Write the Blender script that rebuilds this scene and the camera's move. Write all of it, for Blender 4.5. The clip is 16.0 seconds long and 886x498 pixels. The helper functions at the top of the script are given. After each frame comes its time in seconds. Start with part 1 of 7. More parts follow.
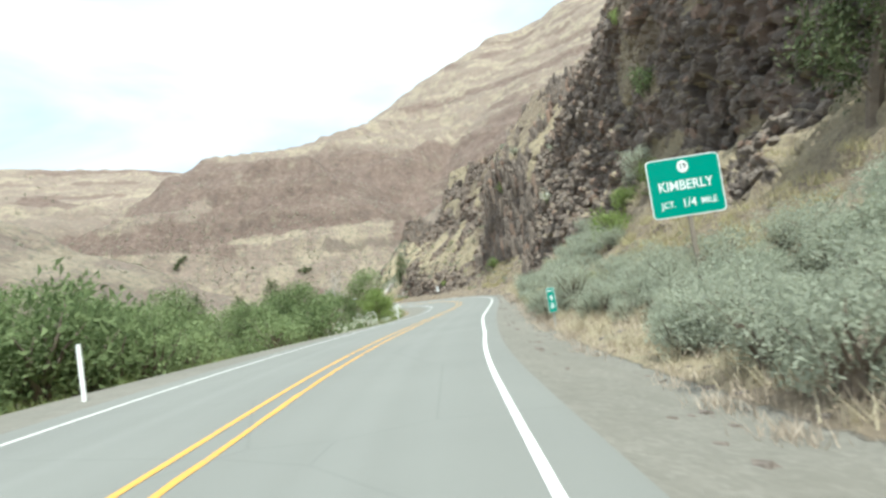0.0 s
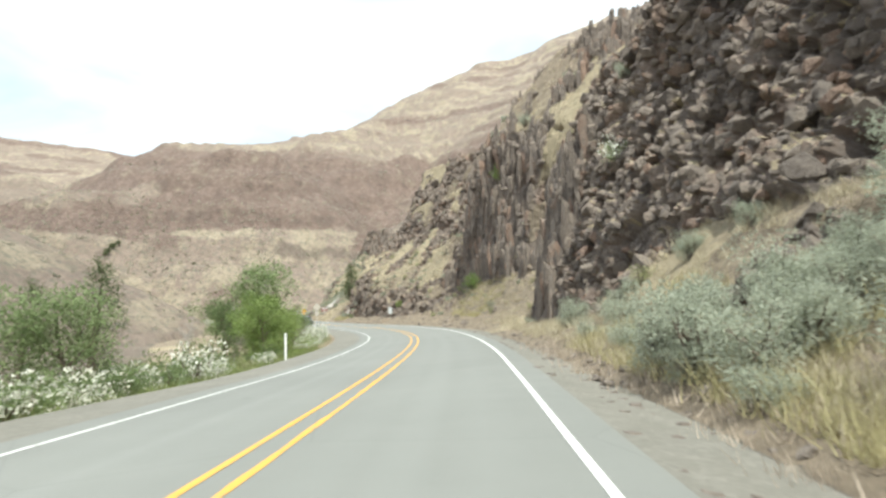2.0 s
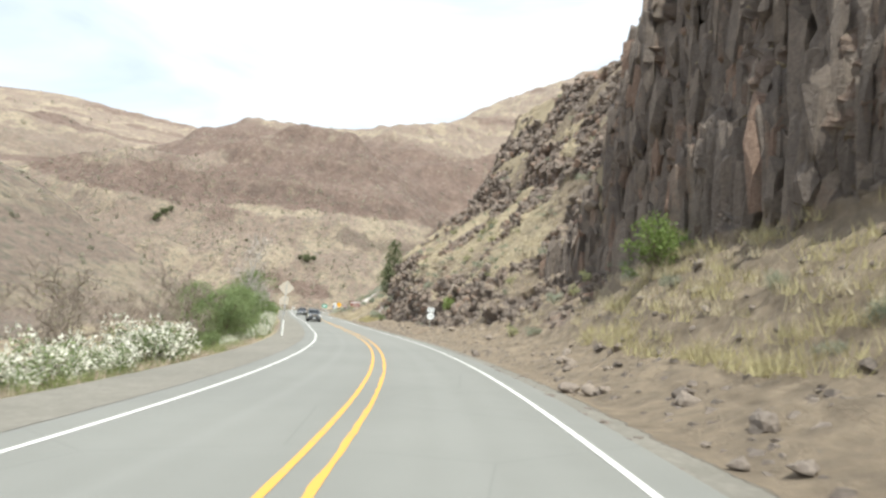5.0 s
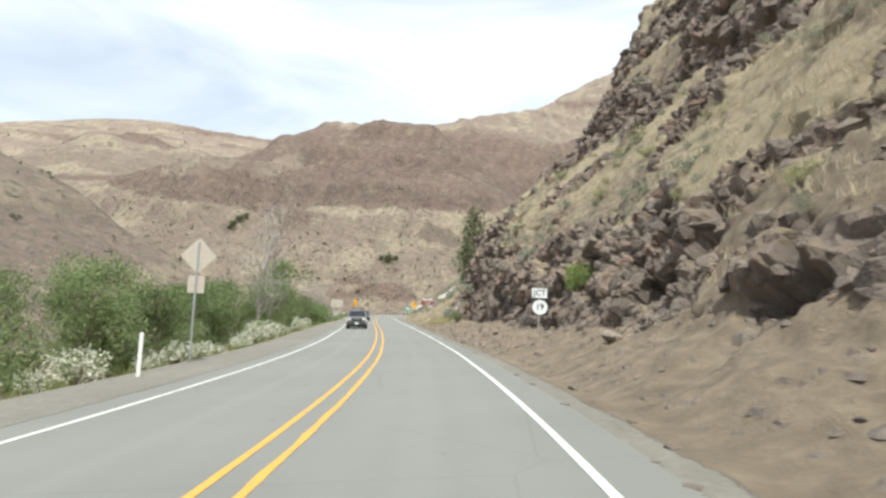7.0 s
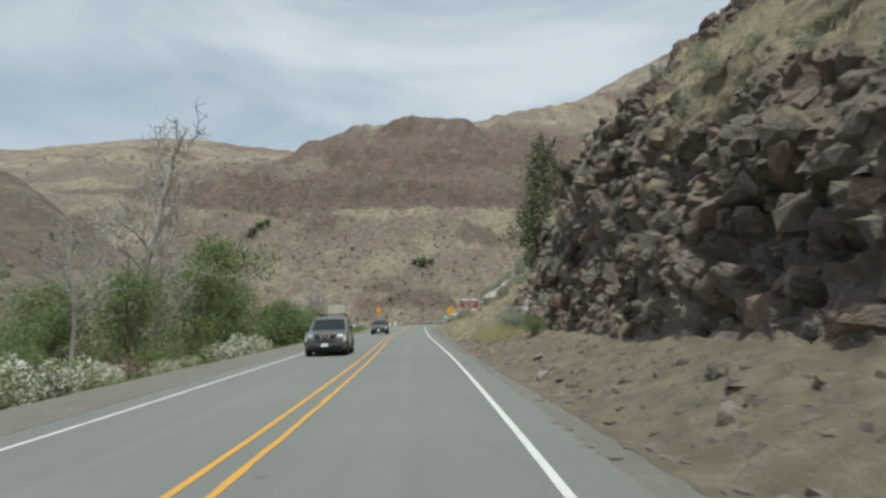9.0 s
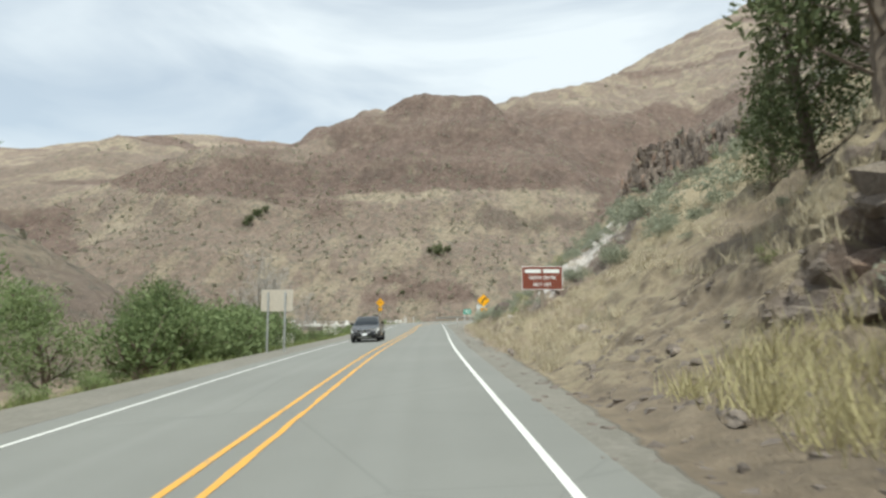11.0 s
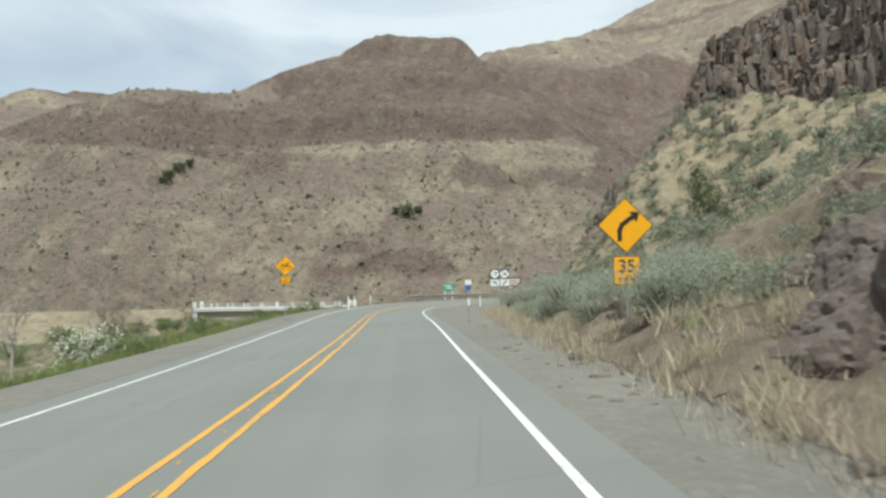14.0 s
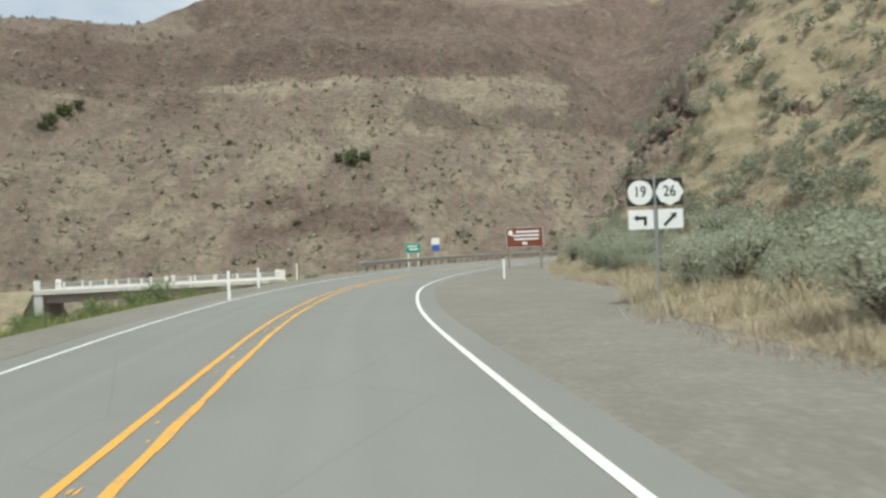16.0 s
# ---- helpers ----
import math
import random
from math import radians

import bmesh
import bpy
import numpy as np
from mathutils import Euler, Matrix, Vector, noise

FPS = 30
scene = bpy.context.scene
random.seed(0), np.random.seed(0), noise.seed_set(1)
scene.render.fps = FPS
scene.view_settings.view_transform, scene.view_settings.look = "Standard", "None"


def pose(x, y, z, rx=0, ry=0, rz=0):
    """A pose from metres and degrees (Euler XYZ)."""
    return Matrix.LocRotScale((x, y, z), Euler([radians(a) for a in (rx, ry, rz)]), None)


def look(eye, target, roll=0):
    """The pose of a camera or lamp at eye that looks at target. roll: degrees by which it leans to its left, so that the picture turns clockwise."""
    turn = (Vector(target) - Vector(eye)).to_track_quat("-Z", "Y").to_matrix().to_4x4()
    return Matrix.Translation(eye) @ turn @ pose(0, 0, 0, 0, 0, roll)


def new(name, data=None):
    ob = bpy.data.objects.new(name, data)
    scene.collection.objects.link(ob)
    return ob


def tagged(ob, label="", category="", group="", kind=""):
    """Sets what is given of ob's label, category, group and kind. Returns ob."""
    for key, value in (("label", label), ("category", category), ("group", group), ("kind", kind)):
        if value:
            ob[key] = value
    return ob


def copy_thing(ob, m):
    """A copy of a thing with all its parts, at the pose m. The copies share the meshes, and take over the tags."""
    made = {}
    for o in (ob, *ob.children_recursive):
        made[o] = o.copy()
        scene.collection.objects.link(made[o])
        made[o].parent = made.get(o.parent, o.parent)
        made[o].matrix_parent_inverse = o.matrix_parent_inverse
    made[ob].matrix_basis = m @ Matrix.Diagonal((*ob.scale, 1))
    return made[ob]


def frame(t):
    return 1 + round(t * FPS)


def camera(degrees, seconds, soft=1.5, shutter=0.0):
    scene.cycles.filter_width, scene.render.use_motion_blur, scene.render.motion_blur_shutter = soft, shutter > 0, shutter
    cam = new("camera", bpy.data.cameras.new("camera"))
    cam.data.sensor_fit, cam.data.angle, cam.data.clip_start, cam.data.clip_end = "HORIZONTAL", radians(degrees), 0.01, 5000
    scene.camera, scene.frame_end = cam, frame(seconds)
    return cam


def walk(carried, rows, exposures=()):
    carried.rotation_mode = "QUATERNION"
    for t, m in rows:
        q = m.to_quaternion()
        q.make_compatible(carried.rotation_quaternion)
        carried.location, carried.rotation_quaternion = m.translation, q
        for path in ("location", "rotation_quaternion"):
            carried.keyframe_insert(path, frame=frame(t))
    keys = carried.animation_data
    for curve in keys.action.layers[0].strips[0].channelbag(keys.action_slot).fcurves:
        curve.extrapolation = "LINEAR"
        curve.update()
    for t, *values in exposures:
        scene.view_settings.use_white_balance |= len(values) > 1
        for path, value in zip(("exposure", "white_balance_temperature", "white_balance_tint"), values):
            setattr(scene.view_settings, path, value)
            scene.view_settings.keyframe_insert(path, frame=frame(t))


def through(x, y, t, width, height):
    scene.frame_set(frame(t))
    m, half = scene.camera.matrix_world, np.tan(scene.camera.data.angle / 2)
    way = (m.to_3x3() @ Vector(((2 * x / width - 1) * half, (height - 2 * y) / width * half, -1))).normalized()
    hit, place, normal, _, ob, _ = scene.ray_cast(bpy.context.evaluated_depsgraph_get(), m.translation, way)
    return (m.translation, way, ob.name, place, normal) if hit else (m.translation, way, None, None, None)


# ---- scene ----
cam = camera(68.28, 16.0, soft=2.7, shutter=0.12)
# seconds, eye (x, y, z), turn (rx, ry, rz)
PATH = [
    (0.0, 0.000, -0.000, 1.503, 93.670, 8.599, -0.067),
    (0.5, -0.160, 8.870, 1.478, 92.504, 7.80, -3.344),
    (1.0, 0.010, 17.640, 1.464, 93.66, 6.68, -5.50),
    (1.5, 0.278, 26.524, 1.456, 95.272, 3.743, -6.414),
    (2.0, 0.970, 35.389, 1.443, 95.566, 1.847, -3.609),
    (2.5, 1.851, 44.256, 1.428, 95.247, 1.043, -2.880),
    (3.0, 2.518, 53.085, 1.409, 94.866, -0.557, -2.911),
    (5.5, 3.030, 96.588, 1.299, 96.636, -5.626, 3.787),
    (6.0, 2.460, 104.654, 1.274, 96.080, -4.659, 5.385),
    (6.5, 1.537, 112.621, 1.249, 95.483, -3.869, 8.300),
    (7.0, 0.315, 120.515, 1.230, 95.980, -2.697, 10.973),
    (7.5, -1.208, 128.335, 1.215, 96.538, -2.271, 12.003),
    (8.0, -2.901, 136.110, 1.207, 96.637, -0.390, 13.087),
    (8.5, -4.718, 143.847, 1.224, 96.732, -0.410, 14.617),
    (9.0, -6.622, 151.558, 1.261, 96.628, -0.721, 14.550),
    (9.5, -8.760, 159.215, 1.309, 96.407, -0.786, 14.236),
    (10.0, -11.037, 166.856, 1.368, 96.508, -0.693, 15.642),
    (12.5, -23.068, 205.767, 1.749, 95.123, 1.553, 15.026),
    (13.0, -25.467, 213.664, 1.778, 94.703, 1.641, 14.201),
    (13.5, -27.945, 221.587, 1.799, 94.344, 1.191, 14.256),
    (14.0, -30.322, 229.501, 1.832, 94.186, 0.757, 13.124),
    (14.5, -32.825, 237.448, 1.894, 93.739, 0.902, 11.797),
    (15.0, -35.335, 245.390, 1.966, 93.966, 1.956, 10.874),
    (15.5, -37.660, 253.199, 2.030, 93.641, 2.594, 10.318),
    (16.0, -39.958, 260.824, 2.089, 90.772, 2.482, 8.446),
]
EXPOSURES = [(0.0, 0.80, 6150, -3), (3.0, 0.82, 6500, 2), (6.0, 0.68, 6500, 4), (7.5, 0.48, 6500, 3), (8.0, 0.3, 6500, 1), (8.6, -0.17, 6300, 0), (9.0, -0.22, 6250, -1), (9.5, 0.33, 6400, 0),
             (10.0, 0.5, 6500, 1), (12.5, -0.20, 6250, -2), (13.0, 0.12, 6200, -2), (13.5, 0.14, 6250, -2), (14.5, 0.10, 6300, -1), (16.0, 0.10, 6500, 0)]
walk(cam, [(t, pose(x, y, z, rx, ry, rz)) for t, x, y, z, rx, ry, rz in PATH], EXPOSURES)

# ---- light ----
SUN_DIR = Vector((0.16, -0.46, 1.0)).normalized()          # towards the sun
SUN_EL = math.asin(SUN_DIR.z)
world = bpy.data.worlds.new("sky")
scene.world = world
world.use_nodes = True
wn, wl = world.node_tree.nodes, world.node_tree.links
wn.clear()
w_out = wn.new("ShaderNodeOutputWorld")
w_bg = wn.new("ShaderNodeBackground")
w_bg.inputs["Strength"].default_value = 0.11
w_sky = wn.new("ShaderNodeTexSky")
w_sky.sky_type = "NISHITA"
w_sky.sun_disc = False
w_sky.sun_elevation = SUN_EL
w_sky.sun_rotation = math.atan2(SUN_DIR.x, SUN_DIR.y)
w_sky.air_density, w_sky.dust_density, w_sky.ozone_density = 1.0, 1.5, 1.0
# thin high cloud, drawn out along one direction
w_co = wn.new("ShaderNodeTexCoord")
w_map = wn.new("ShaderNodeMapping")
w_map.inputs["Rotation"].default_value = (0.0, 0.0, 0.35)
w_map.inputs["Scale"].default_value = (1.0, 1.6, 4.5)
w_noi = wn.new("ShaderNodeTexNoise")
w_noi.inputs["Scale"].default_value = 1.5
w_noi.inputs["Detail"].default_value = 7.0
w_noi.inputs["Roughness"].default_value = 0.5
w_noi.inputs["Distortion"].default_value = 0.5
w_ramp = wn.new("ShaderNodeValToRGB")
w_ramp.color_ramp.elements[0].position, w_ramp.color_ramp.elements[0].color = 0.36, (0.52, 0.52, 0.52, 1)
w_ramp.color_ramp.elements[1].position, w_ramp.color_ramp.elements[1].color = 0.58, (1, 1, 1, 1)
w_mix = wn.new("ShaderNodeMix")
w_mix.data_type = "RGBA"
w_mix.inputs["B"].default_value = (7.0, 7.27, 7.95, 1)
wl.new(w_co.outputs["Generated"], w_map.inputs["Vector"])
wl.new(w_map.outputs["Vector"], w_noi.inputs["Vector"])
wl.new(w_noi.outputs["Fac"], w_ramp.inputs["Fac"])
wl.new(w_ramp.outputs["Color"], w_mix.inputs["Factor"])
wl.new(w_sky.outputs["Color"], w_mix.inputs["A"])
wl.new(w_mix.outputs["Result"], w_bg.inputs["Color"])
wl.new(w_bg.outputs["Background"], w_out.inputs["Surface"])

sun = new("sun", bpy.data.lights.new("sun", "SUN"))
sun.data.energy, sun.data.angle, sun.data.color = 3.9, radians(0.6), (1.0, 0.97, 0.92)
sun.matrix_world = look((0, 0, 80), Vector((0, 0, 80)) - SUN_DIR)

# ---- materials ----
def material(name, build, rough=0.85, metal=0.0):
    """A node material; build(nodes, links, bsdf) wires it."""
    mat = bpy.data.materials.new(name)
    mat.use_nodes = True
    nodes, links = mat.node_tree.nodes, mat.node_tree.links
    bsdf = nodes["Principled BSDF"]
    bsdf.inputs["Roughness"].default_value = rough
    bsdf.inputs["Metallic"].default_value = metal
    build(nodes, links, bsdf)
    return mat


def n_coords(nodes, links, scale=(1, 1, 1), kind="Object"):
    co = nodes.new("ShaderNodeTexCoord")
    mp = nodes.new("ShaderNodeMapping")
    mp.inputs["Scale"].default_value = scale
    links.new(co.outputs[kind], mp.inputs["Vector"])
    return mp.outputs["Vector"]


def n_noise(nodes, links, vec, scale, detail=6.0, rough=0.6, dist=0.0):
    n = nodes.new("ShaderNodeTexNoise")
    n.inputs["Scale"].default_value, n.inputs["Detail"].default_value = scale, detail
    n.inputs["Roughness"].default_value, n.inputs["Distortion"].default_value = rough, dist
    links.new(vec, n.inputs["Vector"])
    return n.outputs["Fac"]


def n_voronoi(nodes, links, vec, scale, feature="F1", out="Distance"):
    n = nodes.new("ShaderNodeTexVoronoi")
    n.feature = feature
    n.inputs["Scale"].default_value = scale
    links.new(vec, n.inputs["Vector"])
    return n.outputs[out]


def n_ramp(nodes, links, fac, stops, dull=0.18):
    r = nodes.new("ShaderNodeValToRGB")
    el = r.color_ramp.elements
    while len(el) < len(stops):
        el.new(0.5)
    for e, (p, c) in zip(el, stops):
        e.position = p
        if len(c) == 3:
            grey = 0.3 * c[0] + 0.55 * c[1] + 0.15 * c[2]
            e.color = (*(v + (grey - v) * dull for v in c), 1)
        else:
            e.color = (c[0], c[0], c[0], 1)
    links.new(fac, r.inputs["Fac"])
    return r.outputs["Color"]


def n_mix(nodes, links, fac, a, b, blend="MIX"):
    m = nodes.new("ShaderNodeMix")
    m.data_type, m.blend_type = "RGBA", blend
    for socket, v in (("Factor", fac), ("A", a), ("B", b)):
        if isinstance(v, (int, float)):
            m.inputs[socket].default_value = v
        elif isinstance(v, tuple):
            m.inputs[socket].default_value = (*v, 1)
        else:
            links.new(v, m.inputs[socket])
    return m.outputs["Result"]


def n_math(nodes, links, op, a, b=0.0, clamp=False):
    m = nodes.new("ShaderNodeMath")
    m.operation, m.use_clamp = op, clamp
    for i, v in enumerate((a, b)):
        if isinstance(v, (int, float)):
            m.inputs[i].default_value = v
        else:
            links.new(v, m.inputs[i])
    return m.outputs["Value"]


def n_attr(nodes, name):
    a = nodes.new("ShaderNodeAttribute")
    a.attribute_name = name
    return a.outputs["Fac"]


def n_bump(nodes, links, bsdf, height, strength, dist):
    b = nodes.new("ShaderNodeBump")
    b.inputs["Strength"].default_value, b.inputs["Distance"].default_value = strength, dist
    links.new(height, b.inputs["Height"])
    links.new(b.outputs["Normal"], bsdf.inputs["Normal"])


def plain(name, colour, rough=0.6, metal=0.0, vary=0.12, scale=6.0, bump=0.0):
    """One colour with two scales of wear."""
    def build(nodes, links, bsdf):
        v = n_coords(nodes, links)
        big, fine = n_noise(nodes, links, v, scale, 5), n_noise(nodes, links, v, scale * 14, 3)
        both = n_math(nodes, links, "ADD", n_math(nodes, links, "MULTIPLY", big, 0.65), n_math(nodes, links, "MULTIPLY", fine, 0.35))
        lo, hi = tuple(c * (1 - vary) for c in colour), tuple(min(1, c * (1 + vary)) for c in colour)
        links.new(n_ramp(nodes, links, both, [(0.32, lo), (0.68, hi)], 0.0), bsdf.inputs["Base Color"])
        if bump:
            n_bump(nodes, links, bsdf, fine, bump, 0.01)
    return material(name, build, rough, metal)


def leafy(name, dark, light, rough=0.7, through=0.25):
    """Leaves: colour varies from leaf to leaf and plant to plant."""
    def build(nodes, links, bsdf):
        geo = nodes.new("ShaderNodeNewGeometry")
        info = nodes.new("ShaderNodeObjectInfo")
        mixd = n_math(nodes, links, "ADD", n_math(nodes, links, "MULTIPLY", geo.outputs["Random Per Island"], 0.6),
                      n_math(nodes, links, "MULTIPLY", info.outputs["Random"], 0.4))
        col = n_ramp(nodes, links, mixd, [(0.1, dark), (0.9, light)])
        links.new(col, bsdf.inputs["Base Color"])
        bsdf.inputs["Specular IOR Level"].default_value = 0.12
        tr = nodes.new("ShaderNodeBsdfTranslucent")
        links.new(col, tr.inputs["Color"])
        mx = nodes.new("ShaderNodeMixShader")
        mx.inputs["Fac"].default_value = through
        links.new(bsdf.outputs["BSDF"], mx.inputs[1])
        links.new(tr.outputs["BSDF"], mx.inputs[2])
        links.new(mx.outputs["Shader"], nodes["Material Output"].inputs["Surface"])
    return material(name, build, rough)


def build_asphalt(nodes, links, bsdf):
    v = n_coords(nodes, links)
    along = n_attr(nodes, "across")
    big = n_noise(nodes, links, v, 0.16, 5, 0.6)
    mid = n_noise(nodes, links, v, 1.3, 4)
    chip = n_noise(nodes, links, v, 60.0, 3)
    col = n_ramp(nodes, links, big, [(0.3, (0.150, 0.151, 0.137)), (0.7, (0.186, 0.187, 0.169))])
    col = n_mix(nodes, links, n_math(nodes, links, "MULTIPLY", mid, 0.35), col, (0.125, 0.126, 0.114))
    # worn wheel tracks, polished lighter
    wheel = n_ramp(nodes, links, along, [(0.0, (0.0,)), (1.0, (1.0,))])
    col = n_mix(nodes, links, n_math(nodes, links, "MULTIPLY", wheel, 0.35), col, (0.222, 0.225, 0.212))
    col = n_mix(nodes, links, n_math(nodes, links, "MULTIPLY", chip, 0.30), col, (0.265, 0.268, 0.25))
    # tar spots and hair cracks
    tar = n_ramp(nodes, links, n_noise(nodes, links, v, 1.1, 3, 0.6), [(0.73, (0.0,)), (0.77, (0.5,))])
    crack = n_ramp(nodes, links, n_voronoi(nodes, links, v, 0.22, "DISTANCE_TO_EDGE"), [(0.0, (0.2,)), (0.005, (0.0,))])
    col = n_mix(nodes, links, n_math(nodes, links, "MAXIMUM", tar, crack), col, (0.075, 0.075, 0.072))
    links.new(col, bsdf.inputs["Base Color"])
    n_bump(nodes, links, bsdf, chip, 0.35, 0.01)


def ground_mix(nodes, links, bsdf, v):
    """Soil, dry grass, basalt and gravel, mixed by the ground's own masks."""
    rock, gravel, grass = n_attr(nodes, "rock"), n_attr(nodes, "gravel"), n_attr(nodes, "grass")
    n1, n2, n3 = n_noise(nodes, links, v, 0.22, 6), n_noise(nodes, links, v, 1.6, 6, 0.65), n_noise(nodes, links, v, 14.0, 5, 0.7)
    soil = n_ramp(nodes, links, n2, [(0.25, (0.125, 0.096, 0.066)), (0.5, (0.208, 0.158, 0.105)), (0.75, (0.305, 0.237, 0.160))], 0.12)
    dry = n_ramp(nodes, links, n3, [(0.25, (0.20, 0.155, 0.085)), (0.55, (0.335, 0.265, 0.155)), (0.8, (0.43, 0.355, 0.23))])
    sage = n_ramp(nodes, links, n3, [(0.3, (0.13, 0.14, 0.085)), (0.7, (0.24, 0.25, 0.16))])
    dry = n_mix(nodes, links, n_ramp(nodes, links, n2, [(0.55, (0.0,)), (0.68, (0.4,))]), dry, sage)
    tone = n_math(nodes, links, "ADD", n_attr(nodes, "tone"), n_math(nodes, links, "MULTIPLY", n_math(nodes, links, "SUBTRACT", n3, 0.5), 0.5))
    basalt = n_ramp(nodes, links, n2, [(0.25, (0.068, 0.054, 0.047)), (0.5, (0.145, 0.112, 0.091)), (0.72, (0.245, 0.187, 0.145)), (0.9, (0.34, 0.262, 0.198))])
    basalt = n_mix(nodes, links, 0.5, basalt, n_ramp(nodes, links, tone, [(0.15, (0.052, 0.043, 0.038)), (0.5, (0.130, 0.101, 0.084)), (0.8, (0.27, 0.205, 0.16)), (1.0, (0.38, 0.285, 0.215))]))
    stain = n_ramp(nodes, links, n1, [(0.47, (0.0,)), (0.62, (0.6,))])
    basalt = n_mix(nodes, links, stain, basalt, n_ramp(nodes, links, n3, [(0.3, (0.15, 0.085, 0.055)), (0.7, (0.27, 0.17, 0.11))]))
    grit = n_math(nodes, links, "FRACT", n_math(nodes, links, "MULTIPLY", n_voronoi(nodes, links, v, 13.0, "F1", "Color"), 7.0))
    stones = n_mix(nodes, links, 0.22, n_ramp(nodes, links, n1, [(0.3, (0.156, 0.145, 0.123)), (0.7, (0.206, 0.190, 0.161))], 0.0),
                   n_ramp(nodes, links, grit, [(0.0, (0.09, 0.086, 0.074)), (0.6, (0.165, 0.157, 0.135)), (1.0, (0.29, 0.275, 0.24))]))
    stones = n_mix(nodes, links, n_ramp(nodes, links, n2, [(0.45, (0.0,)), (0.62, (0.35,))]), stones, (0.128, 0.120, 0.098))
    edge = n_math(nodes, links, "MULTIPLY", n_math(nodes, links, "SUBTRACT", n2, 0.5), 0.9)
    gmask = n_ramp(nodes, links, n_math(nodes, links, "ADD", grass, edge), [(0.42, (0.0,)), (0.6, (1.0,))])
    rmask = n_ramp(nodes, links, n_math(nodes, links, "ADD", rock, edge), [(0.40, (0.0,)), (0.55, (1.0,))])
    vmask = n_ramp(nodes, links, n_math(nodes, links, "ADD", gravel, edge), [(0.42, (0.0,)), (0.58, (1.0,))])
    white = n_attr(nodes, "chalk")
    wmask = n_ramp(nodes, links, n_math(nodes, links, "ADD", white, edge), [(0.5, (0.0,)), (0.62, (1.0,))])
    col = n_mix(nodes, links, gmask, soil, dry)
    col = n_mix(nodes, links, rmask, col, basalt)
    col = n_mix(nodes, links, wmask, col, n_ramp(nodes, links, n3, [(0.3, (0.42, 0.37, 0.33)), (0.7, (0.62, 0.57, 0.52))]))
    col = n_mix(nodes, links, vmask, col, stones)
    links.new(col, bsdf.inputs["Base Color"])
    h = n_math(nodes, links, "ADD", n_math(nodes, links, "MULTIPLY", n2, 1.0), n_math(nodes, links, "MULTIPLY", n3, 0.75))
    h = n_math(nodes, links, "MULTIPLY", h, n_math(nodes, links, "SUBTRACT", 1.0, n_math(nodes, links, "MULTIPLY", vmask, 0.8)))
    n_bump(nodes, links, bsdf, h, 0.8, 0.18)


def build_near(nodes, links, bsdf):
    ground_mix(nodes, links, bsdf, n_coords(nodes, links))


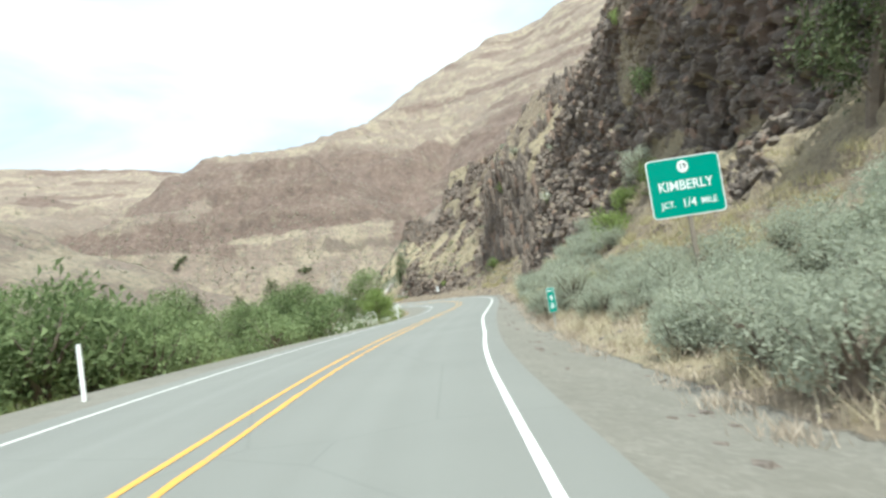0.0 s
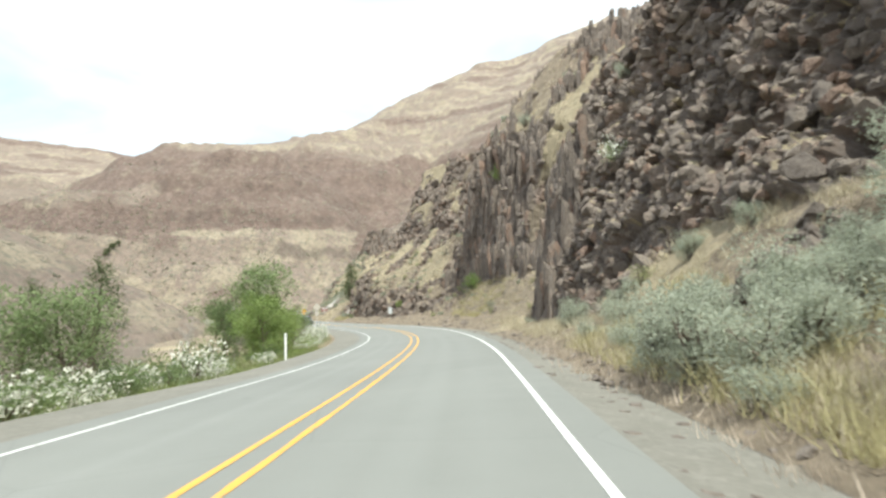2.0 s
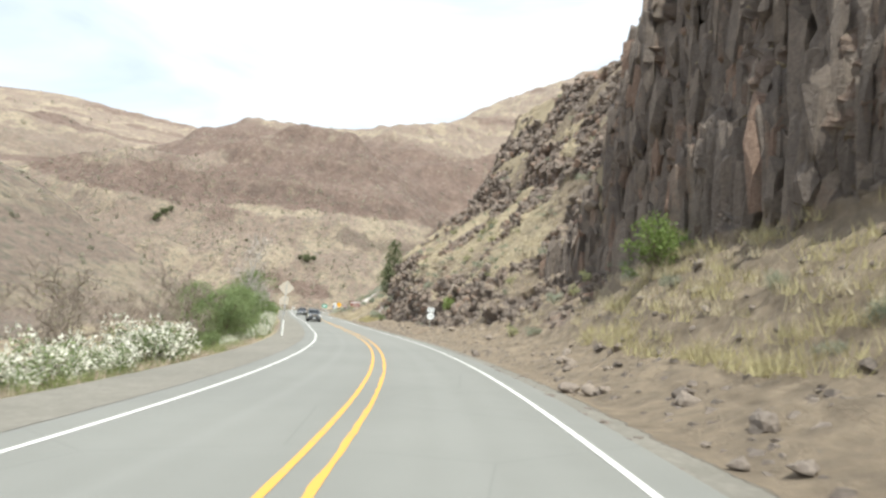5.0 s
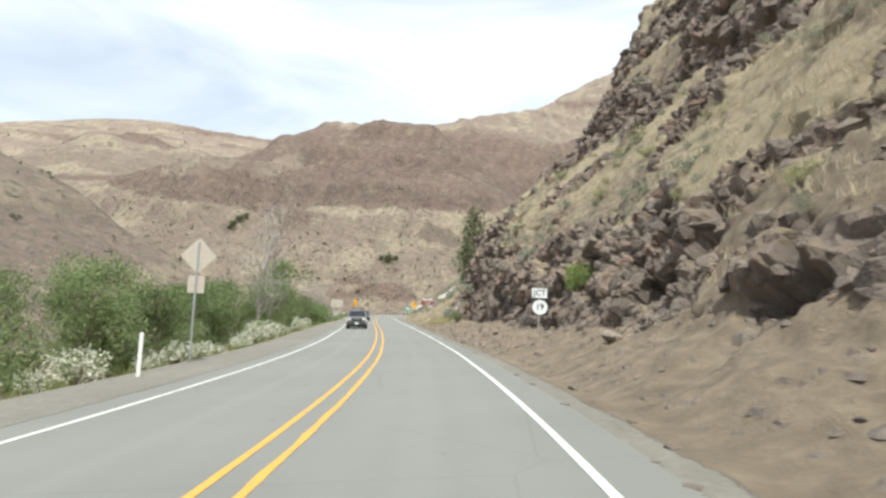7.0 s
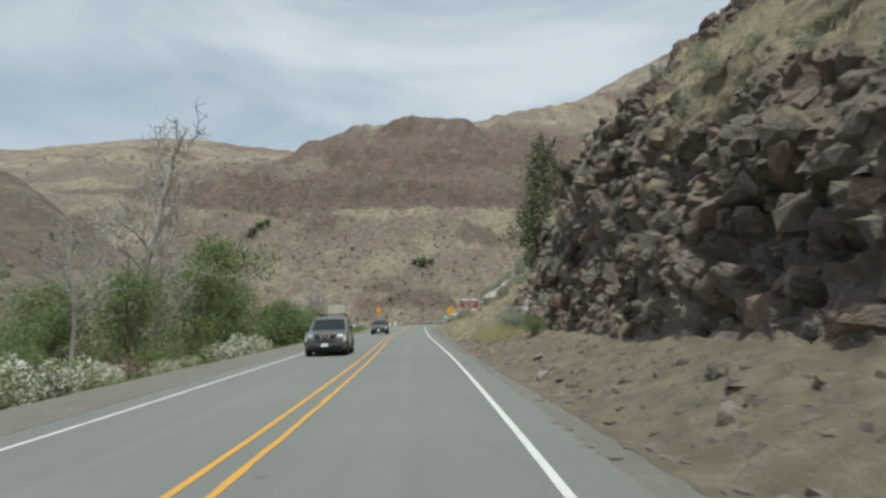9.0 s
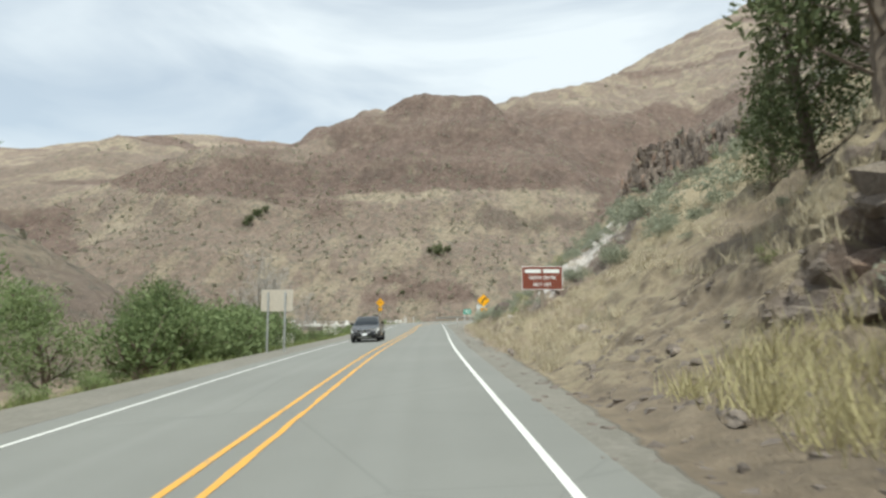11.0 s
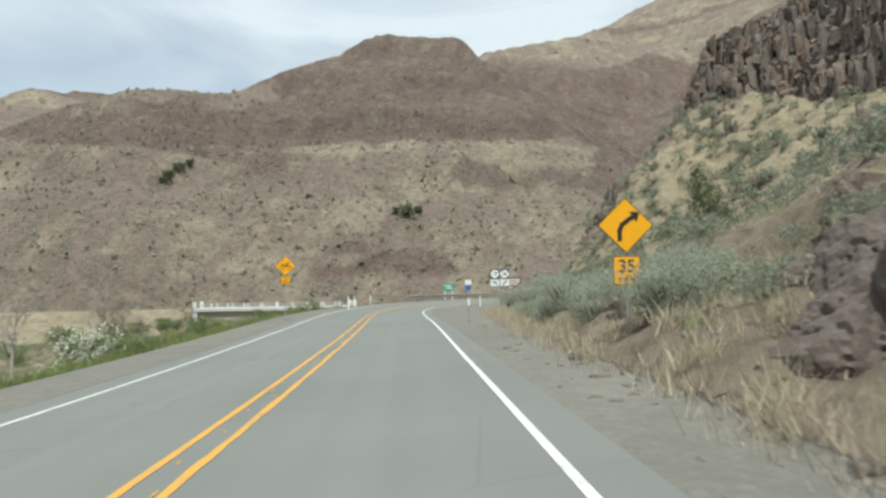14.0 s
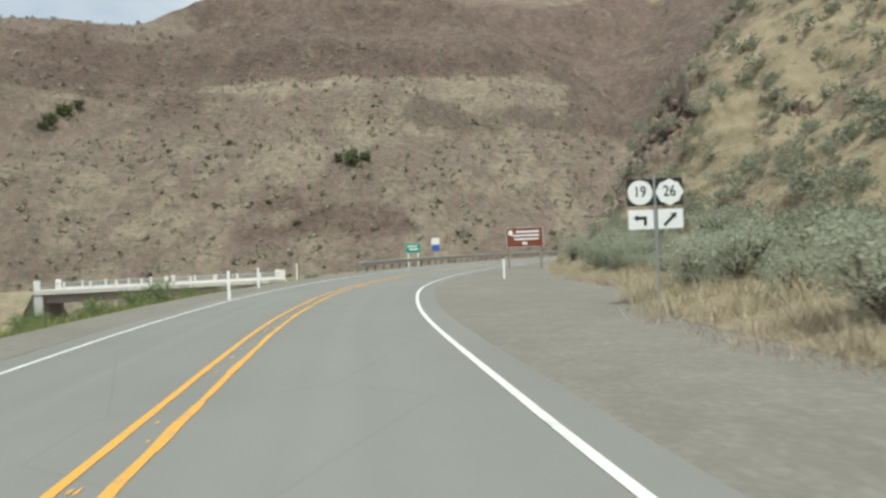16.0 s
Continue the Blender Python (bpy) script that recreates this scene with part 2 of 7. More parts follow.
def build_far(nodes, links, bsdf):
    """Bare volcanic hills: flows of brown basalt between slopes of dry grass, streaked downhill and speckled with brush."""
    v = n_coords(nodes, links)
    fall = n_coords(nodes, links, (1.0, 0.35, 0.16))
    rock, high = n_attr(nodes, "rock"), n_attr(nodes, "band")
    n1, n2, n3 = n_noise(nodes, links, v, 0.018, 6), n_noise(nodes, links, v, 0.10, 8, 0.7), n_noise(nodes, links, v, 0.75, 7, 0.75)
    streak = n_noise(nodes, links, fall, 0.11, 7, 0.66)
    n4, n5 = n_noise(nodes, links, v, 0.26, 6, 0.7), n_noise(nodes, links, n_coords(nodes, links, (1.0, 1.0, 2.0)), 0.022, 7, 0.68)
    mixed = n_math(nodes, links, "ADD", n_math(nodes, links, "MULTIPLY", n3, 0.35), n_math(nodes, links, "ADD", n_math(nodes, links, "MULTIPLY", n4, 0.35), n_math(nodes, links, "MULTIPLY", streak, 0.3)))
    grass = n_ramp(nodes, links, mixed, [(0.36, (0.24, 0.185, 0.122)), (0.5, (0.36, 0.285, 0.19)), (0.64, (0.49, 0.405, 0.28))])
    earth = n_ramp(nodes, links, mixed, [(0.36, (0.145, 0.103, 0.077)), (0.5, (0.235, 0.170, 0.127)), (0.64, (0.335, 0.25, 0.19))])
    scree = n_ramp(nodes, links, mixed, [(0.36, (0.066, 0.045, 0.036)), (0.5, (0.162, 0.105, 0.079)), (0.64, (0.285, 0.20, 0.152))])
    patch = n_math(nodes, links, "ADD", n_math(nodes, links, "MULTIPLY", streak, 0.5), n_math(nodes, links, "MULTIPLY", n5, 0.5))
    slope = n_mix(nodes, links, n_ramp(nodes, links, patch, [(0.43, (0.0,)), (0.51, (1.0,))]), grass, earth)
    edge = n_math(nodes, links, "MULTIPLY", n_math(nodes, links, "ADD", n_math(nodes, links, "SUBTRACT", n2, 0.5), n_math(nodes, links, "SUBTRACT", streak, 0.5)), 1.3)
    mask = n_ramp(nodes, links, n_math(nodes, links, "ADD", high, edge), [(0.30, (0.0,)), (0.75, (1.0,))])
    tuft = n_ramp(nodes, links, n_noise(nodes, links, v, 0.42, 5, 0.7), [(0.53, (0.0,)), (0.60, (0.7,))])
    slope = n_mix(nodes, links, tuft, slope, n_ramp(nodes, links, n3, [(0.3, (0.105, 0.10, 0.07)), (0.7, (0.20, 0.185, 0.13))]))
    col = n_mix(nodes, links, mask, slope, scree)
    rmask = n_ramp(nodes, links, n_math(nodes, links, "ADD", rock, edge), [(0.5, (0.0,)), (0.72, (0.4,))])
    col = n_mix(nodes, links, rmask, col, n_ramp(nodes, links, n3, [(0.3, (0.065, 0.048, 0.040)), (0.7, (0.15, 0.11, 0.088))]))
    brush = n_ramp(nodes, links, n_voronoi(nodes, links, v, 0.30), [(0.12, (0.8,)), (0.34, (0.0,))])
    some = n_ramp(nodes, links, n1, [(0.42, (0.0,)), (0.58, (0.85,))])
    col = n_mix(nodes, links, n_math(nodes, links, "MULTIPLY", brush, some), col, (0.15, 0.145, 0.105))
    links.new(col, bsdf.inputs["Base Color"])
    n_bump(nodes, links, bsdf, n_math(nodes, links, "ADD", n3, n2), 1.0, 1.6)


def worn_paint(colour):
    def build(nodes, links, bsdf):
        v = n_coords(nodes, links)
        wear = n_ramp(nodes, links, n_math(nodes, links, "ADD", n_math(nodes, links, "MULTIPLY", n_noise(nodes, links, v, 2.2, 6, 0.7), 0.6),
                                           n_math(nodes, links, "MULTIPLY", n_noise(nodes, links, v, 40.0, 3), 0.4)), [(0.36, (0.75,)), (0.46, (0.06,))])
        links.new(n_mix(nodes, links, wear, colour, (0.2, 0.195, 0.18)), bsdf.inputs["Base Color"])
    return build


M_ASPHALT = material("asphalt", build_asphalt, 0.9)
M_NEAR = material("hillside", build_near, 0.95)
M_FAR = material("far_hills", build_far, 0.97)
M_WHITE_LINE = material("white_line", worn_paint((0.64, 0.64, 0.61)), 0.7)
M_YELLOW_LINE = material("yellow_line", worn_paint((0.62, 0.32, 0.045)), 0.7)
M_STEEL = plain("galvanised_steel", (0.42, 0.43, 0.43), 0.5, 0.6)
M_GREEN = plain("green_sheet", (0.0, 0.26, 0.19), 0.4, vary=0.06)
M_WHITE = plain("white_sheet", (0.78, 0.80, 0.80), 0.45, vary=0.05)
M_YELLOW = plain("yellow_sheet", (0.90, 0.42, 0.01), 0.4, vary=0.05)
M_BLACK = plain("black_ink", (0.02, 0.02, 0.022), 0.45)
M_BROWN = plain("brown_sheet", (0.19, 0.05, 0.03), 0.45, vary=0.08)
M_BLUE = plain("blue_sheet", (0.03, 0.12, 0.40), 0.4)
M_BACK = plain("bare_aluminium", (0.56, 0.50, 0.42), 0.5, 0.25)
M_WOOD = plain("grey_timber", (0.24, 0.20, 0.16), 0.85, bump=0.4)
M_CONCRETE = plain("concrete", (0.55, 0.54, 0.51), 0.85, vary=0.18, bump=0.3)
M_PLASTIC = plain("white_plastic", (0.80, 0.80, 0.78), 0.5)

# ---- helpers for building ----
def part(name, bm, mat, parent=None, label="", smooth=False):
    """Links a bmesh as one mesh object under a thing."""
    me = bpy.data.meshes.new(name)
    bm.to_mesh(me)
    bm.free()
    me.materials.append(mat)
    if smooth:
        me.polygons.foreach_set("use_smooth", [True] * len(me.polygons))
    ob = new(name, me)
    ob.parent = parent
    if label:
        ob["label"] = label
    return ob


def raw(name, verts, faces, mat, parent=None, smooth=True):
    """A mesh object from arrays."""
    me = bpy.data.meshes.new(name)
    me.from_pydata([tuple(v) for v in verts], [], [tuple(f) for f in faces])
    me.materials.append(mat)
    if smooth:
        me.polygons.foreach_set("use_smooth", [True] * len(me.polygons))
    ob = new(name, me)
    ob.parent = parent
    return ob


def grid_object(name, P, mat, masks, smooth=True, parent=None):
    """A sheet from an array of rows x columns x 3, with float masks for its material."""
    r, c, _ = P.shape
    me = bpy.data.meshes.new(name)
    idx = np.arange(r * c).reshape(r, c)
    quads = np.stack([idx[:-1, :-1], idx[:-1, 1:], idx[1:, 1:], idx[1:, :-1]], -1).reshape(-1, 4)
    me.vertices.add(r * c)
    me.vertices.foreach_set("co", P.reshape(-1).astype(np.float32))
    me.loops.add(quads.size)
    me.loops.foreach_set("vertex_index", quads.reshape(-1).astype(np.int32))
    me.polygons.add(len(quads))
    me.polygons.foreach_set("loop_start", np.arange(0, quads.size, 4, dtype=np.int32))
    me.polygons.foreach_set("use_smooth", np.full(len(quads), smooth))
    me.update(calc_edges=True)
    for key, values in masks.items():
        a = me.attributes.new(key, "FLOAT", "POINT")
        a.data.foreach_set("value", values.reshape(-1).astype(np.float32))
    me.materials.append(mat)
    ob = new(name, me)
    ob.parent = parent
    return ob


# ---- noise on arrays ----
def hash3(i, j, k, seed):
    h = (i * 374761393 + j * 668265263 + k * 2147483647 + seed * 974634777) & 0xFFFFFFFF
    h = ((h ^ (h >> 13)) * 1274126177) & 0xFFFFFFFF
    h = ((h ^ (h >> 16)) * 2246822519) & 0xFFFFFFFF
    return ((h ^ (h >> 15)) & 0xFFFFFF) / float(0xFFFFFF)


def vnoise(p, seed=0):
    """Value noise, 0 to 1, at an array of points."""
    q = np.floor(p).astype(np.int64)
    w = p - q
    w = w * w * (3 - 2 * w)
    out = 0.0
    for a in (0, 1):
        for b in (0, 1):
            for c in (0, 1):
                wt = (w[..., 0] if a else 1 - w[..., 0]) * (w[..., 1] if b else 1 - w[..., 1]) * (w[..., 2] if c else 1 - w[..., 2])
                out = out + wt * hash3(q[..., 0] + a, q[..., 1] + b, q[..., 2] + c, seed)
    return out


def fbm(p, octaves=4, seed=0, gain=0.5):
    """Sum of octaves, about -1 to 1."""
    out, amp, total = 0.0, 1.0, 0.0
    for o in range(octaves):
        out = out + amp * (vnoise(p * (2.03 ** o) + 17.3 * o, seed + o) * 2 - 1)
        total += amp
        amp *= gain
    return out / total * 1.6


def blocks(p, seed=0, lean=3.2):
    """Rock blocks: for each point a random level of its nearest cell, and the nearness of the joint beside it."""
    q = np.floor(p).astype(np.int64)
    d1 = np.full(p.shape[:-1], 9.0)
    d2 = np.full(p.shape[:-1], 9.0)
    level = np.zeros(p.shape[:-1])
    for a in (-1, 0, 1):
        for b in (-1, 0, 1):
            for c in (-1, 0, 1):
                i, j, k = q[..., 0] + a, q[..., 1] + b, q[..., 2] + c
                dx = i + hash3(i, j, k, seed) - p[..., 0]
                dy = j + hash3(i, j, k, seed + 1) - p[..., 1]
                dz = k + hash3(i, j, k, seed + 2) - p[..., 2]
                d = dx * dx + dy * dy + dz * dz
                near = d < d1
                d2 = np.where(near, d1, np.minimum(d2, d))
                tilt = (hash3(i, j, k, seed + 4) - 0.5) * dx + (hash3(i, j, k, seed + 5) - 0.5) * dy + (hash3(i, j, k, seed + 6) - 0.5) * dz
                level = np.where(near, hash3(i, j, k, seed + 3) * 2 - 1 + lean * tilt, level)
                d1 = np.where(near, d, d1)
    return level, np.sqrt(d2) - np.sqrt(d1)


def smooth01(x):
    x = np.clip(x, 0, 1)
    return x * x * (3 - 2 * x)


# ---- the line of the road: x, y, height, bank (degrees, right side low) ----
CENTRE = [
    (1.2, -60.0, 0.5, 3.0), (-1.6, -25.0, 0.35, 3.0), (-2.65, -8.0, 0.22, 3.0), (-2.87, 5.74, 0.14, 2.9), (-2.84, 14.6, 0.09, 2.4),
    (-1.67, 32.75, -0.03, 0.35), (-0.84, 41.4, -0.09, -0.75), (0.05, 50.4, -0.15, -1.9), (0.8, 59.0, -0.20, -3.3), (1.7, 75.0, -0.27, -3.7),
    (1.75, 88.0, -0.32, -3.9), (0.9, 102.2, -0.35, -3.8), (-1.13, 117.7, -0.37, -3.3), (-2.6, 125.8, -0.38, -3.2), (-6.24, 141.8, -0.39, -2.8),
    (-10.42, 157.0, -0.35, -2.6), (-14.92, 172.1, -0.21, -2.1), (-27.11, 210.9, 0.13, -2.7), (-31.68, 226.4, 0.20, -2.5), (-36.33, 242.3, 0.30, -2.5)]
CENTRE += [(-41.07, 258.2, 0.48, -1.6), (-43.54, 266.2, 0.57, -0.9), (-46.9, 278.5, 0.72, 0.0), (-48.5, 288.0, 0.85, 0.5), (-48.9, 297.0, 0.95, 1.0),
           (-48.2, 310.0, 1.08, 1.5), (-46.0, 325.0, 1.2, 2.0), (-42.0, 341.0, 1.3, 2.0), (-36.0, 357.0, 1.38, 2.0), (-27.0, 373.0, 1.45, 2.0),
           (-14.0, 388.0, 1.5, 2.0), (6.0, 401.0, 1.5, 2.0), (36.0, 409.0, 1.5, 2.0), (70.0, 411.0, 1.5, 1.0)]


def resample(points, step):
    """A smooth line through the points, at even steps."""
    p = np.array(points)
    fine = []
    for i in range(len(p) - 1):
        a, b, c, d = p[max(i - 1, 0)], p[i], p[i + 1], p[min(i + 2, len(p) - 1)]
        ta = np.linalg.norm((b - a)[:2]) or np.linalg.norm((c - b)[:2])
        tb = np.linalg.norm((c - b)[:2])
        tc = np.linalg.norm((d - c)[:2]) or tb
        m1 = ((c - b) / tb * ta + (b - a) / ta * tb) / (ta + tb) * tb if i else (c - b)
        m2 = ((d - c) / tc * tb + (c - b) / tb * tc) / (tb + tc) * tb if i < len(p) - 2 else (c - b)
        u = np.linspace(0, 1, 40, endpoint=False)[:, None]
        fine.append((2 * u**3 - 3 * u**2 + 1) * b + (u**3 - 2 * u**2 + u) * m1 + (3 * u**2 - 2 * u**3) * c + (u**3 - u**2) * m2)
    fine = np.concatenate(fine + [p[-1:]])
    s = np.concatenate([[0], np.cumsum(np.linalg.norm(np.diff(fine[:, :2], axis=0), axis=1))])
    at = np.arange(0, s[-1], step)
    return at, np.stack([np.interp(at, s, fine[:, k]) for k in range(p.shape[1])], 1)


RS, RC = resample(CENTRE, 0.5)
S0 = RS[np.argmin(np.abs(RC[:, 1]))]            # stations count from the start of the walk
RS = RS - S0
RT = np.gradient(RC[:, :2], axis=0)
RT /= np.linalg.norm(RT, axis=1)[:, None]
RN = np.stack([RT[:, 1], -RT[:, 0]], 1)         # to the right


def on_road(s, d):
    """World x, y and the height of the banked road plane at station s and offset d (right positive)."""
    s, d = np.broadcast_arrays(np.asarray(s, float), np.asarray(d, float))
    x, y, z, b, nx, ny = (np.interp(s, RS, v) for v in (RC[:, 0], RC[:, 1], RC[:, 2], RC[:, 3], RN[:, 0], RN[:, 1]))
    reach = np.clip(d, -7.5, 7.5)
    return np.stack([x + nx * d, y + ny * d, z - np.tan(np.radians(b)) * reach], -1)


def heading(s):
    """Degrees by which the road's direction at s is turned from +y to the left."""
    return math.degrees(math.atan2(-np.interp(s, RS, RT[:, 0]), np.interp(s, RS, RT[:, 1])))


def to_road(x, y):
    """Station and offset of world points."""
    x, y = np.asarray(x, float), np.asarray(y, float)
    flat = np.stack([x.ravel(), y.ravel()], 1)
    s, d = np.empty(len(flat)), np.empty(len(flat))
    for i in range(0, len(flat), 4000):
        q = flat[i:i + 4000]
        k = np.argmin(((q[:, None] - RC[None, ::4, :2]) ** 2).sum(-1), 1) * 4
        k = np.minimum(k, len(RS) - 1)
        v = q - RC[k, :2]
        s[i:i + 4000] = RS[k] + (v * RT[k]).sum(1)
        side = (v * RN[k]).sum(1)
        d[i:i + 4000] = np.sign(side) * np.linalg.norm(v, axis=1)
    return s.reshape(x.shape), d.reshape(x.shape)


# ---- the slope beside the road: profiles of (offset, height above the road), station by station ----
STATIONS, PROFILES = [], []


def profile(s, *pairs):
    STATIONS.append(s)
    PROFILES.append(pairs)


profile(-60, (4.1, 0), (7.0, -0.1), (12, 1.2), (18, 4), (24, 9), (27, 25), (38, 42))
profile(0, (4.1, 0), (6.6, -0.4), (11, 0.5), (17, 3.6), (21.5, 8), (23.0, 24), (28, 44))
profile(25, (4.1, 0), (6.0, -0.4), (9.5, 0.4), (14, 3.2), (18, 7), (19.2, 22), (25, 42))
profile(45, (4.1, 0), (5.6, -0.2), (8.6, 0.9), (12.6, 4.2), (15.0, 8), (17.0, 22), (25, 40))
profile(60, (4.1, 0), (5.2, -0.05), (8.2, 0.9), (10.8, 4), (12.8, 9), (15.6, 20), (25, 36))
profile(68, (4.1, 0), (5.2, -0.05), (8.2, 0.6), (9.6, 4.2), (11.4, 9), (14.6, 19), (26, 33))
profile(75, (4.1, 0), (5.3, -0.05), (8.0, 0.35), (8.8, 4.2), (10.0, 9), (14.0, 18), (28, 31))
profile(79.6, (4.1, 0), (5.4, -0.05), (7.9, 0.2), (8.4, 4), (9.5, 9), (13.4, 18), (28, 31))
profile(80.6, (4.1, 0), (5.6, -0.05), (9.2, 1.2), (13.0, 4), (16.5, 8), (20, 14), (30, 30))
profile(98, (4.1, 0), (5.0, 0), (7.6, 1.1), (10.8, 4.6), (11.8, 9), (14.4, 20), (27, 33))
profile(111, (4.1, 0), (5.0, 0), (7.4, 1.0), (10.4, 4.5), (10.8, 9), (11.8, 21), (22, 34))
profile(123.5, (4.1, 0), (5.0, 0), (7.9, 0.9), (12.4, 5.4), (12.8, 10), (13.8, 20), (24, 33))
profile(130.5, (4.1, 0), (5.0, 0), (7.9, 1.0), (13.6, 7.0), (14.0, 11), (16.2, 20), (26, 33))
profile(132.5, (4.1, 0), (5.0, 0), (7.8, 1.1), (11.0, 5.6), (14.2, 9.4), (19.0, 18), (27, 32))
profile(140, (4.1, 0), (5.0, 0), (7.6, 1.2), (9.6, 4), (13.9, 10.6), (18.6, 18.5), (26.5, 33))
profile(152, (4.1, 0), (5.0, 0), (7.2, 0.9), (8.9, 4.8), (13.6, 10.0), (20.0, 17.5), (27.5, 34))
profile(162, (4.1, 0), (5.0, 0), (7.6, 1.1), (8.6, 4.6), (11.4, 8.6), (19.0, 16.6), (27.0, 34))
profile(170, (4.1, 0), (4.9, 0), (7.6, 1.0), (8.3, 4.4), (9.8, 8.2), (18.4, 16), (27.5, 35))
profile(186, (4.1, 0), (4.9, 0), (7.9, 0.9), (9.2, 4.8), (10.1, 10.2), (20.5, 20), (27.5, 36))
profile(192, (4.1, 0), (5.0, 0), (7.8, 1.2), (9.6, 4.3), (11.2, 8.8), (20.5, 18), (30, 33))
profile(200, (4.1, 0), (5.2, 0), (7.4, 1.0), (10.2, 3.2), (14.0, 6.2), (24, 13.5), (42, 29))
profile(222, (4.1, 0), (5.3, 0), (7.2, 1.1), (9.4, 3.6), (14.5, 7.0), (27, 15.5), (46, 33))
profile(234, (4.1, 0), (5.4, 0), (7.8, 1.0), (10.6, 3.6), (15.5, 6.9), (28, 15), (47, 33))
profile(250, (4.1, 0), (5.7, 0), (8.4, 0.8), (12.4, 3.6), (18.4, 6.8), (32, 15), (50, 33))
profile(268, (4.1, 0), (6.7, 0), (11.2, 0.6), (17.0, 2.2), (25.0, 6.0), (42, 17), (47, 30))
profile(278, (4.1, 0), (7.6, 0), (12.0, 0.6), (18.0, 2.3), (26.0, 6.2), (43, 17.5), (47.5, 30.5))
profile(290, (4.1, 0), (11.0, 0), (15.6, 0.5), (21.5, 2.4), (28.5, 6.8), (44, 18.0), (48, 31))
profile(315, (4.1, 0), (9.0, 0), (13.0, 1.2), (18.0, 3.4), (25.0, 8.7), (42, 21), (45.5, 33))
profile(330, (4.1, 0), (7.6, 0), (10.8, 1.6), (14.4, 7.4), (18.6, 14.4), (37, 26), (42.5, 37))
profile(346, (4.1, 0), (7.0, 0), (9.6, 2.2), (13.2, 8), (17.4, 17), (27, 28.5), (31, 38))
profile(480, (4.1, 0), (7.0, 0), (10.0, 1.5), (14.0, 5), (19.0, 11), (28, 23), (44, 38))
PROFILES = np.array(PROFILES, float)
STATIONS = np.array(STATIONS, float)


def right_profile(s):
    """The profile's points at stations s: an array of len(s) x 7 x 2."""
    return np.stack([np.stack([np.interp(s, STATIONS, PROFILES[:, j, k]) for k in (0, 1)], -1) for j in range(7)], -2)


def road_height(s):
    return np.interp(s, RS, RC[:, 2])


# ---- the right-hand slope and cliffs ----
def build_right_slope():
    s = np.concatenate([np.arange(-45, -5, 1.0), np.arange(-5, 55, 0.26), np.arange(55, 200, 0.17), np.arange(200, 340, 0.36), np.arange(340, 440, 1.0)])
    pr = right_profile(s)
    u = np.concatenate([np.linspace(0, 1, 8, endpoint=False), np.linspace(1, 3, 56, endpoint=False), np.linspace(3, 4, 34, endpoint=False), np.linspace(4, 5, 64, endpoint=False), np.linspace(5, 6, 50)])
    j = np.minimum(u.astype(int), 5)
    w = u - j
    d = pr[:, j, 0] * (1 - w) + pr[:, j + 1, 0] * w
    z = pr[:, j, 1] * (1 - w) + pr[:, j + 1, 1] * w
    # soften the corners of the profile
    k = np.array([1, 2, 3, 2, 1]) / 9.0
    for arr in (d, z):
        arr[:, 10:-3] = sum(k[i] * arr[:, 8 + i:arr.shape[1] - 5 + i] for i in range(5))
    ss = np.repeat(s[:, None], len(u), 1)
    P = on_road(ss, d)
    P[..., 2] += z
    steep = np.gradient(z, axis=1) / (np.abs(np.gradient(d, axis=1)) + 1e-3)
    rise = smooth01((d - pr[:, 1:2, 0]) / 1.5)
    rough = fbm(P * 0.12, 3, 5)
    fade = smooth01((ss - 188) / 14)                     # past the cliffs the slope is soft
    band = smooth01((ss - 262) / 8) * smooth01((u[None] - 4.97) / 0.06)
    ledge = smooth01((ss - 120) / 8) * smooth01((178 - ss) / 10) * smooth01((z - 5.5) / 1.5) * smooth01((14.0 - z) / 1.5)
    crown = smooth01((ss - 120) / 6) * smooth01((200 - ss) / 8) * smooth01((z - np.interp(ss, [122, 150], [12.5, 16]) - 2.0 * rough) / 1.5)
    bare = smooth01((steep + 0.7 * rough - 1.15) / 0.5) * (1 - 0.85 * fade) + 0.9 * band + crown
    nose = smooth01((ss - 308) / 8) * smooth01((352 - ss) / 6) * smooth01((z - 3) / 2) * smooth01((18 - z) / 3)
    outcrop = smooth01((fbm(P * 0.16, 3, 31) - 0.22 + 0.08 * fade + 0.28 * nose + 0.27 * (1 - fade) * smooth01((ss - 116) / 6) * smooth01((z - 8) / 2) + 0.15 * (1 - fade) * smooth01((6 - z) / 3) * smooth01((ss - 82) / 5)) / 0.15) * smooth01((z - 1.2) / 1.0)
    bare = np.clip(np.maximum(bare * (1 - 0.7 * ledge), outcrop * (0.9 - 0.25 * fade)), 0, 1) * rise
    crag = smooth01((fbm(P * 0.2 + 7, 3, 36) + 0.12) / 0.2) * smooth01((ss - 118) / 5) * smooth01((172 - ss) / 12) * smooth01((z - 6) / 1.5) * smooth01((17 - z) / 2)
    bare = np.maximum(bare, 0.95 * crag * rise)
    bare *= 1 - smooth01((ss - 84) / 3) * smooth01((133 - ss) / 3) * smooth01((5.0 + 0.8 * rough - z) / 0.8) * 0.9
    open_slope = smooth01((ss - 80.6) / 1.5) * smooth01((196 - ss) / 8) * (1 - smooth01((ss - 95) / 5) * smooth01((132 - ss) / 2) * smooth01((z - 4.5) / 1) * smooth01((21 - z) / 2))
    patchy = smooth01((fbm(P * np.array([0.17, 0.17, 0.24]) + 50, 4, 37) + 0.10 - 0.06 * smooth01((ss - 142) / 6) - 0.25 * smooth01((z - 13) / 4)) / 0.25)
    bare *= 1 - 0.85 * open_slope * patchy * smooth01((z - 3.5) / 1.5)
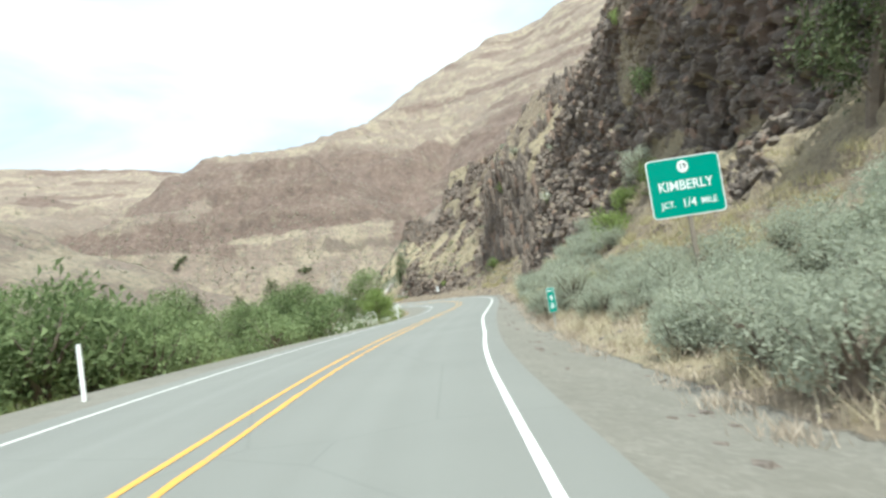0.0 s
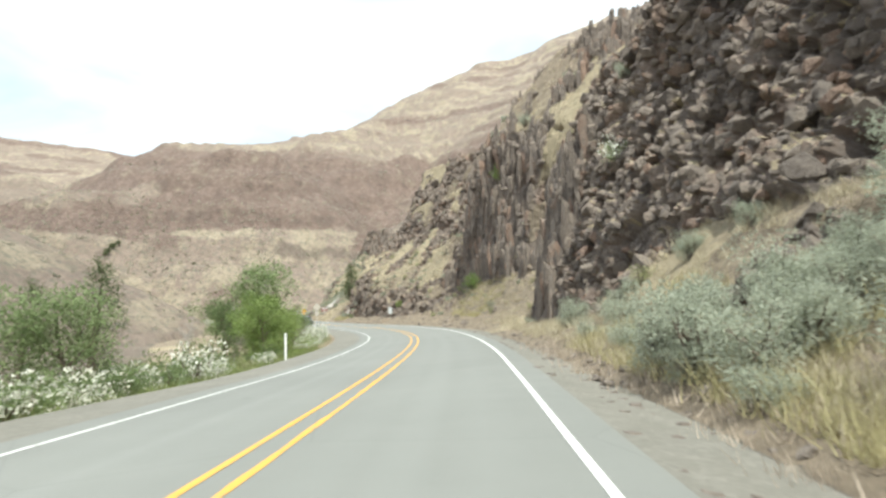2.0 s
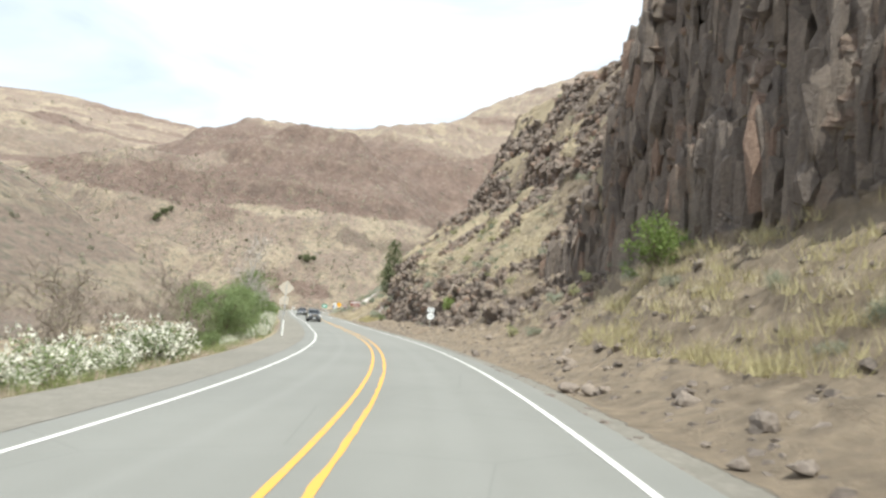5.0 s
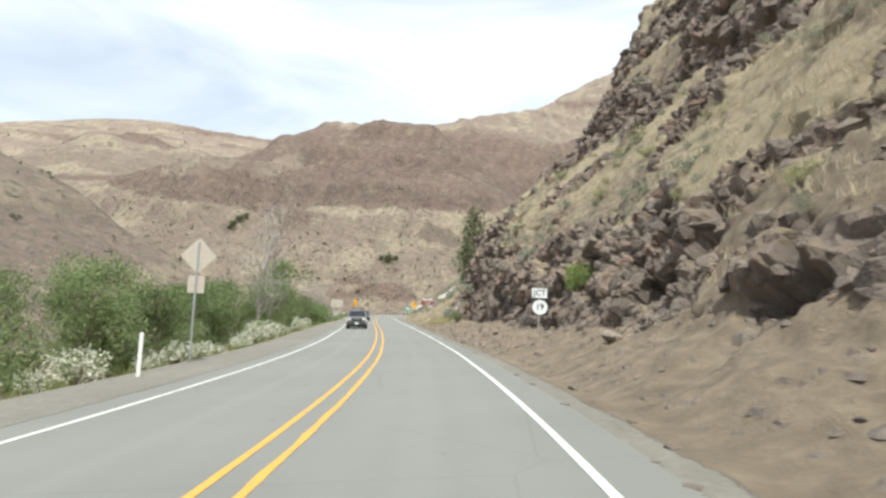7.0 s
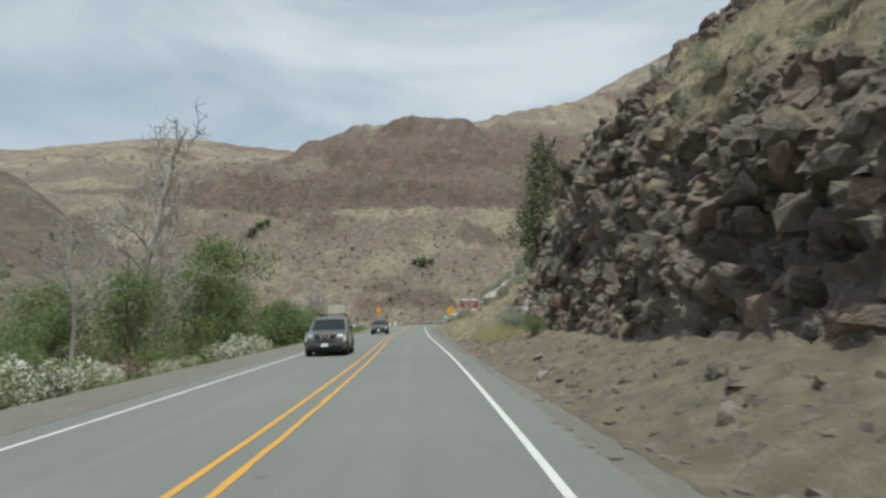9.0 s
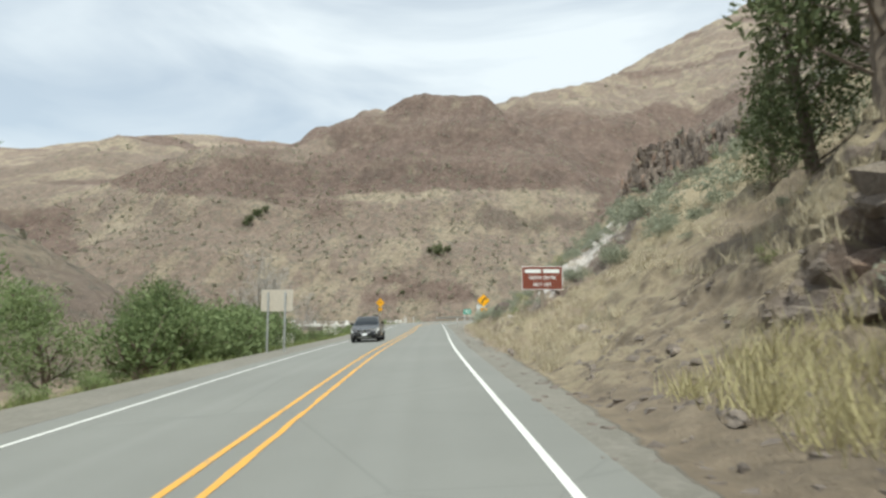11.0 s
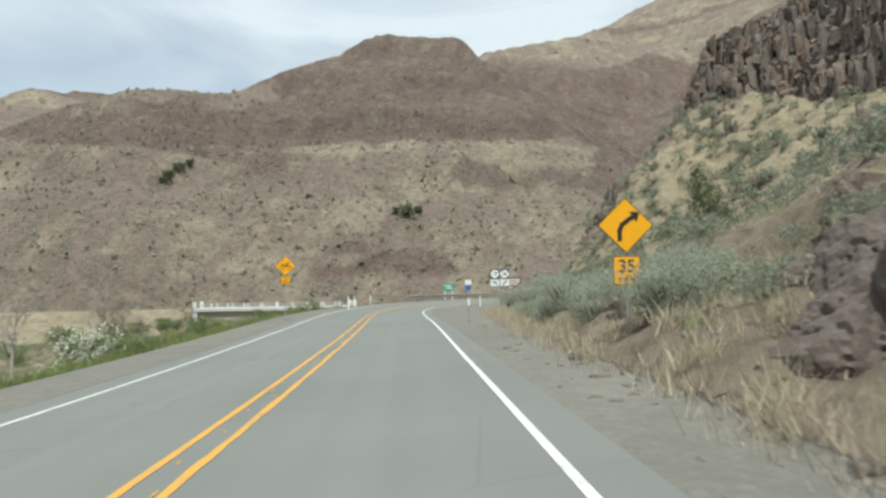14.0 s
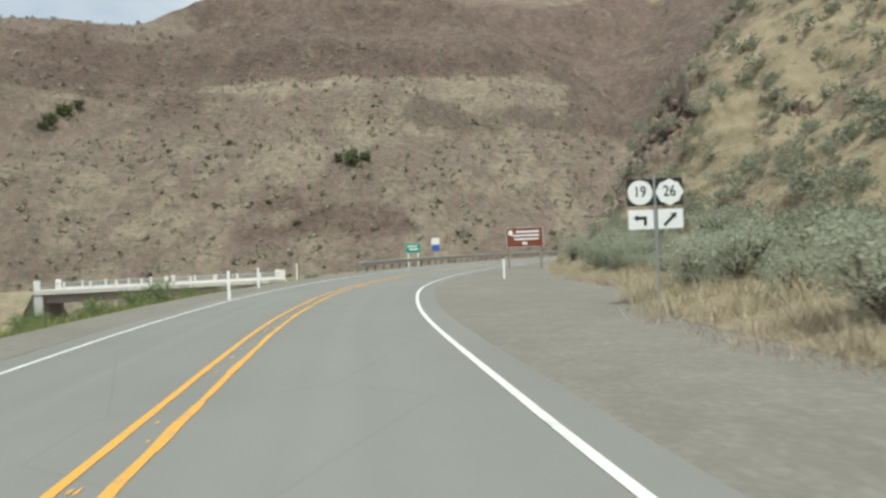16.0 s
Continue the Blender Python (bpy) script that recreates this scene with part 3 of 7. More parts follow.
    knob = smooth01((fbm(P * np.array([0.32, 0.32, 0.45]) + 90, 3, 39) + 0.02) / 0.14) * smooth01((ss - 116) / 4) * smooth01((172 - ss) / 5) * smooth01((z - 0.7 - 0.5 * smooth01((128 - ss) / 8)) / 0.6) * smooth01((8 - z) / 2)
    bare = np.maximum(bare, 0.95 * knob * rise)
    first = smooth01((56 - ss) / 8) * smooth01((fbm(P * np.array([0.1, 0.1, 0.18]) + 70, 3, 38) - 0.15) / 0.2)
    bare *= 1 - 0.6 * first
    e1, e2 = np.gradient(P, axis=0), np.gradient(P, axis=1)
    N = np.cross(e2, e1)
    N /= np.linalg.norm(N, axis=-1)[..., None] + 1e-9
    N *= np.sign(N[..., 2:3] + 1e-6)
    warp = np.stack([fbm(P * 0.35 + 3, 2, 50), fbm(P * 0.35 + 9, 2, 60), fbm(P * 0.35 + 15, 2, 70)], -1) * 0.5
    warp2 = np.stack([fbm(P * 1.3 + 3, 2, 51), fbm(P * 1.3 + 9, 2, 61), fbm(P * 1.3 + 15, 2, 71)], -1) * 0.16
    tall = 1 + 2.6 * smooth01((126 - ss) / 3) * smooth01((ss - 84) / 4)      # columns in the older flows
    Q = (P + warp + warp2) * np.stack([np.ones_like(ss), np.ones_like(ss), 1 / tall], -1)
    b1, j1 = blocks(Q / np.array([2.5, 2.5, 2.2]), 1, 0.9)
    b2, j2 = blocks(Q / np.array([1.0, 1.0, 0.8]), 7, 1.0)
    b3, j3 = blocks((P + warp2) / 0.45, 13, 1.2)
    hollow = smooth01((-b2 - 0.3) / 0.3) * smooth01((0.5 - b1) / 0.6)
    cliff = 0.40 * b1 + 0.24 * b2 + 0.10 * b3 + 0.45 * fbm(P * 0.3 + 31, 2, 79) + 0.16 * fbm(P * 1.1, 3, 77) + 0.08 * fbm(P * 3.0, 2, 78) - 0.26 * smooth01(1 - j1 / 0.12) - 0.16 * smooth01(1 - j2 / 0.14) - 0.5 * hollow
    # sunken blocks get a darker colour; two stretches are lightened to look sunlit
    tone = np.clip(0.45 + 0.2 * b2 + 0.14 * b3 + 0.2 * b1 + 0.20 * smooth01((ss - 118) / 6) * smooth01((12 - z) / 3) + 0.12 * smooth01((ss - 56) / 6) * smooth01((84 - ss) / 4), 0, 1)
    soft = (0.20 + 0.42 * fade) * fbm(P * 0.3, 4, 21) + 0.10 * fbm(P * 1.6, 3, 23) + 0.05 * fbm(P * 5.0, 2, 24)
    amount = bare * smooth01((z - 0.3) / 2.5)
    cliff = cliff * (1 - 0.65 * smooth01((ss - 75) / 1) * smooth01((80.8 - ss) / 0.5) * smooth01((14 - z) / 3))
    push = amount * cliff + (1 - amount) * soft * rise
    lip = np.clip(np.arange(len(u)) / 8.0 - 1, 0, 1)
    P = P + N * (push * lip)[..., None]
    P[:, -1, 2] -= 4.0
    M = np.cross(np.gradient(P, axis=1), np.gradient(P, axis=0))
    flat = np.abs(M[..., 2]) / (np.linalg.norm(M, axis=-1) + 1e-9)
    stone = bare * (1 - 0.75 * smooth01((flat - 0.56 - 0.17 * (1 - fade) * smooth01((z - 8) / 2) * smooth01((ss - 116) / 6) + 0.15 * fbm(P * 0.7, 2, 44)) / 0.16))
    grass = np.clip(0.55 + 0.5 * fbm(P * 0.10 + 4, 3, 40) - 0.25 * (1 - fade) * smooth01((7 - z) / 4), 0, 1)
    # talus of bare soil under the second cliff
    talus = smooth01((ss - 92) / 8) * smooth01((198 - ss) / 8) * smooth01((np.interp(ss, [140, 160], [6.0, 3.2]) - z) / 1.5)
    talus = np.maximum(talus, smooth01((ss - 50) / 6) * smooth01((80 - ss) / 2) * smooth01((1.6 - z) / 0.8))
    grass *= 1 - 0.85 * talus
    gravel = smooth01((pr[:, 1:2, 0] + np.interp(ss, [0, 40, 60, 90, 185, 205, 262], [0.7, 0.4, 0.1, -0.1, -0.1, 0.2, 0.7]) - d) / 0.7)
    chalk = 1.0 * np.exp(-(((ss - 219.5 - 0.7 * (z - 4)) / 5.6) ** 2 + ((z - 4.2) / 4.0) ** 2)) * (0.75 + 0.5 * fbm(P * 0.5, 3, 47)) + 0.8 * np.exp(-(((ss - 189) / 2.4) ** 2 + ((z - 1.9) / 1.3) ** 2))
    ob = grid_object("hillside", P, M_NEAR, {"rock": np.maximum(stone, 0.6 * (chalk > 0.3)), "grass": grass, "gravel": gravel, "chalk": chalk, "tone": tone}, smooth=True)
    ob.data.polygons.foreach_set("use_smooth", (bare[:-1, :-1] + bare[1:, 1:]).reshape(-1) < 0.8)
    tagged(ob, "steep roadside slope of brown basalt cliffs, tan soil and dry grass", "hillside", kind="structure")
    return ob, s, P, bare, z, d


hillside, HILL_S, HILL_P, HILL_ROCK, HILL_Z, HILL_D = build_right_slope()


# ---- the jointed basalt of the cliffs: angular blocks set into the slope ----
def basalt_block(nodes, links, bsdf):
    v = n_coords(nodes, links)
    geo, info = nodes.new("ShaderNodeNewGeometry"), nodes.new("ShaderNodeObjectInfo")
    pick = n_math(nodes, links, "FRACT", n_math(nodes, links, "ADD", geo.outputs["Random Per Island"], info.outputs["Random"]))
    n2, n3 = n_noise(nodes, links, v, 1.3, 6, 0.65), n_noise(nodes, links, v, 9.0, 5, 0.7)
    both = n_math(nodes, links, "ADD", n_math(nodes, links, "MULTIPLY", n2, 0.5), n_math(nodes, links, "MULTIPLY", n3, 0.5))
    dark = n_ramp(nodes, links, both, [(0.3, (0.080, 0.064, 0.055)), (0.5, (0.158, 0.124, 0.102)), (0.7, (0.26, 0.205, 0.165))])
    lite = n_ramp(nodes, links, both, [(0.3, (0.165, 0.125, 0.097)), (0.5, (0.28, 0.217, 0.168)), (0.7, (0.40, 0.32, 0.25))])
    col = n_mix(nodes, links, pick, dark, lite)
    rust = n_ramp(nodes, links, n_math(nodes, links, "ADD", pick, n_math(nodes, links, "MULTIPLY", n_math(nodes, links, "SUBTRACT", n2, 0.5), 0.3)), [(0.85, (0.0,)), (0.92, (0.7,))])
    col = n_mix(nodes, links, rust, col, n_ramp(nodes, links, n3, [(0.3, (0.20, 0.105, 0.066)), (0.7, (0.36, 0.215, 0.14))]))
    # lighter tan on the level tops, broken up by noise
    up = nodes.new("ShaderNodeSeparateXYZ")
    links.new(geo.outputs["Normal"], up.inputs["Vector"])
    tan_mask = n_ramp(nodes, links, n_math(nodes, links, "ADD", up.outputs["Z"], n_math(nodes, links, "MULTIPLY", n_math(nodes, links, "SUBTRACT", n2, 0.5), 0.7)), [(0.72, (0.0,)), (0.95, (0.6,))])
    col = n_mix(nodes, links, tan_mask, col, n_ramp(nodes, links, n3, [(0.3, (0.24, 0.185, 0.125)), (0.7, (0.38, 0.31, 0.215))]))
    links.new(col, bsdf.inputs["Base Color"])
    n_bump(nodes, links, bsdf, both, 1.0, 0.35)


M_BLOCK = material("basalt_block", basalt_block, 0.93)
def lump_shape():
    """The corners and faces of a twenty-sided solid, squared off a little."""
    bm = bmesh.new()
    bmesh.ops.create_icosphere(bm, subdivisions=1, radius=1.0)
    v = np.array([q.co[:] for q in bm.verts])
    f = np.array([[q.index for q in face.verts] for face in bm.faces])
    bm.free()
    return np.sign(v) * np.abs(v) ** 0.55, f


LUMP, LUMP_FACES = lump_shape()


def rock_blocks():
    """Places for the blocks: centre, axes and half sizes, thick where the rock is bare."""
    r = np.random.default_rng(31)
    RN_AT = np.stack([np.interp(HILL_S, RS, RN[:, 0]), np.interp(HILL_S, RS, RN[:, 1])], 1)
    e1, e2 = np.gradient(HILL_P, axis=0), np.gradient(HILL_P, axis=1)
    N = np.cross(e2, e1)
    area = np.linalg.norm(N, axis=-1)
    N = N / (area[..., None] + 1e-9)
    N *= np.sign(np.sum(N * (np.array([0.0, 0.0, 0.35]) - np.concatenate([RN_AT, RN_AT[:, :1] * 0], 1)[:, None]), -1, keepdims=True))
    ss = np.repeat(HILL_S[:, None], HILL_D.shape[1], 1)
    w = area * smooth01((HILL_ROCK - 0.45) / 0.3) * (HILL_Z < 36) * (ss > -20) * (ss < 350)
    w[:, -3:] = 0
    w *= np.where(HILL_Z < 9, 1.7, np.where(HILL_Z < 18, 1.0, 0.55)) * np.where(ss > 200, 0.45, 1.0)
    face = (ss > 75.5) & (ss < 80.6) & (HILL_Z < 13)
    w *= np.where(face, 0.22, 1.0) * np.where((ss > 95) & (ss < 131.5) & (HILL_Z > 5) & (HILL_Z < 22), 0.45, 1.0)
    n = 46000
    k = r.choice(w.size, n, p=(w / w.sum()).reshape(-1))
    p, nn, z, s = HILL_P.reshape(-1, 3)[k], N.reshape(-1, 3)[k], HILL_Z.reshape(-1)[k], ss.reshape(-1)[k]
    nn = unit_rows(nn + r.normal(0, 0.22, (n, 3)))
    cliff = (s > 205) & (z > 13) & (N.reshape(-1, 3)[k, 2] < 0.62)
    column = (cliff | ((s > 92) & (s < 131.5) & (z > 5)) | ((s > 73.5) & (s < 80.2) & (z < 12))) & (r.random(n) < np.where(cliff, 0.5, 0.7))
    tilt = np.where(column, 0.07, 0.33)[:, None]
    up = unit_rows(np.array([0.0, 0.0, 1.0]) + r.normal(0, 1, (n, 3)) * tilt)
    a = unit_rows(np.cross(up, nn))
    b = np.where(column[:, None], up, unit_rows(np.cross(nn, a) + 0.25 * r.normal(0, 1, (n, 3))))
    c = unit_rows(np.cross(a, b))
    size = 0.07 + 0.40 * r.random(n) ** 3.2 + np.clip(z - 8, 0, 16) * 0.012
    half = np.stack([size * r.uniform(0.6, 1.5, n), size * r.uniform(0.5, 1.2, n), size * r.uniform(0.5, 1.0, n)], 1)
    half = np.where(column[:, None], np.stack([r.uniform(0.15, 0.6, n), r.uniform(0.6, 2.6, n), r.uniform(0.2, 0.5, n)], 1), half) * np.where(cliff & column, 1.2, 1.0)[:, None]
    centre = p - nn * (half[:, 2] * np.where(column, r.uniform(0.55, 0.95, n), r.uniform(0.2, 0.95, n)))[:, None]
    return r, centre, np.stack([a, b, c], 1), half, s, z


def unit_rows(v):
    return v / (np.linalg.norm(v, axis=-1, keepdims=True) + 1e-9)


def build_blocks():
    r, centre, axes, half, s, z = rock_blocks()
    n = len(centre)
    # the largest of those low beside the road are rocks of their own
    own = np.zeros(n, bool)
    low = np.where((z < 7) & (s > 58) & (s < 196) & (half.max(1) > 0.34) & (half.max(1) < 0.75))[0]
    own[low[:280]] = True
    patterns = []
    for i in range(8):
        me = bpy.data.meshes.new("rock")
        me.from_pydata([tuple(v) for v in LUMP * r.uniform(0.6, 1.05, (len(LUMP), 3))], [], [tuple(int(q) for q in f) for f in LUMP_FACES])
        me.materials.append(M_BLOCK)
        patterns.append(me)
    for i in np.where(own)[0]:
        ob = new("rock", patterns[int(r.integers(8))])
        ob.parent = hillside
        ob.matrix_basis = Matrix.Translation(centre[i]) @ Matrix(axes[i].T.tolist()).to_4x4() @ Matrix.Diagonal((*half[i], 1))
    rest = ~own
    c = len(LUMP)
    V = LUMP[None] * r.uniform(0.6, 1.05, (n, c, 3)) * half[:, None, :]
    V = np.einsum("nki,nij->nkj", V, axes) + centre[:, None]
    V = V[rest].reshape(-1, 3)
    m = int(rest.sum())
    F = (LUMP_FACES[None] + c * np.arange(m)[:, None, None]).reshape(-1)
    me = bpy.data.meshes.new("basalt_rubble")
    me.vertices.add(len(V))
    me.vertices.foreach_set("co", V.astype(np.float32).reshape(-1))
    me.loops.add(len(F))
    me.loops.foreach_set("vertex_index", F.astype(np.int32))
    me.polygons.add(len(F) // 3)
    me.polygons.foreach_set("loop_start", np.arange(0, len(F), 3, dtype=np.int32))
    me.polygons.foreach_set("use_smooth", np.zeros(len(F) // 3, bool))
    me.update(calc_edges=True)
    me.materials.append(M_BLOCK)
    ob = new("basalt_rubble", me)
    ob.parent = hillside
    tagged(ob, "jointed blocks of brown basalt", kind="stuff")


build_blocks()


# ---- the left verge, falling to the river flat ----
def left_height(s, d):
    """Height under the road plane at offset d < 0."""
    a = -d
    base = np.interp(a, [4.3, 6.6, 8.5, 12, 20, 34], [0, -0.05, -0.6, -1.5, -2.6, -3.6])
    return base


def build_left_verge():
    s = np.arange(-45, 440, 0.7)
    d = -np.concatenate([np.linspace(4.3, 9, 16, endpoint=False), np.linspace(9, 34, 46)])
    ss, dd = np.meshgrid(s, d, indexing="ij")
    P = on_road(ss, dd)
    P[..., 2] += left_height(ss, dd)
    a = smooth01((-dd - 6.6) / 4)
    P[..., 2] += a * (0.25 * fbm(P * 0.25, 3, 80) + 0.08 * fbm(P * 1.3, 2, 81))
    P[:, -1, 2] -= 3
    gravel = smooth01((7.0 + dd) / 0.7)
    grass = np.clip(0.42 + 0.5 * fbm(P * 0.15, 3, 82), 0, 1)
    zero = np.zeros_like(grass)
    ob = grid_object("verge", P[:, ::-1], M_NEAR, {"rock": zero, "grass": grass[:, ::-1], "gravel": gravel[:, ::-1], "chalk": zero, "tone": zero + 0.5})
    tagged(ob, "gravel verge falling to a grassy river flat", "verge", kind="structure")


build_left_verge()


# ---- the far ground: one sheet of valley floor and hills to the horizon ----
def ridge(x, y, line, slope, shoulder=0.0, reach=30.0):
    """Height of a hill whose crest runs along line, a list of (x, y, height)."""
    best, away = np.full(x.shape, -1e4), np.zeros(x.shape)
    for (x0, y0, h0), (x1, y1, h1) in zip(line, line[1:]):
        vx, vy = x1 - x0, y1 - y0
        u = np.clip(((x - x0) * vx + (y - y0) * vy) / (vx * vx + vy * vy), 0, 1)
        dist = np.hypot(x - x0 - u * vx, y - y0 - u * vy)
        h = h0 + u * (h1 - h0) - slope * dist + shoulder * (1 - np.exp(-dist / reach))
        away = np.where(h > best, dist, away)
        best = np.maximum(best, h)
    return best, away


CREST_NEAR = [(-420, 330, 10), (-300, 380, 42), (-252, 420, 64), (-222, 438, 76), (-202, 445, 83), (-180, 469, 89), (-170, 486, 98), (-151, 512, 118),
              (-129, 525, 129), (-94, 538, 130), (-84, 548, 122), (-60, 575, 118), (0, 640, 150), (60, 720, 190)]
CREST_TAN = [(-420, 560, 40), (-300, 620, 110), (-238, 647, 150), (-215, 671, 175), (-175, 698, 178), (-105, 737, 197), (-43, 769, 219), (23, 850, 262),
             (61, 928, 306), (150, 1085, 422), (234, 1105, 440), (275, 1116, 468), (500, 1000, 520)]
CREST_FAR = [(-2600, 500, 260), (-1500, 900, 300), (-994, 1050, 300), (-857, 1180, 347), (-782, 1240, 356), (-680, 1310, 354), (-585, 1360, 349), (-420, 1450, 320),
             (-200, 1700, 330), (400, 2000, 420)]
CREST_MID = [(-700, 480, 60), (-430, 530, 95), (-381, 567, 129), (-360, 585, 143), (-340, 600, 143), (-320, 614, 131), (-280, 640, 90)]
CREST_SPUR = [(-62, 236, -3), (-81, 229, 14), (-130, 222, 42), (-220, 215, 95), (-420, 200, 160), (-900, 100, 220)]


def far_height(x, y):
    p = np.stack([x, y, np.zeros_like(x)], -1)
    wob = fbm(p * 0.010, 4, 90)
    xx, yy = x + 8 * fbm(p * 0.012 + 5, 3, 91), y + 8 * fbm(p * 0.012 + 9, 3, 92)
    hills, crest = np.full(x.shape, -4.2), np.zeros(x.shape)
    for line, slope, shoulder, reach in ((CREST_NEAR, 0.86, 0.0, 30), (CREST_TAN, 0.62, 0.0, 60), (CREST_FAR, 0.42, 0, 60), (CREST_MID, 0.5, 0, 40),
                                         (CREST_SPUR, 0.62, 0, 30)):
        h, away = ridge(xx, yy, line, slope, shoulder, reach)
        if line is CREST_SPUR:                   # it breaks off steeply on its far side
            h = h - 0.9 * np.clip(y - 236, 0, 400)
        h = h + 0.04 * np.clip(h, 0, 150) * wob * smooth01(away / 30)
        crest = np.where(h > hills, away, crest)
        hills = np.maximum(hills, h)
    # level flows of lava make benches
    step = 26.0
    q = (hills + 7 * wob) / step
    bench = step * (np.floor(q) + smooth01((q - np.floor(q) - 0.35) / 0.45)) - 7 * wob
    hills = np.where(hills > 8, hills + 0.22 * smooth01((hills - 8) / 20) * (bench - hills), hills)
    # gullies down the slopes, ribs of rock between them
    along = 0.85 * x + 0.5 * y
    rib = np.abs(fbm(np.stack([along * 0.022, hills * 0.006, hills * 0], -1) + 0.25 * wob[..., None], 3, 98))
    fine = np.abs(fbm(np.stack([along * 0.075, hills * 0.012, hills * 0], -1) + 0.3 * wob[..., None], 3, 99))
    low = smooth01((hills - 3) / 25) * (0.12 + 0.88 * smooth01((crest - 6) / 40))
    hills += low * (5.0 * (rib - 0.45) + 1.8 * (fine - 0.45)) * np.where(y > 250, 1.0, 0.5)
    hills += np.clip(hills, 0, 30) / 30 * (0.3 + 0.7 * smooth01((crest - 4) / 25)) * (1.8 * fbm(p * 0.05, 4, 95) + 1.0 * fbm(p * 0.2, 3, 96))
    return hills, wob, crest


def build_ground():
    def axis(c, half, n, tight):
        u = np.linspace(-1, 1, n)
        return c + half * np.sinh(u * tight) / np.sinh(tight)
    gx, gy = axis(-90, 3600, 375, 4.3), axis(400, 3600, 375, 4.3)
    x, y = np.meshgrid(gx, gy, indexing="ij")
    z, wob, crest = far_height(x, y)
    s, d = to_road(x, y)
    pr = right_profile(np.clip(s, -60, 440))
    last_d, last_z = pr[..., 6, 0], pr[..., 6, 1]
    inside = (s > -46) & (s < 441)
    rh = road_height(s)
    right = (d > 0) & (s > -200) & (s < 470)
    up = rh + last_z - 5 + 0.55 * np.clip(d - last_d, 0, 60) - 0.3 * np.clip(d - last_d - 60, 0, 400)
    prof = np.full(x.shape, 0.0)
    inner = np.where(d > last_d - 10, d - 6 * (last_d - d + 14) / 24, d - 10)
    for j in range(6):
        d0, d1, z0, z1 = pr[..., j, 0], pr[..., j + 1, 0], pr[..., j, 1], pr[..., j + 1, 1]
        prof = np.where((inner >= d0) & (inner < d1), z0 + (z1 - z0) * (inner - d0) / np.maximum(d1 - d0, 0.01), prof)
    z = np.where(right & (d >= last_d), np.maximum(up, z), z)
    deep = 3.5 - 2.5 * smooth01((d - 0.75 * last_d) / (0.25 * last_d))
    z = np.where(right & (d < last_d), rh + prof - deep, z)
    low = (d <= 0) & (d > -30) & inside
    z = np.where(low & (z < -3.0), rh - 7.5, z)
    z = np.where((d <= 0) & (d > -16) & inside, np.minimum(z, rh - 6.0), z)
    z = np.where((d <= -30) & (d > -60) & inside, np.maximum(z, -4.0), z)
    P = np.stack([x, y, z], -1)
    slope = np.hypot(np.gradient(z, axis=0) / np.gradient(x, axis=0), np.gradient(z, axis=1) / np.gradient(y, axis=1))
    p = np.stack([x, y, z], -1)
    rock = smooth01((slope - 1.2) / 0.5)
    # the brown flow half way up the near hill, and lesser ones on the others
    lvl = z + 10 * fbm(p * 0.02, 3, 97)
    near = smooth01((700 - y) / 60)
    wide = fbm(p * np.array([0.012, 0.012, 0.03]), 4, 101)
    flow = smooth01((lvl + 9 * wide - np.interp(x, [-230, -150, -60, 0], [52, 46, 56, 66])) / 5)
    tan_top = smooth01((x + 224) / 10) * smooth01((-138 - x) / 8) * smooth01((20 - crest) / 8) * smooth01((y - 420) / 10)
    lower = 0.8 * smooth01((wide - 0.12) / 0.25) * smooth01((lvl - 4) / 8)
    ledge = smooth01((np.sin((lvl + 3 * wide) / 4.2) - 0.35) / 0.5)
    flow *= smooth01((x + 285) / 25)
    band = near * np.maximum(flow * (1 - 0.9 * tan_top) * (0.78 + 0.3 * ledge), lower)
    band = np.maximum(band, (1 - near) * (0.20 + 0.62 * smooth01((np.sin((z + 14 * wide) / 7.5) - 0.2) / 0.5) * smooth01((wide + 0.25) / 0.4)))
    ob = grid_object("ground", P, M_FAR, {"rock": rock, "band": np.clip(band, 0, 1)})
    tagged(ob, "dry valley floor and bare layered hills of brown basalt and tan grass", "ground", kind="structure")
    return P


GROUND_P = build_ground()


# ---- the road ----
def ribbon(name, s, d0, d1, lift, mat, parent=None, cols=2, label=""):
    d = np.linspace(0, 1, cols)
    ss, dd = np.meshgrid(s, d, indexing="ij")
    dd = np.broadcast_to(d0, s.shape)[:, None] * (1 - dd) + np.broadcast_to(d1, s.shape)[:, None] * dd
    P = on_road(ss, dd)
    P[..., 2] += lift
    if cols > 2:
        P[:, 0, 2] -= 0.05 + lift
        P[:, -1, 2] -= 0.05 + lift
    lane = np.minimum(np.abs(np.abs(dd) - 0.95), np.abs(np.abs(dd) - 2.55))
    ob = grid_object(name, P, mat, {"across": 0.45 * np.exp(-(lane / 0.35) ** 2) + 0.9 * np.exp(-((np.abs(dd) - 1.68) / 0.2) ** 2)}, parent=parent)
    if label:
        ob["label"] = label
    return ob


ALL_S = np.arange(-45, 440, 0.8)
road = ribbon("road", ALL_S, -4.45, 4.3, 0.02, M_ASPHALT, cols=36)
tagged(road, "grey two-lane asphalt road with worn lane markings", "road", kind="structure")
EDGE = np.interp(ALL_S, [4, 14, 22, 32, 41, 58, 102, 142, 172, 250, 268, 300], [3.44, 3.60, 3.72, 3.50, 3.51, 3.53, 3.36, 3.34, 3.44, 3.48, 3.56, 3.5])
ribbon("edge_line", ALL_S, EDGE - 0.052, EDGE + 0.052, 0.026, M_WHITE_LINE, road, label="white edge line")
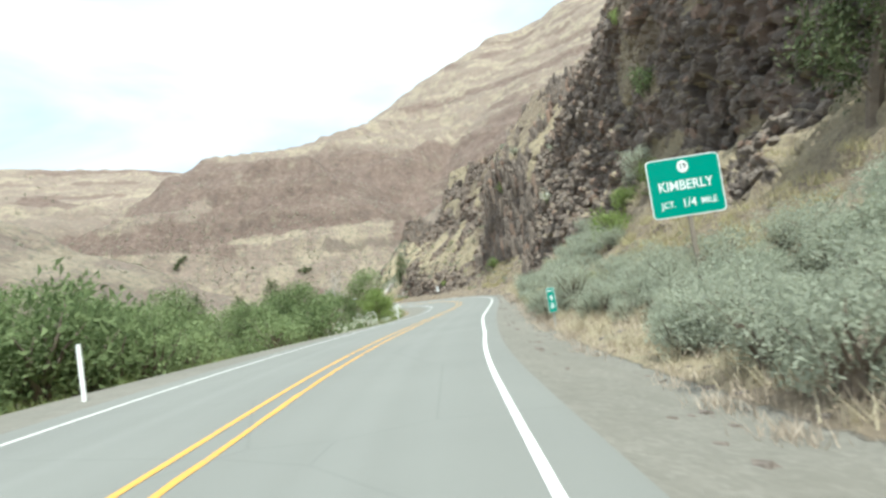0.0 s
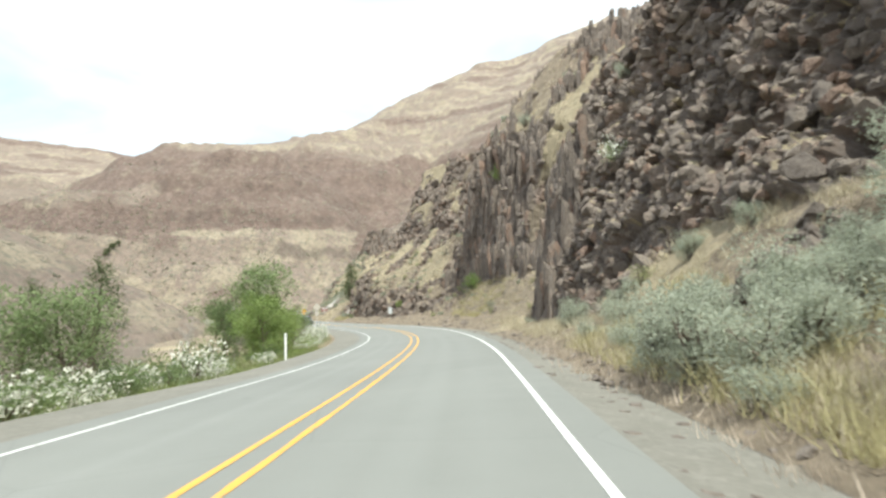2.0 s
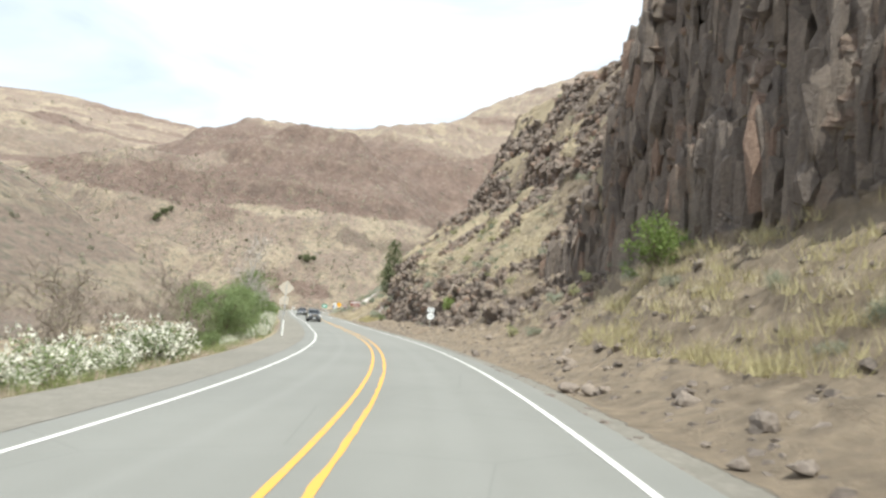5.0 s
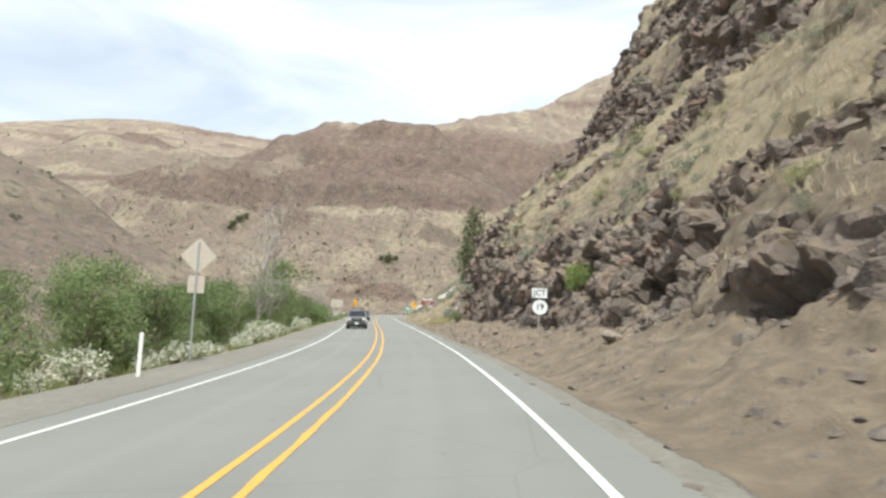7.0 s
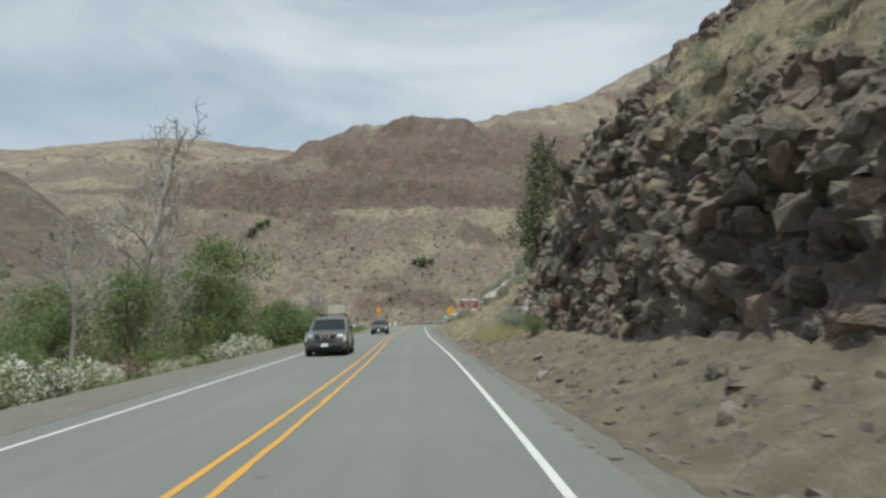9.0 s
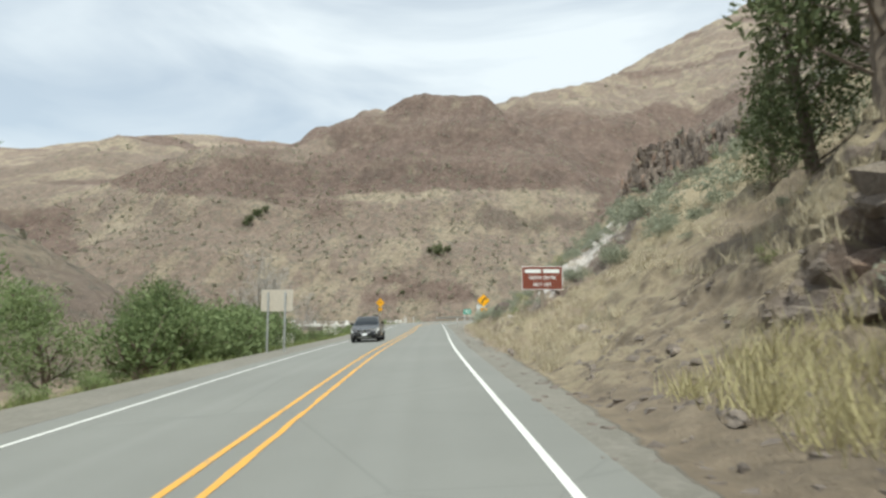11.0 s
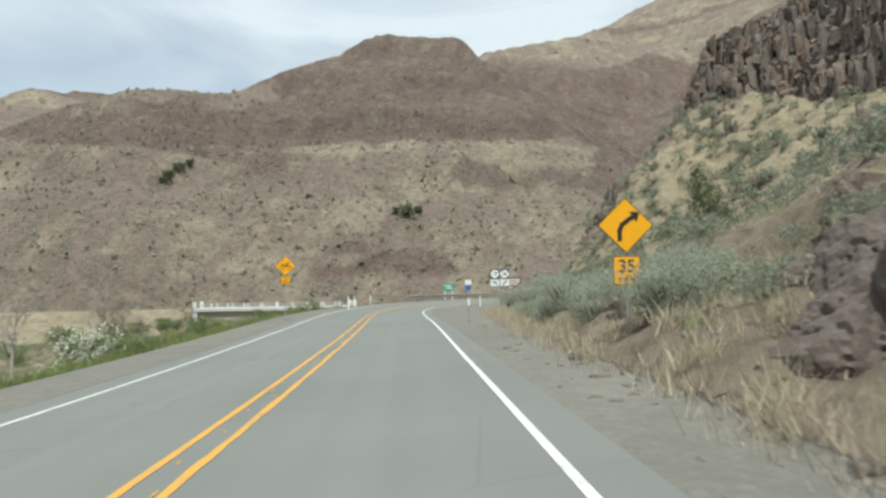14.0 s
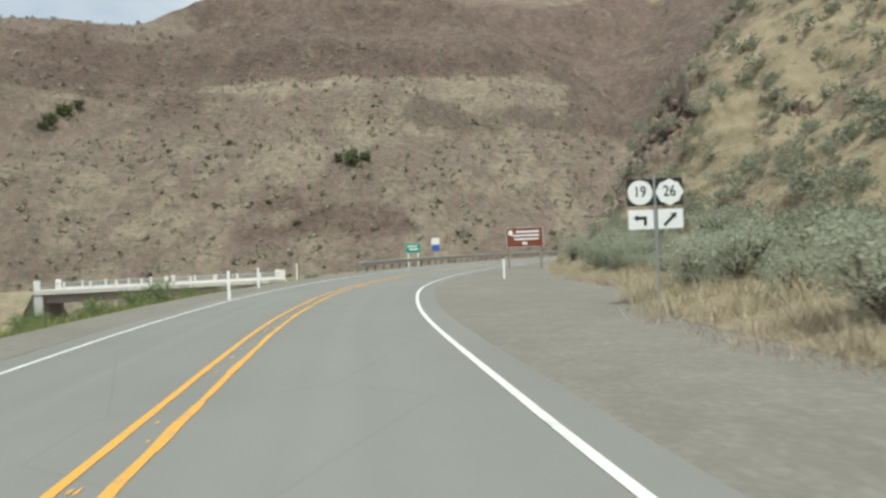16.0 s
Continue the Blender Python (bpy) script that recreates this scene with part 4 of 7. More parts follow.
ribbon("edge_line", ALL_S, -3.50, -3.40, 0.026, M_WHITE_LINE, road, label="white edge line")
FINE_S = np.arange(-45, 440, 0.3)
worn = 0.018 + smooth01((FINE_S - 240) / 30) * 0.009
jag = fbm(np.stack([FINE_S * 1.4, FINE_S * 0, FINE_S * 0], -1), 2, 300)
jag2 = fbm(np.stack([FINE_S * 1.9 + 40, FINE_S * 0, FINE_S * 0], -1), 2, 301)
ribbon("centre_line", FINE_S, -0.26 + 0.2 * worn * jag, -0.16 + 0.2 * worn * jag2, 0.026, M_YELLOW_LINE, road, label="yellow centre line")
ribbon("centre_line", FINE_S, 0.16 + worn * jag, 0.26 + 0.6 * worn * jag2, 0.026, M_YELLOW_LINE, road, label="yellow centre line")


def paint_flecks():
    """Scraps of yellow paint left between the two centre lines."""
    r = np.random.default_rng(21)
    n = 150
    s, d = 236 + 75 * r.random(n), r.uniform(-0.12, 0.12, n)
    le, wi = r.uniform(0.03, 0.10, n), r.uniform(0.01, 0.025, n)
    C = [on_road(s + a * le, d + b * wi) + [0, 0, 0.026] for a, b in ((-1, -0.6), (-0.2, -1), (1, -0.5), (0.7, 0.8), (-0.8, 1))]
    V = np.stack(C, 1).reshape(-1, 3)
    raw("paint_fleck", V, [tuple(range(5 * i, 5 * i + 5)) for i in range(n)], M_YELLOW_LINE, road)["kind"] = "stuff"


paint_flecks()

# ---- plants and stones ----
M_SAGE = leafy("sage_leaves", (0.335, 0.365, 0.27), (0.475, 0.50, 0.375), 0.85, 0.5)
M_BRUSH = leafy("brush_leaves", (0.20, 0.22, 0.15), (0.37, 0.39, 0.28), 0.85, 0.45)
M_OLIVE = leafy("olive_leaves", (0.20, 0.22, 0.08), (0.42, 0.43, 0.19), 0.75, 0.2)
M_LEAF = leafy("green_leaves", (0.105, 0.155, 0.05), (0.30, 0.385, 0.15), 0.6, 0.45)
M_LIGHT_LEAF = leafy("light_green_leaves", (0.13, 0.20, 0.035), (0.32, 0.41, 0.10), 0.6, 0.4)
M_JUNIPER = leafy("juniper_leaves", (0.06, 0.08, 0.03), (0.17, 0.205, 0.085), 0.75, 0.2)
M_FLOWER = leafy("white_flowers", (0.62, 0.60, 0.48), (0.84, 0.83, 0.74), 0.7, 0.3)
M_STRAW = leafy("dry_grass", (0.40, 0.335, 0.21), (0.58, 0.50, 0.34), 0.8, 0.2)
M_PINK = leafy("cheatgrass", (0.40, 0.315, 0.235), (0.56, 0.455, 0.35), 0.8, 0.2)
M_TALL = leafy("tall_grass_blades", (0.33, 0.28, 0.12), (0.50, 0.44, 0.22), 0.8, 0.25)
M_GRASS = leafy("green_grass", (0.13, 0.18, 0.04), (0.32, 0.36, 0.12), 0.75, 0.25)
M_BROWNLEAF = leafy("dead_leaves", (0.13, 0.085, 0.05), (0.27, 0.19, 0.12), 0.85, 0.1)
M_BARK = plain("bark", (0.17, 0.135, 0.105), 0.9, vary=0.35, bump=0.8)
M_TWIG = plain("twig_bark", (0.23, 0.19, 0.155), 0.9, vary=0.3, bump=0.5)
M_DEADWOOD = plain("dead_wood", (0.36, 0.33, 0.30), 0.85, vary=0.25, bump=0.5)


def basalt_stone(nodes, links, bsdf):
    v = n_coords(nodes, links)
    info = nodes.new("ShaderNodeObjectInfo")
    n = n_noise(nodes, links, v, 5.0, 6, 0.7)
    a = n_ramp(nodes, links, n, [(0.3, (0.07, 0.055, 0.047)), (0.7, (0.17, 0.135, 0.11))])
    b = n_ramp(nodes, links, n, [(0.3, (0.17, 0.13, 0.10)), (0.7, (0.33, 0.27, 0.215))])
    links.new(n_mix(nodes, links, info.outputs["Random"], a, b), bsdf.inputs["Base Color"])
    n_bump(nodes, links, bsdf, n_noise(nodes, links, v, 16.0, 5), 0.6, 0.05)


M_STONE = material("basalt_stone", basalt_stone, 0.92)
rng = np.random.default_rng(7)


def quads_mesh(name, V, mat, per=4):
    """A mesh of loose faces of `per` corners each; V is n x per x 3."""
    n = len(V)
    me = bpy.data.meshes.new(name)
    me.vertices.add(n * per)
    me.vertices.foreach_set("co", np.asarray(V, np.float32).reshape(-1))
    me.loops.add(n * per)
    me.loops.foreach_set("vertex_index", np.arange(n * per, dtype=np.int32))
    me.polygons.add(n)
    me.polygons.foreach_set("loop_start", np.arange(0, n * per, per, dtype=np.int32))
    me.update(calc_edges=True)
    me.materials.append(mat)
    return me


def unit(v):
    return v / (np.linalg.norm(v, axis=-1, keepdims=True) + 1e-9)


def leaves_at(C, out, length, width, droop=0.0):
    """Leaf faces at centres C, pointing roughly along out."""
    n = len(C)
    a = unit(out + rng.normal(0, 0.7, (n, 3)) + np.array([0, 0, -droop]))
    b = unit(np.cross(a, rng.normal(0, 1, (n, 3))))
    L = length * rng.uniform(0.6, 1.3, (n, 1)) * 0.5
    W = width * rng.uniform(0.6, 1.3, (n, 1)) * 0.5
    return np.stack([C - a * L, C + b * W, C + a * L, C - b * W], 1)


def clump_leaves(centres, radii, count, length, width, fill=0.55, squash=0.8, droop=0.0):
    """Leaves through clumps: denser to the outside of each."""
    centres, radii = np.asarray(centres, float), np.asarray(radii, float)
    k = rng.choice(len(centres), count, p=radii ** 2 / (radii ** 2).sum())
    dirs = unit(rng.normal(0, 1, (count, 3)))
    r = radii[k] * rng.uniform(fill, 1.05, count)
    C = centres[k] + dirs * r[:, None] * np.array([1, 1, squash])
    return leaves_at(C, dirs + np.array([0, 0, 0.35]), length, width, droop)


def tube(verts, faces, path, radii, sides=6):
    """Adds a tapered limb along a path."""
    path = np.asarray(path, float)
    base = len(verts)
    for i, p in enumerate(path):
        t = unit(path[min(i + 1, len(path) - 1)] - path[max(i - 1, 0)])
        u = unit(np.cross(t, [0.31, 0.95, 0.11]))
        w = np.cross(t, u)
        for k in range(sides):
            an = 2 * math.pi * k / sides
            verts.append(p + radii[i] * (math.cos(an) * u + math.sin(an) * w))
    for i in range(len(path) - 1):
        for k in range(sides):
            a, b = base + i * sides + k, base + i * sides + (k + 1) % sides
            faces.append((a, b, b + sides, a + sides))
    faces.append(tuple(base + (len(path) - 1) * sides + k for k in range(sides)))


def limb(start, direction, length, bend, steps=5):
    """A crooked path."""
    p, d, out = np.array(start, float), unit(np.array(direction, float)), [np.array(start, float)]
    for _ in range(steps):
        d = unit(d + rng.normal(0, bend, 3))
        p = p + d * length / steps
        out.append(p.copy())
    return out


def attach(name, me, root, label=""):
    ob = new(name, me)
    ob.parent = root
    ob["kind"] = "stuff"
    if label:
        ob["label"] = label
    return ob


def shrub(kind, label, category, width, height, leaf, leaf_mat, count, length, leaf_w, lobes=9, flower=None, flowers=0, stem_mat=None, squash=0.85, per=4):
    """A shrub: stems from one foot, lobes of leaves, and flower heads on some."""
    root = new(kind)
    verts, faces, cs, rs = [], [], [], []
    for i in range(lobes):
        an, rad = 2 * math.pi * (i + rng.uniform(0, 0.7)) / lobes, width * 0.5 * rng.uniform(0.25, 0.75)
        tip = np.array([math.cos(an) * rad, math.sin(an) * rad, height * rng.uniform(0.4, 0.85)])
        path = [np.zeros(3) - [0, 0, 0.15], tip * [0.25, 0.25, 0.4] + rng.normal(0, 0.03 * width, 3), tip * [0.7, 0.7, 0.75] + rng.normal(0, 0.03 * width, 3), tip]
        r0 = 0.022 * width + 0.008
        tube(verts, faces, path, [r0, r0 * 0.7, r0 * 0.45, r0 * 0.15], 3)
        cs.append(tip)
        rs.append(height * rng.uniform(0.18, 0.34))
        if rng.random() < 0.8:
            cs.append(tip * [0.85, 0.85, 0.5] + rng.normal(0, 0.06 * width, 3))
            rs.append(height * rng.uniform(0.16, 0.28))
    me = bpy.data.meshes.new("stem")
    me.from_pydata([tuple(v) for v in verts], [], faces)
    me.materials.append(stem_mat or M_BARK)
    attach("stem", me, root)
    V = clump_leaves(cs, rs, count, length, leaf_w, 0.35, squash)
    V[..., 2] = np.maximum(V[..., 2], 0.02)
    attach("foliage", quads_mesh("foliage", V[:, :per], leaf_mat, per), root)
    if flowers:
        F = clump_leaves(cs, np.array(rs) * 1.05, flowers, length * 0.9, length * 0.8, 0.9, squash)
        F = F[F[:, 0, 2] > height * 0.25]
        attach("blossom", quads_mesh("blossom", F[:, :3], flower or M_FLOWER, 3), root, "white flower heads")
    return tagged(root, label, category)


def tree(kind, label, height, crown_w, trunk_r, leaf_mat, count, length, leaf_w, low=0.25, spread=0.8, limbs=11, bark=None, twigs=False, lean=(0, 0), squash=0.75):
    """A tree: crooked trunk, limbs and twigs, and a crown of loose clumps of leaves."""
    root = new(kind)
    verts, faces, cs, rs = [], [], [], []
    twig_v, twig_f = [], []
    trunk = limb((0, 0, -0.3), (lean[0], lean[1], 1), height * 0.9, 0.09, 8)
    tube(verts, faces, trunk, np.linspace(trunk_r, trunk_r * 0.12, 9), 8)
    trunk = np.array(trunk)
    for i in range(limbs):
        f = low + (0.95 - low) * (i + rng.uniform(0, 0.8)) / limbs
        k = f * 8
        j = min(int(k), 7)
        start = trunk[j] * (1 - (k - j)) + trunk[j + 1] * (k - j)
        an = i * 2.4 + rng.uniform(-0.5, 0.5)
        reach = crown_w * 0.5 * (1.0 - 0.55 * max(0, (f - 0.45) / 0.55)) * rng.uniform(0.6, 1.05)
        path = limb(start, (math.cos(an), math.sin(an), spread), reach * 1.2, 0.2, 5)
        r0 = trunk_r * 0.45 * (1.1 - f)
        tube(twig_v, twig_f, path, np.linspace(r0, r0 * 0.15, 6), 5)
        for q, size in ((path[-1], 0.30), (path[3], 0.26), (path[2], 0.2)):
            cs.append(q + rng.normal(0, 0.04 * crown_w, 3))
            rs.append(crown_w * size * rng.uniform(0.5, 0.85))
        for _ in range(7 if twigs else 2):
            a = path[rng.integers(1, 6)]
            tw = limb(a, unit(np.array(path[-1]) - start) + rng.normal(0, 0.8, 3) + [0, 0, 0.5], reach * rng.uniform(0.4, 0.8), 0.25, 4)
            tube(twig_v, twig_f, tw, np.linspace(max(r0 * 0.3, 0.016), 0.009, 5), 4)
            if twigs:
                for _ in range(4):
                    tube(twig_v, twig_f, limb(tw[rng.integers(1, 5)], rng.normal(0, 1, 3) + [0, 0, 0.7], reach * 0.3, 0.3, 3), [0.013, 0.010, 0.008, 0.006], 3)
    cs.append(trunk[-1])
    rs.append(crown_w * 0.2)
    me = bpy.data.meshes.new("trunk")
    me.from_pydata([tuple(v) for v in verts], [], faces)
    me.materials.append(bark or M_BARK)
    attach("trunk", me, root)
    me = bpy.data.meshes.new("branch")
    me.from_pydata([tuple(v) for v in twig_v], [], twig_f)
    me.materials.append(bark or M_BARK)
    attach("branch", me, root)
    if count:
        attach("crown", quads_mesh("crown", clump_leaves(cs, rs, count, length, leaf_w, 0.3, squash)[:, :3], leaf_mat, 3), root)
    return tagged(root, label, "tree")


def juniper(kind, label, height, width, count):
    """A juniper: upright, with short sprays all the way up."""
    root = new(kind)
    verts, faces, cs, rs = [], [], [], []
    trunk = np.array(limb((0, 0, -0.3), (0.05, 0, 1), height, 0.05, 8))
    tube(verts, faces, trunk, np.linspace(height * 0.035, 0.01, 9), 7)
    for i in range(34):
        f = 0.08 + 0.9 * i / 34
        j = min(int(f * 8), 7)
        start = trunk[j] + (trunk[j + 1] - trunk[j]) * (f * 8 - j)
        an, reach = i * 2.4, width * 0.5 * (1 - f) ** 0.7 * rng.uniform(0.5, 1.1) + 0.12
        tip = start + np.array([math.cos(an) * reach, math.sin(an) * reach, reach * 0.7])
        tube(verts, faces, [start, (start + tip) / 2 - [0, 0, 0.05], tip], [0.03, 0.018, 0.005], 4)
        cs += [tip, (start + tip * 2) / 3]
        rs += [0.14 * width * rng.uniform(0.8, 1.4) * (1.15 - 0.6 * f)] * 2
    me = bpy.data.meshes.new("trunk")
    me.from_pydata([tuple(v) for v in verts], [], faces)
    me.materials.append(M_BARK)
    attach("trunk", me, root)
    attach("crown", quads_mesh("crown", clump_leaves(cs, rs, count, 0.15, 0.055, 0.1, 1.5), M_JUNIPER), root)
    return tagged(root, label, "tree")


def hill_point(s, d):
    """A point of the right-hand slope at station s, offset d."""
    i = int(np.clip(np.searchsorted(HILL_S, s), 0, len(HILL_S) - 1))
    j = int(np.argmin(np.abs(HILL_D[i] - d)))
    return HILL_P[i, j], HILL_ROCK[i, j]


def left_point(s, d):
    p = on_road(s, d).copy()
    p[2] += float(left_height(s, np.asarray(d)))
    return p


def put(ob, p, size=1.0, sink=0.05, stretch=1.0, turn=None):
    """A copy of a plant or stone at a place."""
    m = pose(p[0], p[1], p[2] - sink, rng.uniform(-4, 4), rng.uniform(-4, 4), rng.uniform(0, 360) if turn is None else turn)
    return copy_thing(ob, m @ Matrix.Diagonal((size, size, size * stretch, 1)))


def discard(obs):
    """Takes the pattern plants away once they have been copied."""
    for ob in obs:
        for o in (*ob.children_recursive, ob):
            bpy.data.objects.remove(o)


# patterns
SAGE = [shrub("sagebrush", "grey-green sagebrush growing on the dry roadside slope", "shrub", 1.5, 1.0 + 0.1 * i, 0, M_SAGE, 2700, 0.085, 0.052, 15 + i, per=3) for i in range(4)]
OLIVE = [shrub("rabbitbrush", "yellow-green rabbitbrush growing among the sagebrush", "shrub", 1.2, 0.9, 0, M_OLIVE, 800, 0.13, 0.045, 12, per=3) for i in range(2)]
GREENS = [shrub("green_shrub", "leafy green shrub growing beside the road", "shrub", 2.2, 1.8, 0, M_LEAF, 1350, 0.16, 0.11, 12, per=3) for i in range(3)]
LIGHTS = [shrub("currant_bush", "bright green currant bush rooted in the slope", "shrub", 1.8, 1.6, 0, M_LIGHT_LEAF, 1700, 0.12, 0.09, 11, per=3) for i in range(2)]
BLOOMS = [shrub("flowering_shrub", "shrub covered in creamy white blossom beside the road", "shrub", 1.8, 1.3, 0, M_LEAF, 700, 0.14, 0.085, 12, M_FLOWER, 800, per=3) for i in range(3)]
DEADS = [shrub("dead_shrub", "brown dried-out shrub at the edge of the verge", "shrub", 1.6, 0.9, 0, M_BROWNLEAF, 900, 0.10, 0.03, 14, stem_mat=M_DEADWOOD)]
TREES = [tree("willow_tree", "leafy green willow on the river side of the road", 6.0, 4.6, 0.16, M_LEAF, 6500, 0.20, 0.13, 0.12, 0.7, 16) for i in range(3)]
LIGHT_TREES = [tree("willow_tree", "bright green young willow beside the verge", 5.0, 3.6, 0.13, M_LIGHT_LEAF, 7000, 0.17, 0.12, 0.08, 0.8, 16) for i in range(2)]
BARES = [tree("bare_tree", "leafless grey tree standing on the river bank", 9.0, 4.2, 0.15, None, 0, 0, 0, 0.3, 1.3, 14, M_DEADWOOD, True) for i in range(2)]
THICKETS = [tree("willow_thicket", "leafless brown-grey willow thicket on the verge", 4.0, 3.4, 0.06, M_OLIVE, 260, 0.1, 0.04, 0.05, 1.2, 12, M_TWIG, True) for i in range(2)]
JUNIPERS = [juniper("juniper_tree", "dark green juniper clinging to the rocks", 5.0, 2.9, 5200) for i in range(2)]
PINES = [juniper("pine_tree", "dark green pine standing on the river flat", 8.0, 4.2, 7500)]


def place_slope_plants():
    far, near = [], 0
    # from, to, number, nearest and farthest offset from the foot, kinds, sizes
    for s0, s1, n, d0, d1, kinds, lo, hi in (
            (246, 270, 74, 1.2, 4.4, SAGE * 6 + OLIVE[:1], 0.6, 1.25), (268, 314, 130, 1.6, 8, SAGE, 0.9, 1.6), (4, 14, 26, 0.9, 8, SAGE + OLIVE[:1], 0.8, 1.5), (10, 27, 84, 1.4, 7.0, SAGE * 4 + OLIVE[:1], 0.7, 1.35), (27, 50, 64, 0.5, 6.5, SAGE * 4 + OLIVE[:1], 0.7, 1.7), (8, 50, 40, 5, 15, SAGE + GREENS + LIGHTS, 1.0, 1.8),
            (46, 62, 24, 1.0, 6, SAGE * 2 + OLIVE, 0.5, 1.1), (62, 82, 18, 2, 16, SAGE + LIGHTS[:1], 0.5, 1.0), (82, 125, 50, 2.5, 18, SAGE + OLIVE, 0.4, 0.9),
            (122, 180, 120, 4.5, 16, SAGE * 2 + OLIVE, 0.5, 1.3), (125, 200, 60, 2.0, 24, SAGE * 2 + OLIVE, 0.4, 1.0), (214, 246, 110, 1.8, 9, SAGE * 6 + OLIVE[:1], 0.7, 1.5), (200, 262, 330, 4.6, 34, SAGE * 5 + OLIVE[:1], 0.5, 2.0), (262, 350, 720, 4.0, 43, SAGE * 3 + OLIVE, 0.8, 2.3)):
        for _ in range(n):
            s = rng.uniform(s0, s1)
            foot = float(right_profile(np.array([s]))[0, 1, 0])
            off = d0 + (d1 - d0) * rng.random() ** 1.15
            if 17 < s < 38 and off > 4.2:          # the open grass bank under the first cliff
                continue
            p, rock = hill_point(s, foot + off)
            if math.hypot(p[0] + 27.9, p[1] - 237.0) < 3.0 or rock > 0.75 and rng.random() < 0.75:
                continue
            size = lo + (hi - lo) * rng.random() ** (1.0 if s < 200 else 1.4)
            kind = kinds[rng.integers(len(kinds))]
            if off > 12 or (off > 4.5 and s > 200) or (kind in SAGE and near > 298):
                far.append((p, size, 130 if off > 14 else 300 if off > 6 else 750))
            else:
                near += kind in SAGE
                put(kind, p, size, 0.08, rng.uniform(0.8, 1.1))["group"] = "brush on the slope"
    # what grows higher up, past counting, in one object
    V = []
    for p, size, n in far:
        cs = p + np.array([0, 0, 0.30 * size]) + rng.normal(0, 1, (7, 3)) * size * np.array([0.24, 0.24, 0.10])
        fine = 0.085 if n > 500 else 0.135 if n > 200 else 0.22
        V.append(clump_leaves(cs, np.full(7, 0.27 * size), n, fine * size, fine * 0.62 * size, 0.2, 0.8)[:, :3])
    tagged(new("hillside_brush", quads_mesh("hillside_brush", np.concatenate(V), M_BRUSH, 3)), "grey-green sagebrush scattered high on the slope", "brush", kind="stuff")


place_slope_plants()


def place_left_plants():
    # willows and shrubs in front of the river
    def row(s0, s1, n, d0, d1, kinds, lo, hi, group):
        for i in range(n):
            s = s0 + (s1 - s0) * (i + rng.uniform(0.1, 0.9)) / n
            put(kinds[rng.integers(len(kinds))], left_point(s, -rng.uniform(d0, d1)), rng.uniform(lo, hi), 0.1, rng.uniform(0.85, 1.1))["group"] = group
    row(16, 60, 18, 10.0, 16.0, TREES, 0.85, 1.1, "willows by the river")
    row(10, 48, 22, 8.4, 11.5, GREENS, 1.1, 1.8, "shrubs on the verge")
    row(13, 30, 7, 9.8, 11.5, GREENS, 2.0, 2.6, "shrubs on the verge")
    row(46, 80, 26, 8.0, 16, GREENS + BLOOMS + OLIVE, 0.6, 1.2, "shrubs on the verge")
    row(50, 66, 5, 8.2, 11, BLOOMS, 1.0, 1.6, "shrubs on the verge")
    for s, d, size, kind in ((78, -9.5, 0.95, LIGHT_TREES[0]), (81, -10.5, 1.1, LIGHT_TREES[1]), (84.5, -9.4, 0.85, LIGHT_TREES[0]), (93, -12, 1.5, TREES[0]), (90, -15, 1.1, TREES[1]),
                             (193, -11.5, 1.15, TREES[0]), (198, -12, 1.6, TREES[1]), (203, -12.5, 1.2, TREES[2]), (190, -19, 1.2, TREES[2]), (205, -20, 1.3, TREES[0]), (180, -17, 1.0, TREES[1]), (215, -10.5, 0.85, TREES[0]), (218.5, -12.5, 0.9, TREES[1]), (221, -10, 0.6, TREES[2]), (213, -14, 1.0, TREES[2]), (232, -9.6, 0.55, TREES[1]), (235, -10.6, 0.75, TREES[0]), (238.5, -12.6, 0.85, TREES[2])):
        put(kind, left_point(s, d), size)["group"] = "willows by the river"
    row(64, 92, 34, 8.6, 24, GREENS * 2 + BLOOMS + OLIVE, 0.55, 1.05, "shrubs on the flat")
    row(84, 110, 10, 9, 18, GREENS + OLIVE, 0.6, 1.0, "shrubs on the verge")
    row(96, 112, 5, 8.0, 10, BLOOMS, 0.8, 1.3, "shrubs on the verge")
    row(108, 142, 13, 10.0, 17, THICKETS, 0.9, 1.5, "bare thickets on the verge")
    row(110, 117, 4, 8.2, 10, BLOOMS, 1.0, 1.6, "shrubs on the verge")
    row(118, 150, 9, 9.0, 12, GREENS, 0.6, 1.0, "shrubs on the verge")
    row(134, 150, 4, 9.5, 13, TREES, 0.55, 0.8, "willows by the river")
    row(128, 200, 34, 7.6, 8.8, BLOOMS, 0.45, 0.85, "shrubs on the verge")
    row(144, 160, 5, 9.0, 13, TREES, 0.6, 0.9, "willows by the river")
    row(160, 184, 6, 10, 14, TREES, 0.75, 1.05, "willows by the river")
    row(140, 200, 26, 9.0, 14, GREENS * 2 + OLIVE, 0.6, 1.2, "shrubs on the verge")
    row(152, 172, 5, 11, 16, TREES, 0.8, 1.1, "willows by the river")
    row(214, 240, 14, 8.2, 12, GREENS, 1.0, 1.6, "shrubs on the verge")
    row(213, 229, 10, 8.8, 11, GREENS, 1.8, 2.4, "shrubs on the verge")
    row(205, 262, 40, 7.8, 12.5, GREENS * 2 + OLIVE + BLOOMS[:1], 0.45, 0.85, "shrubs on the verge")
    row(222, 300, 44, 8.0, 12, GREENS * 2 + LIGHTS + SAGE[:1], 0.4, 0.75, "shrubs on the verge")
    row(262, 330, 34, 7.6, 14, OLIVE + SAGE + GREENS[:1], 0.5, 0.9, "shrubs on the verge")
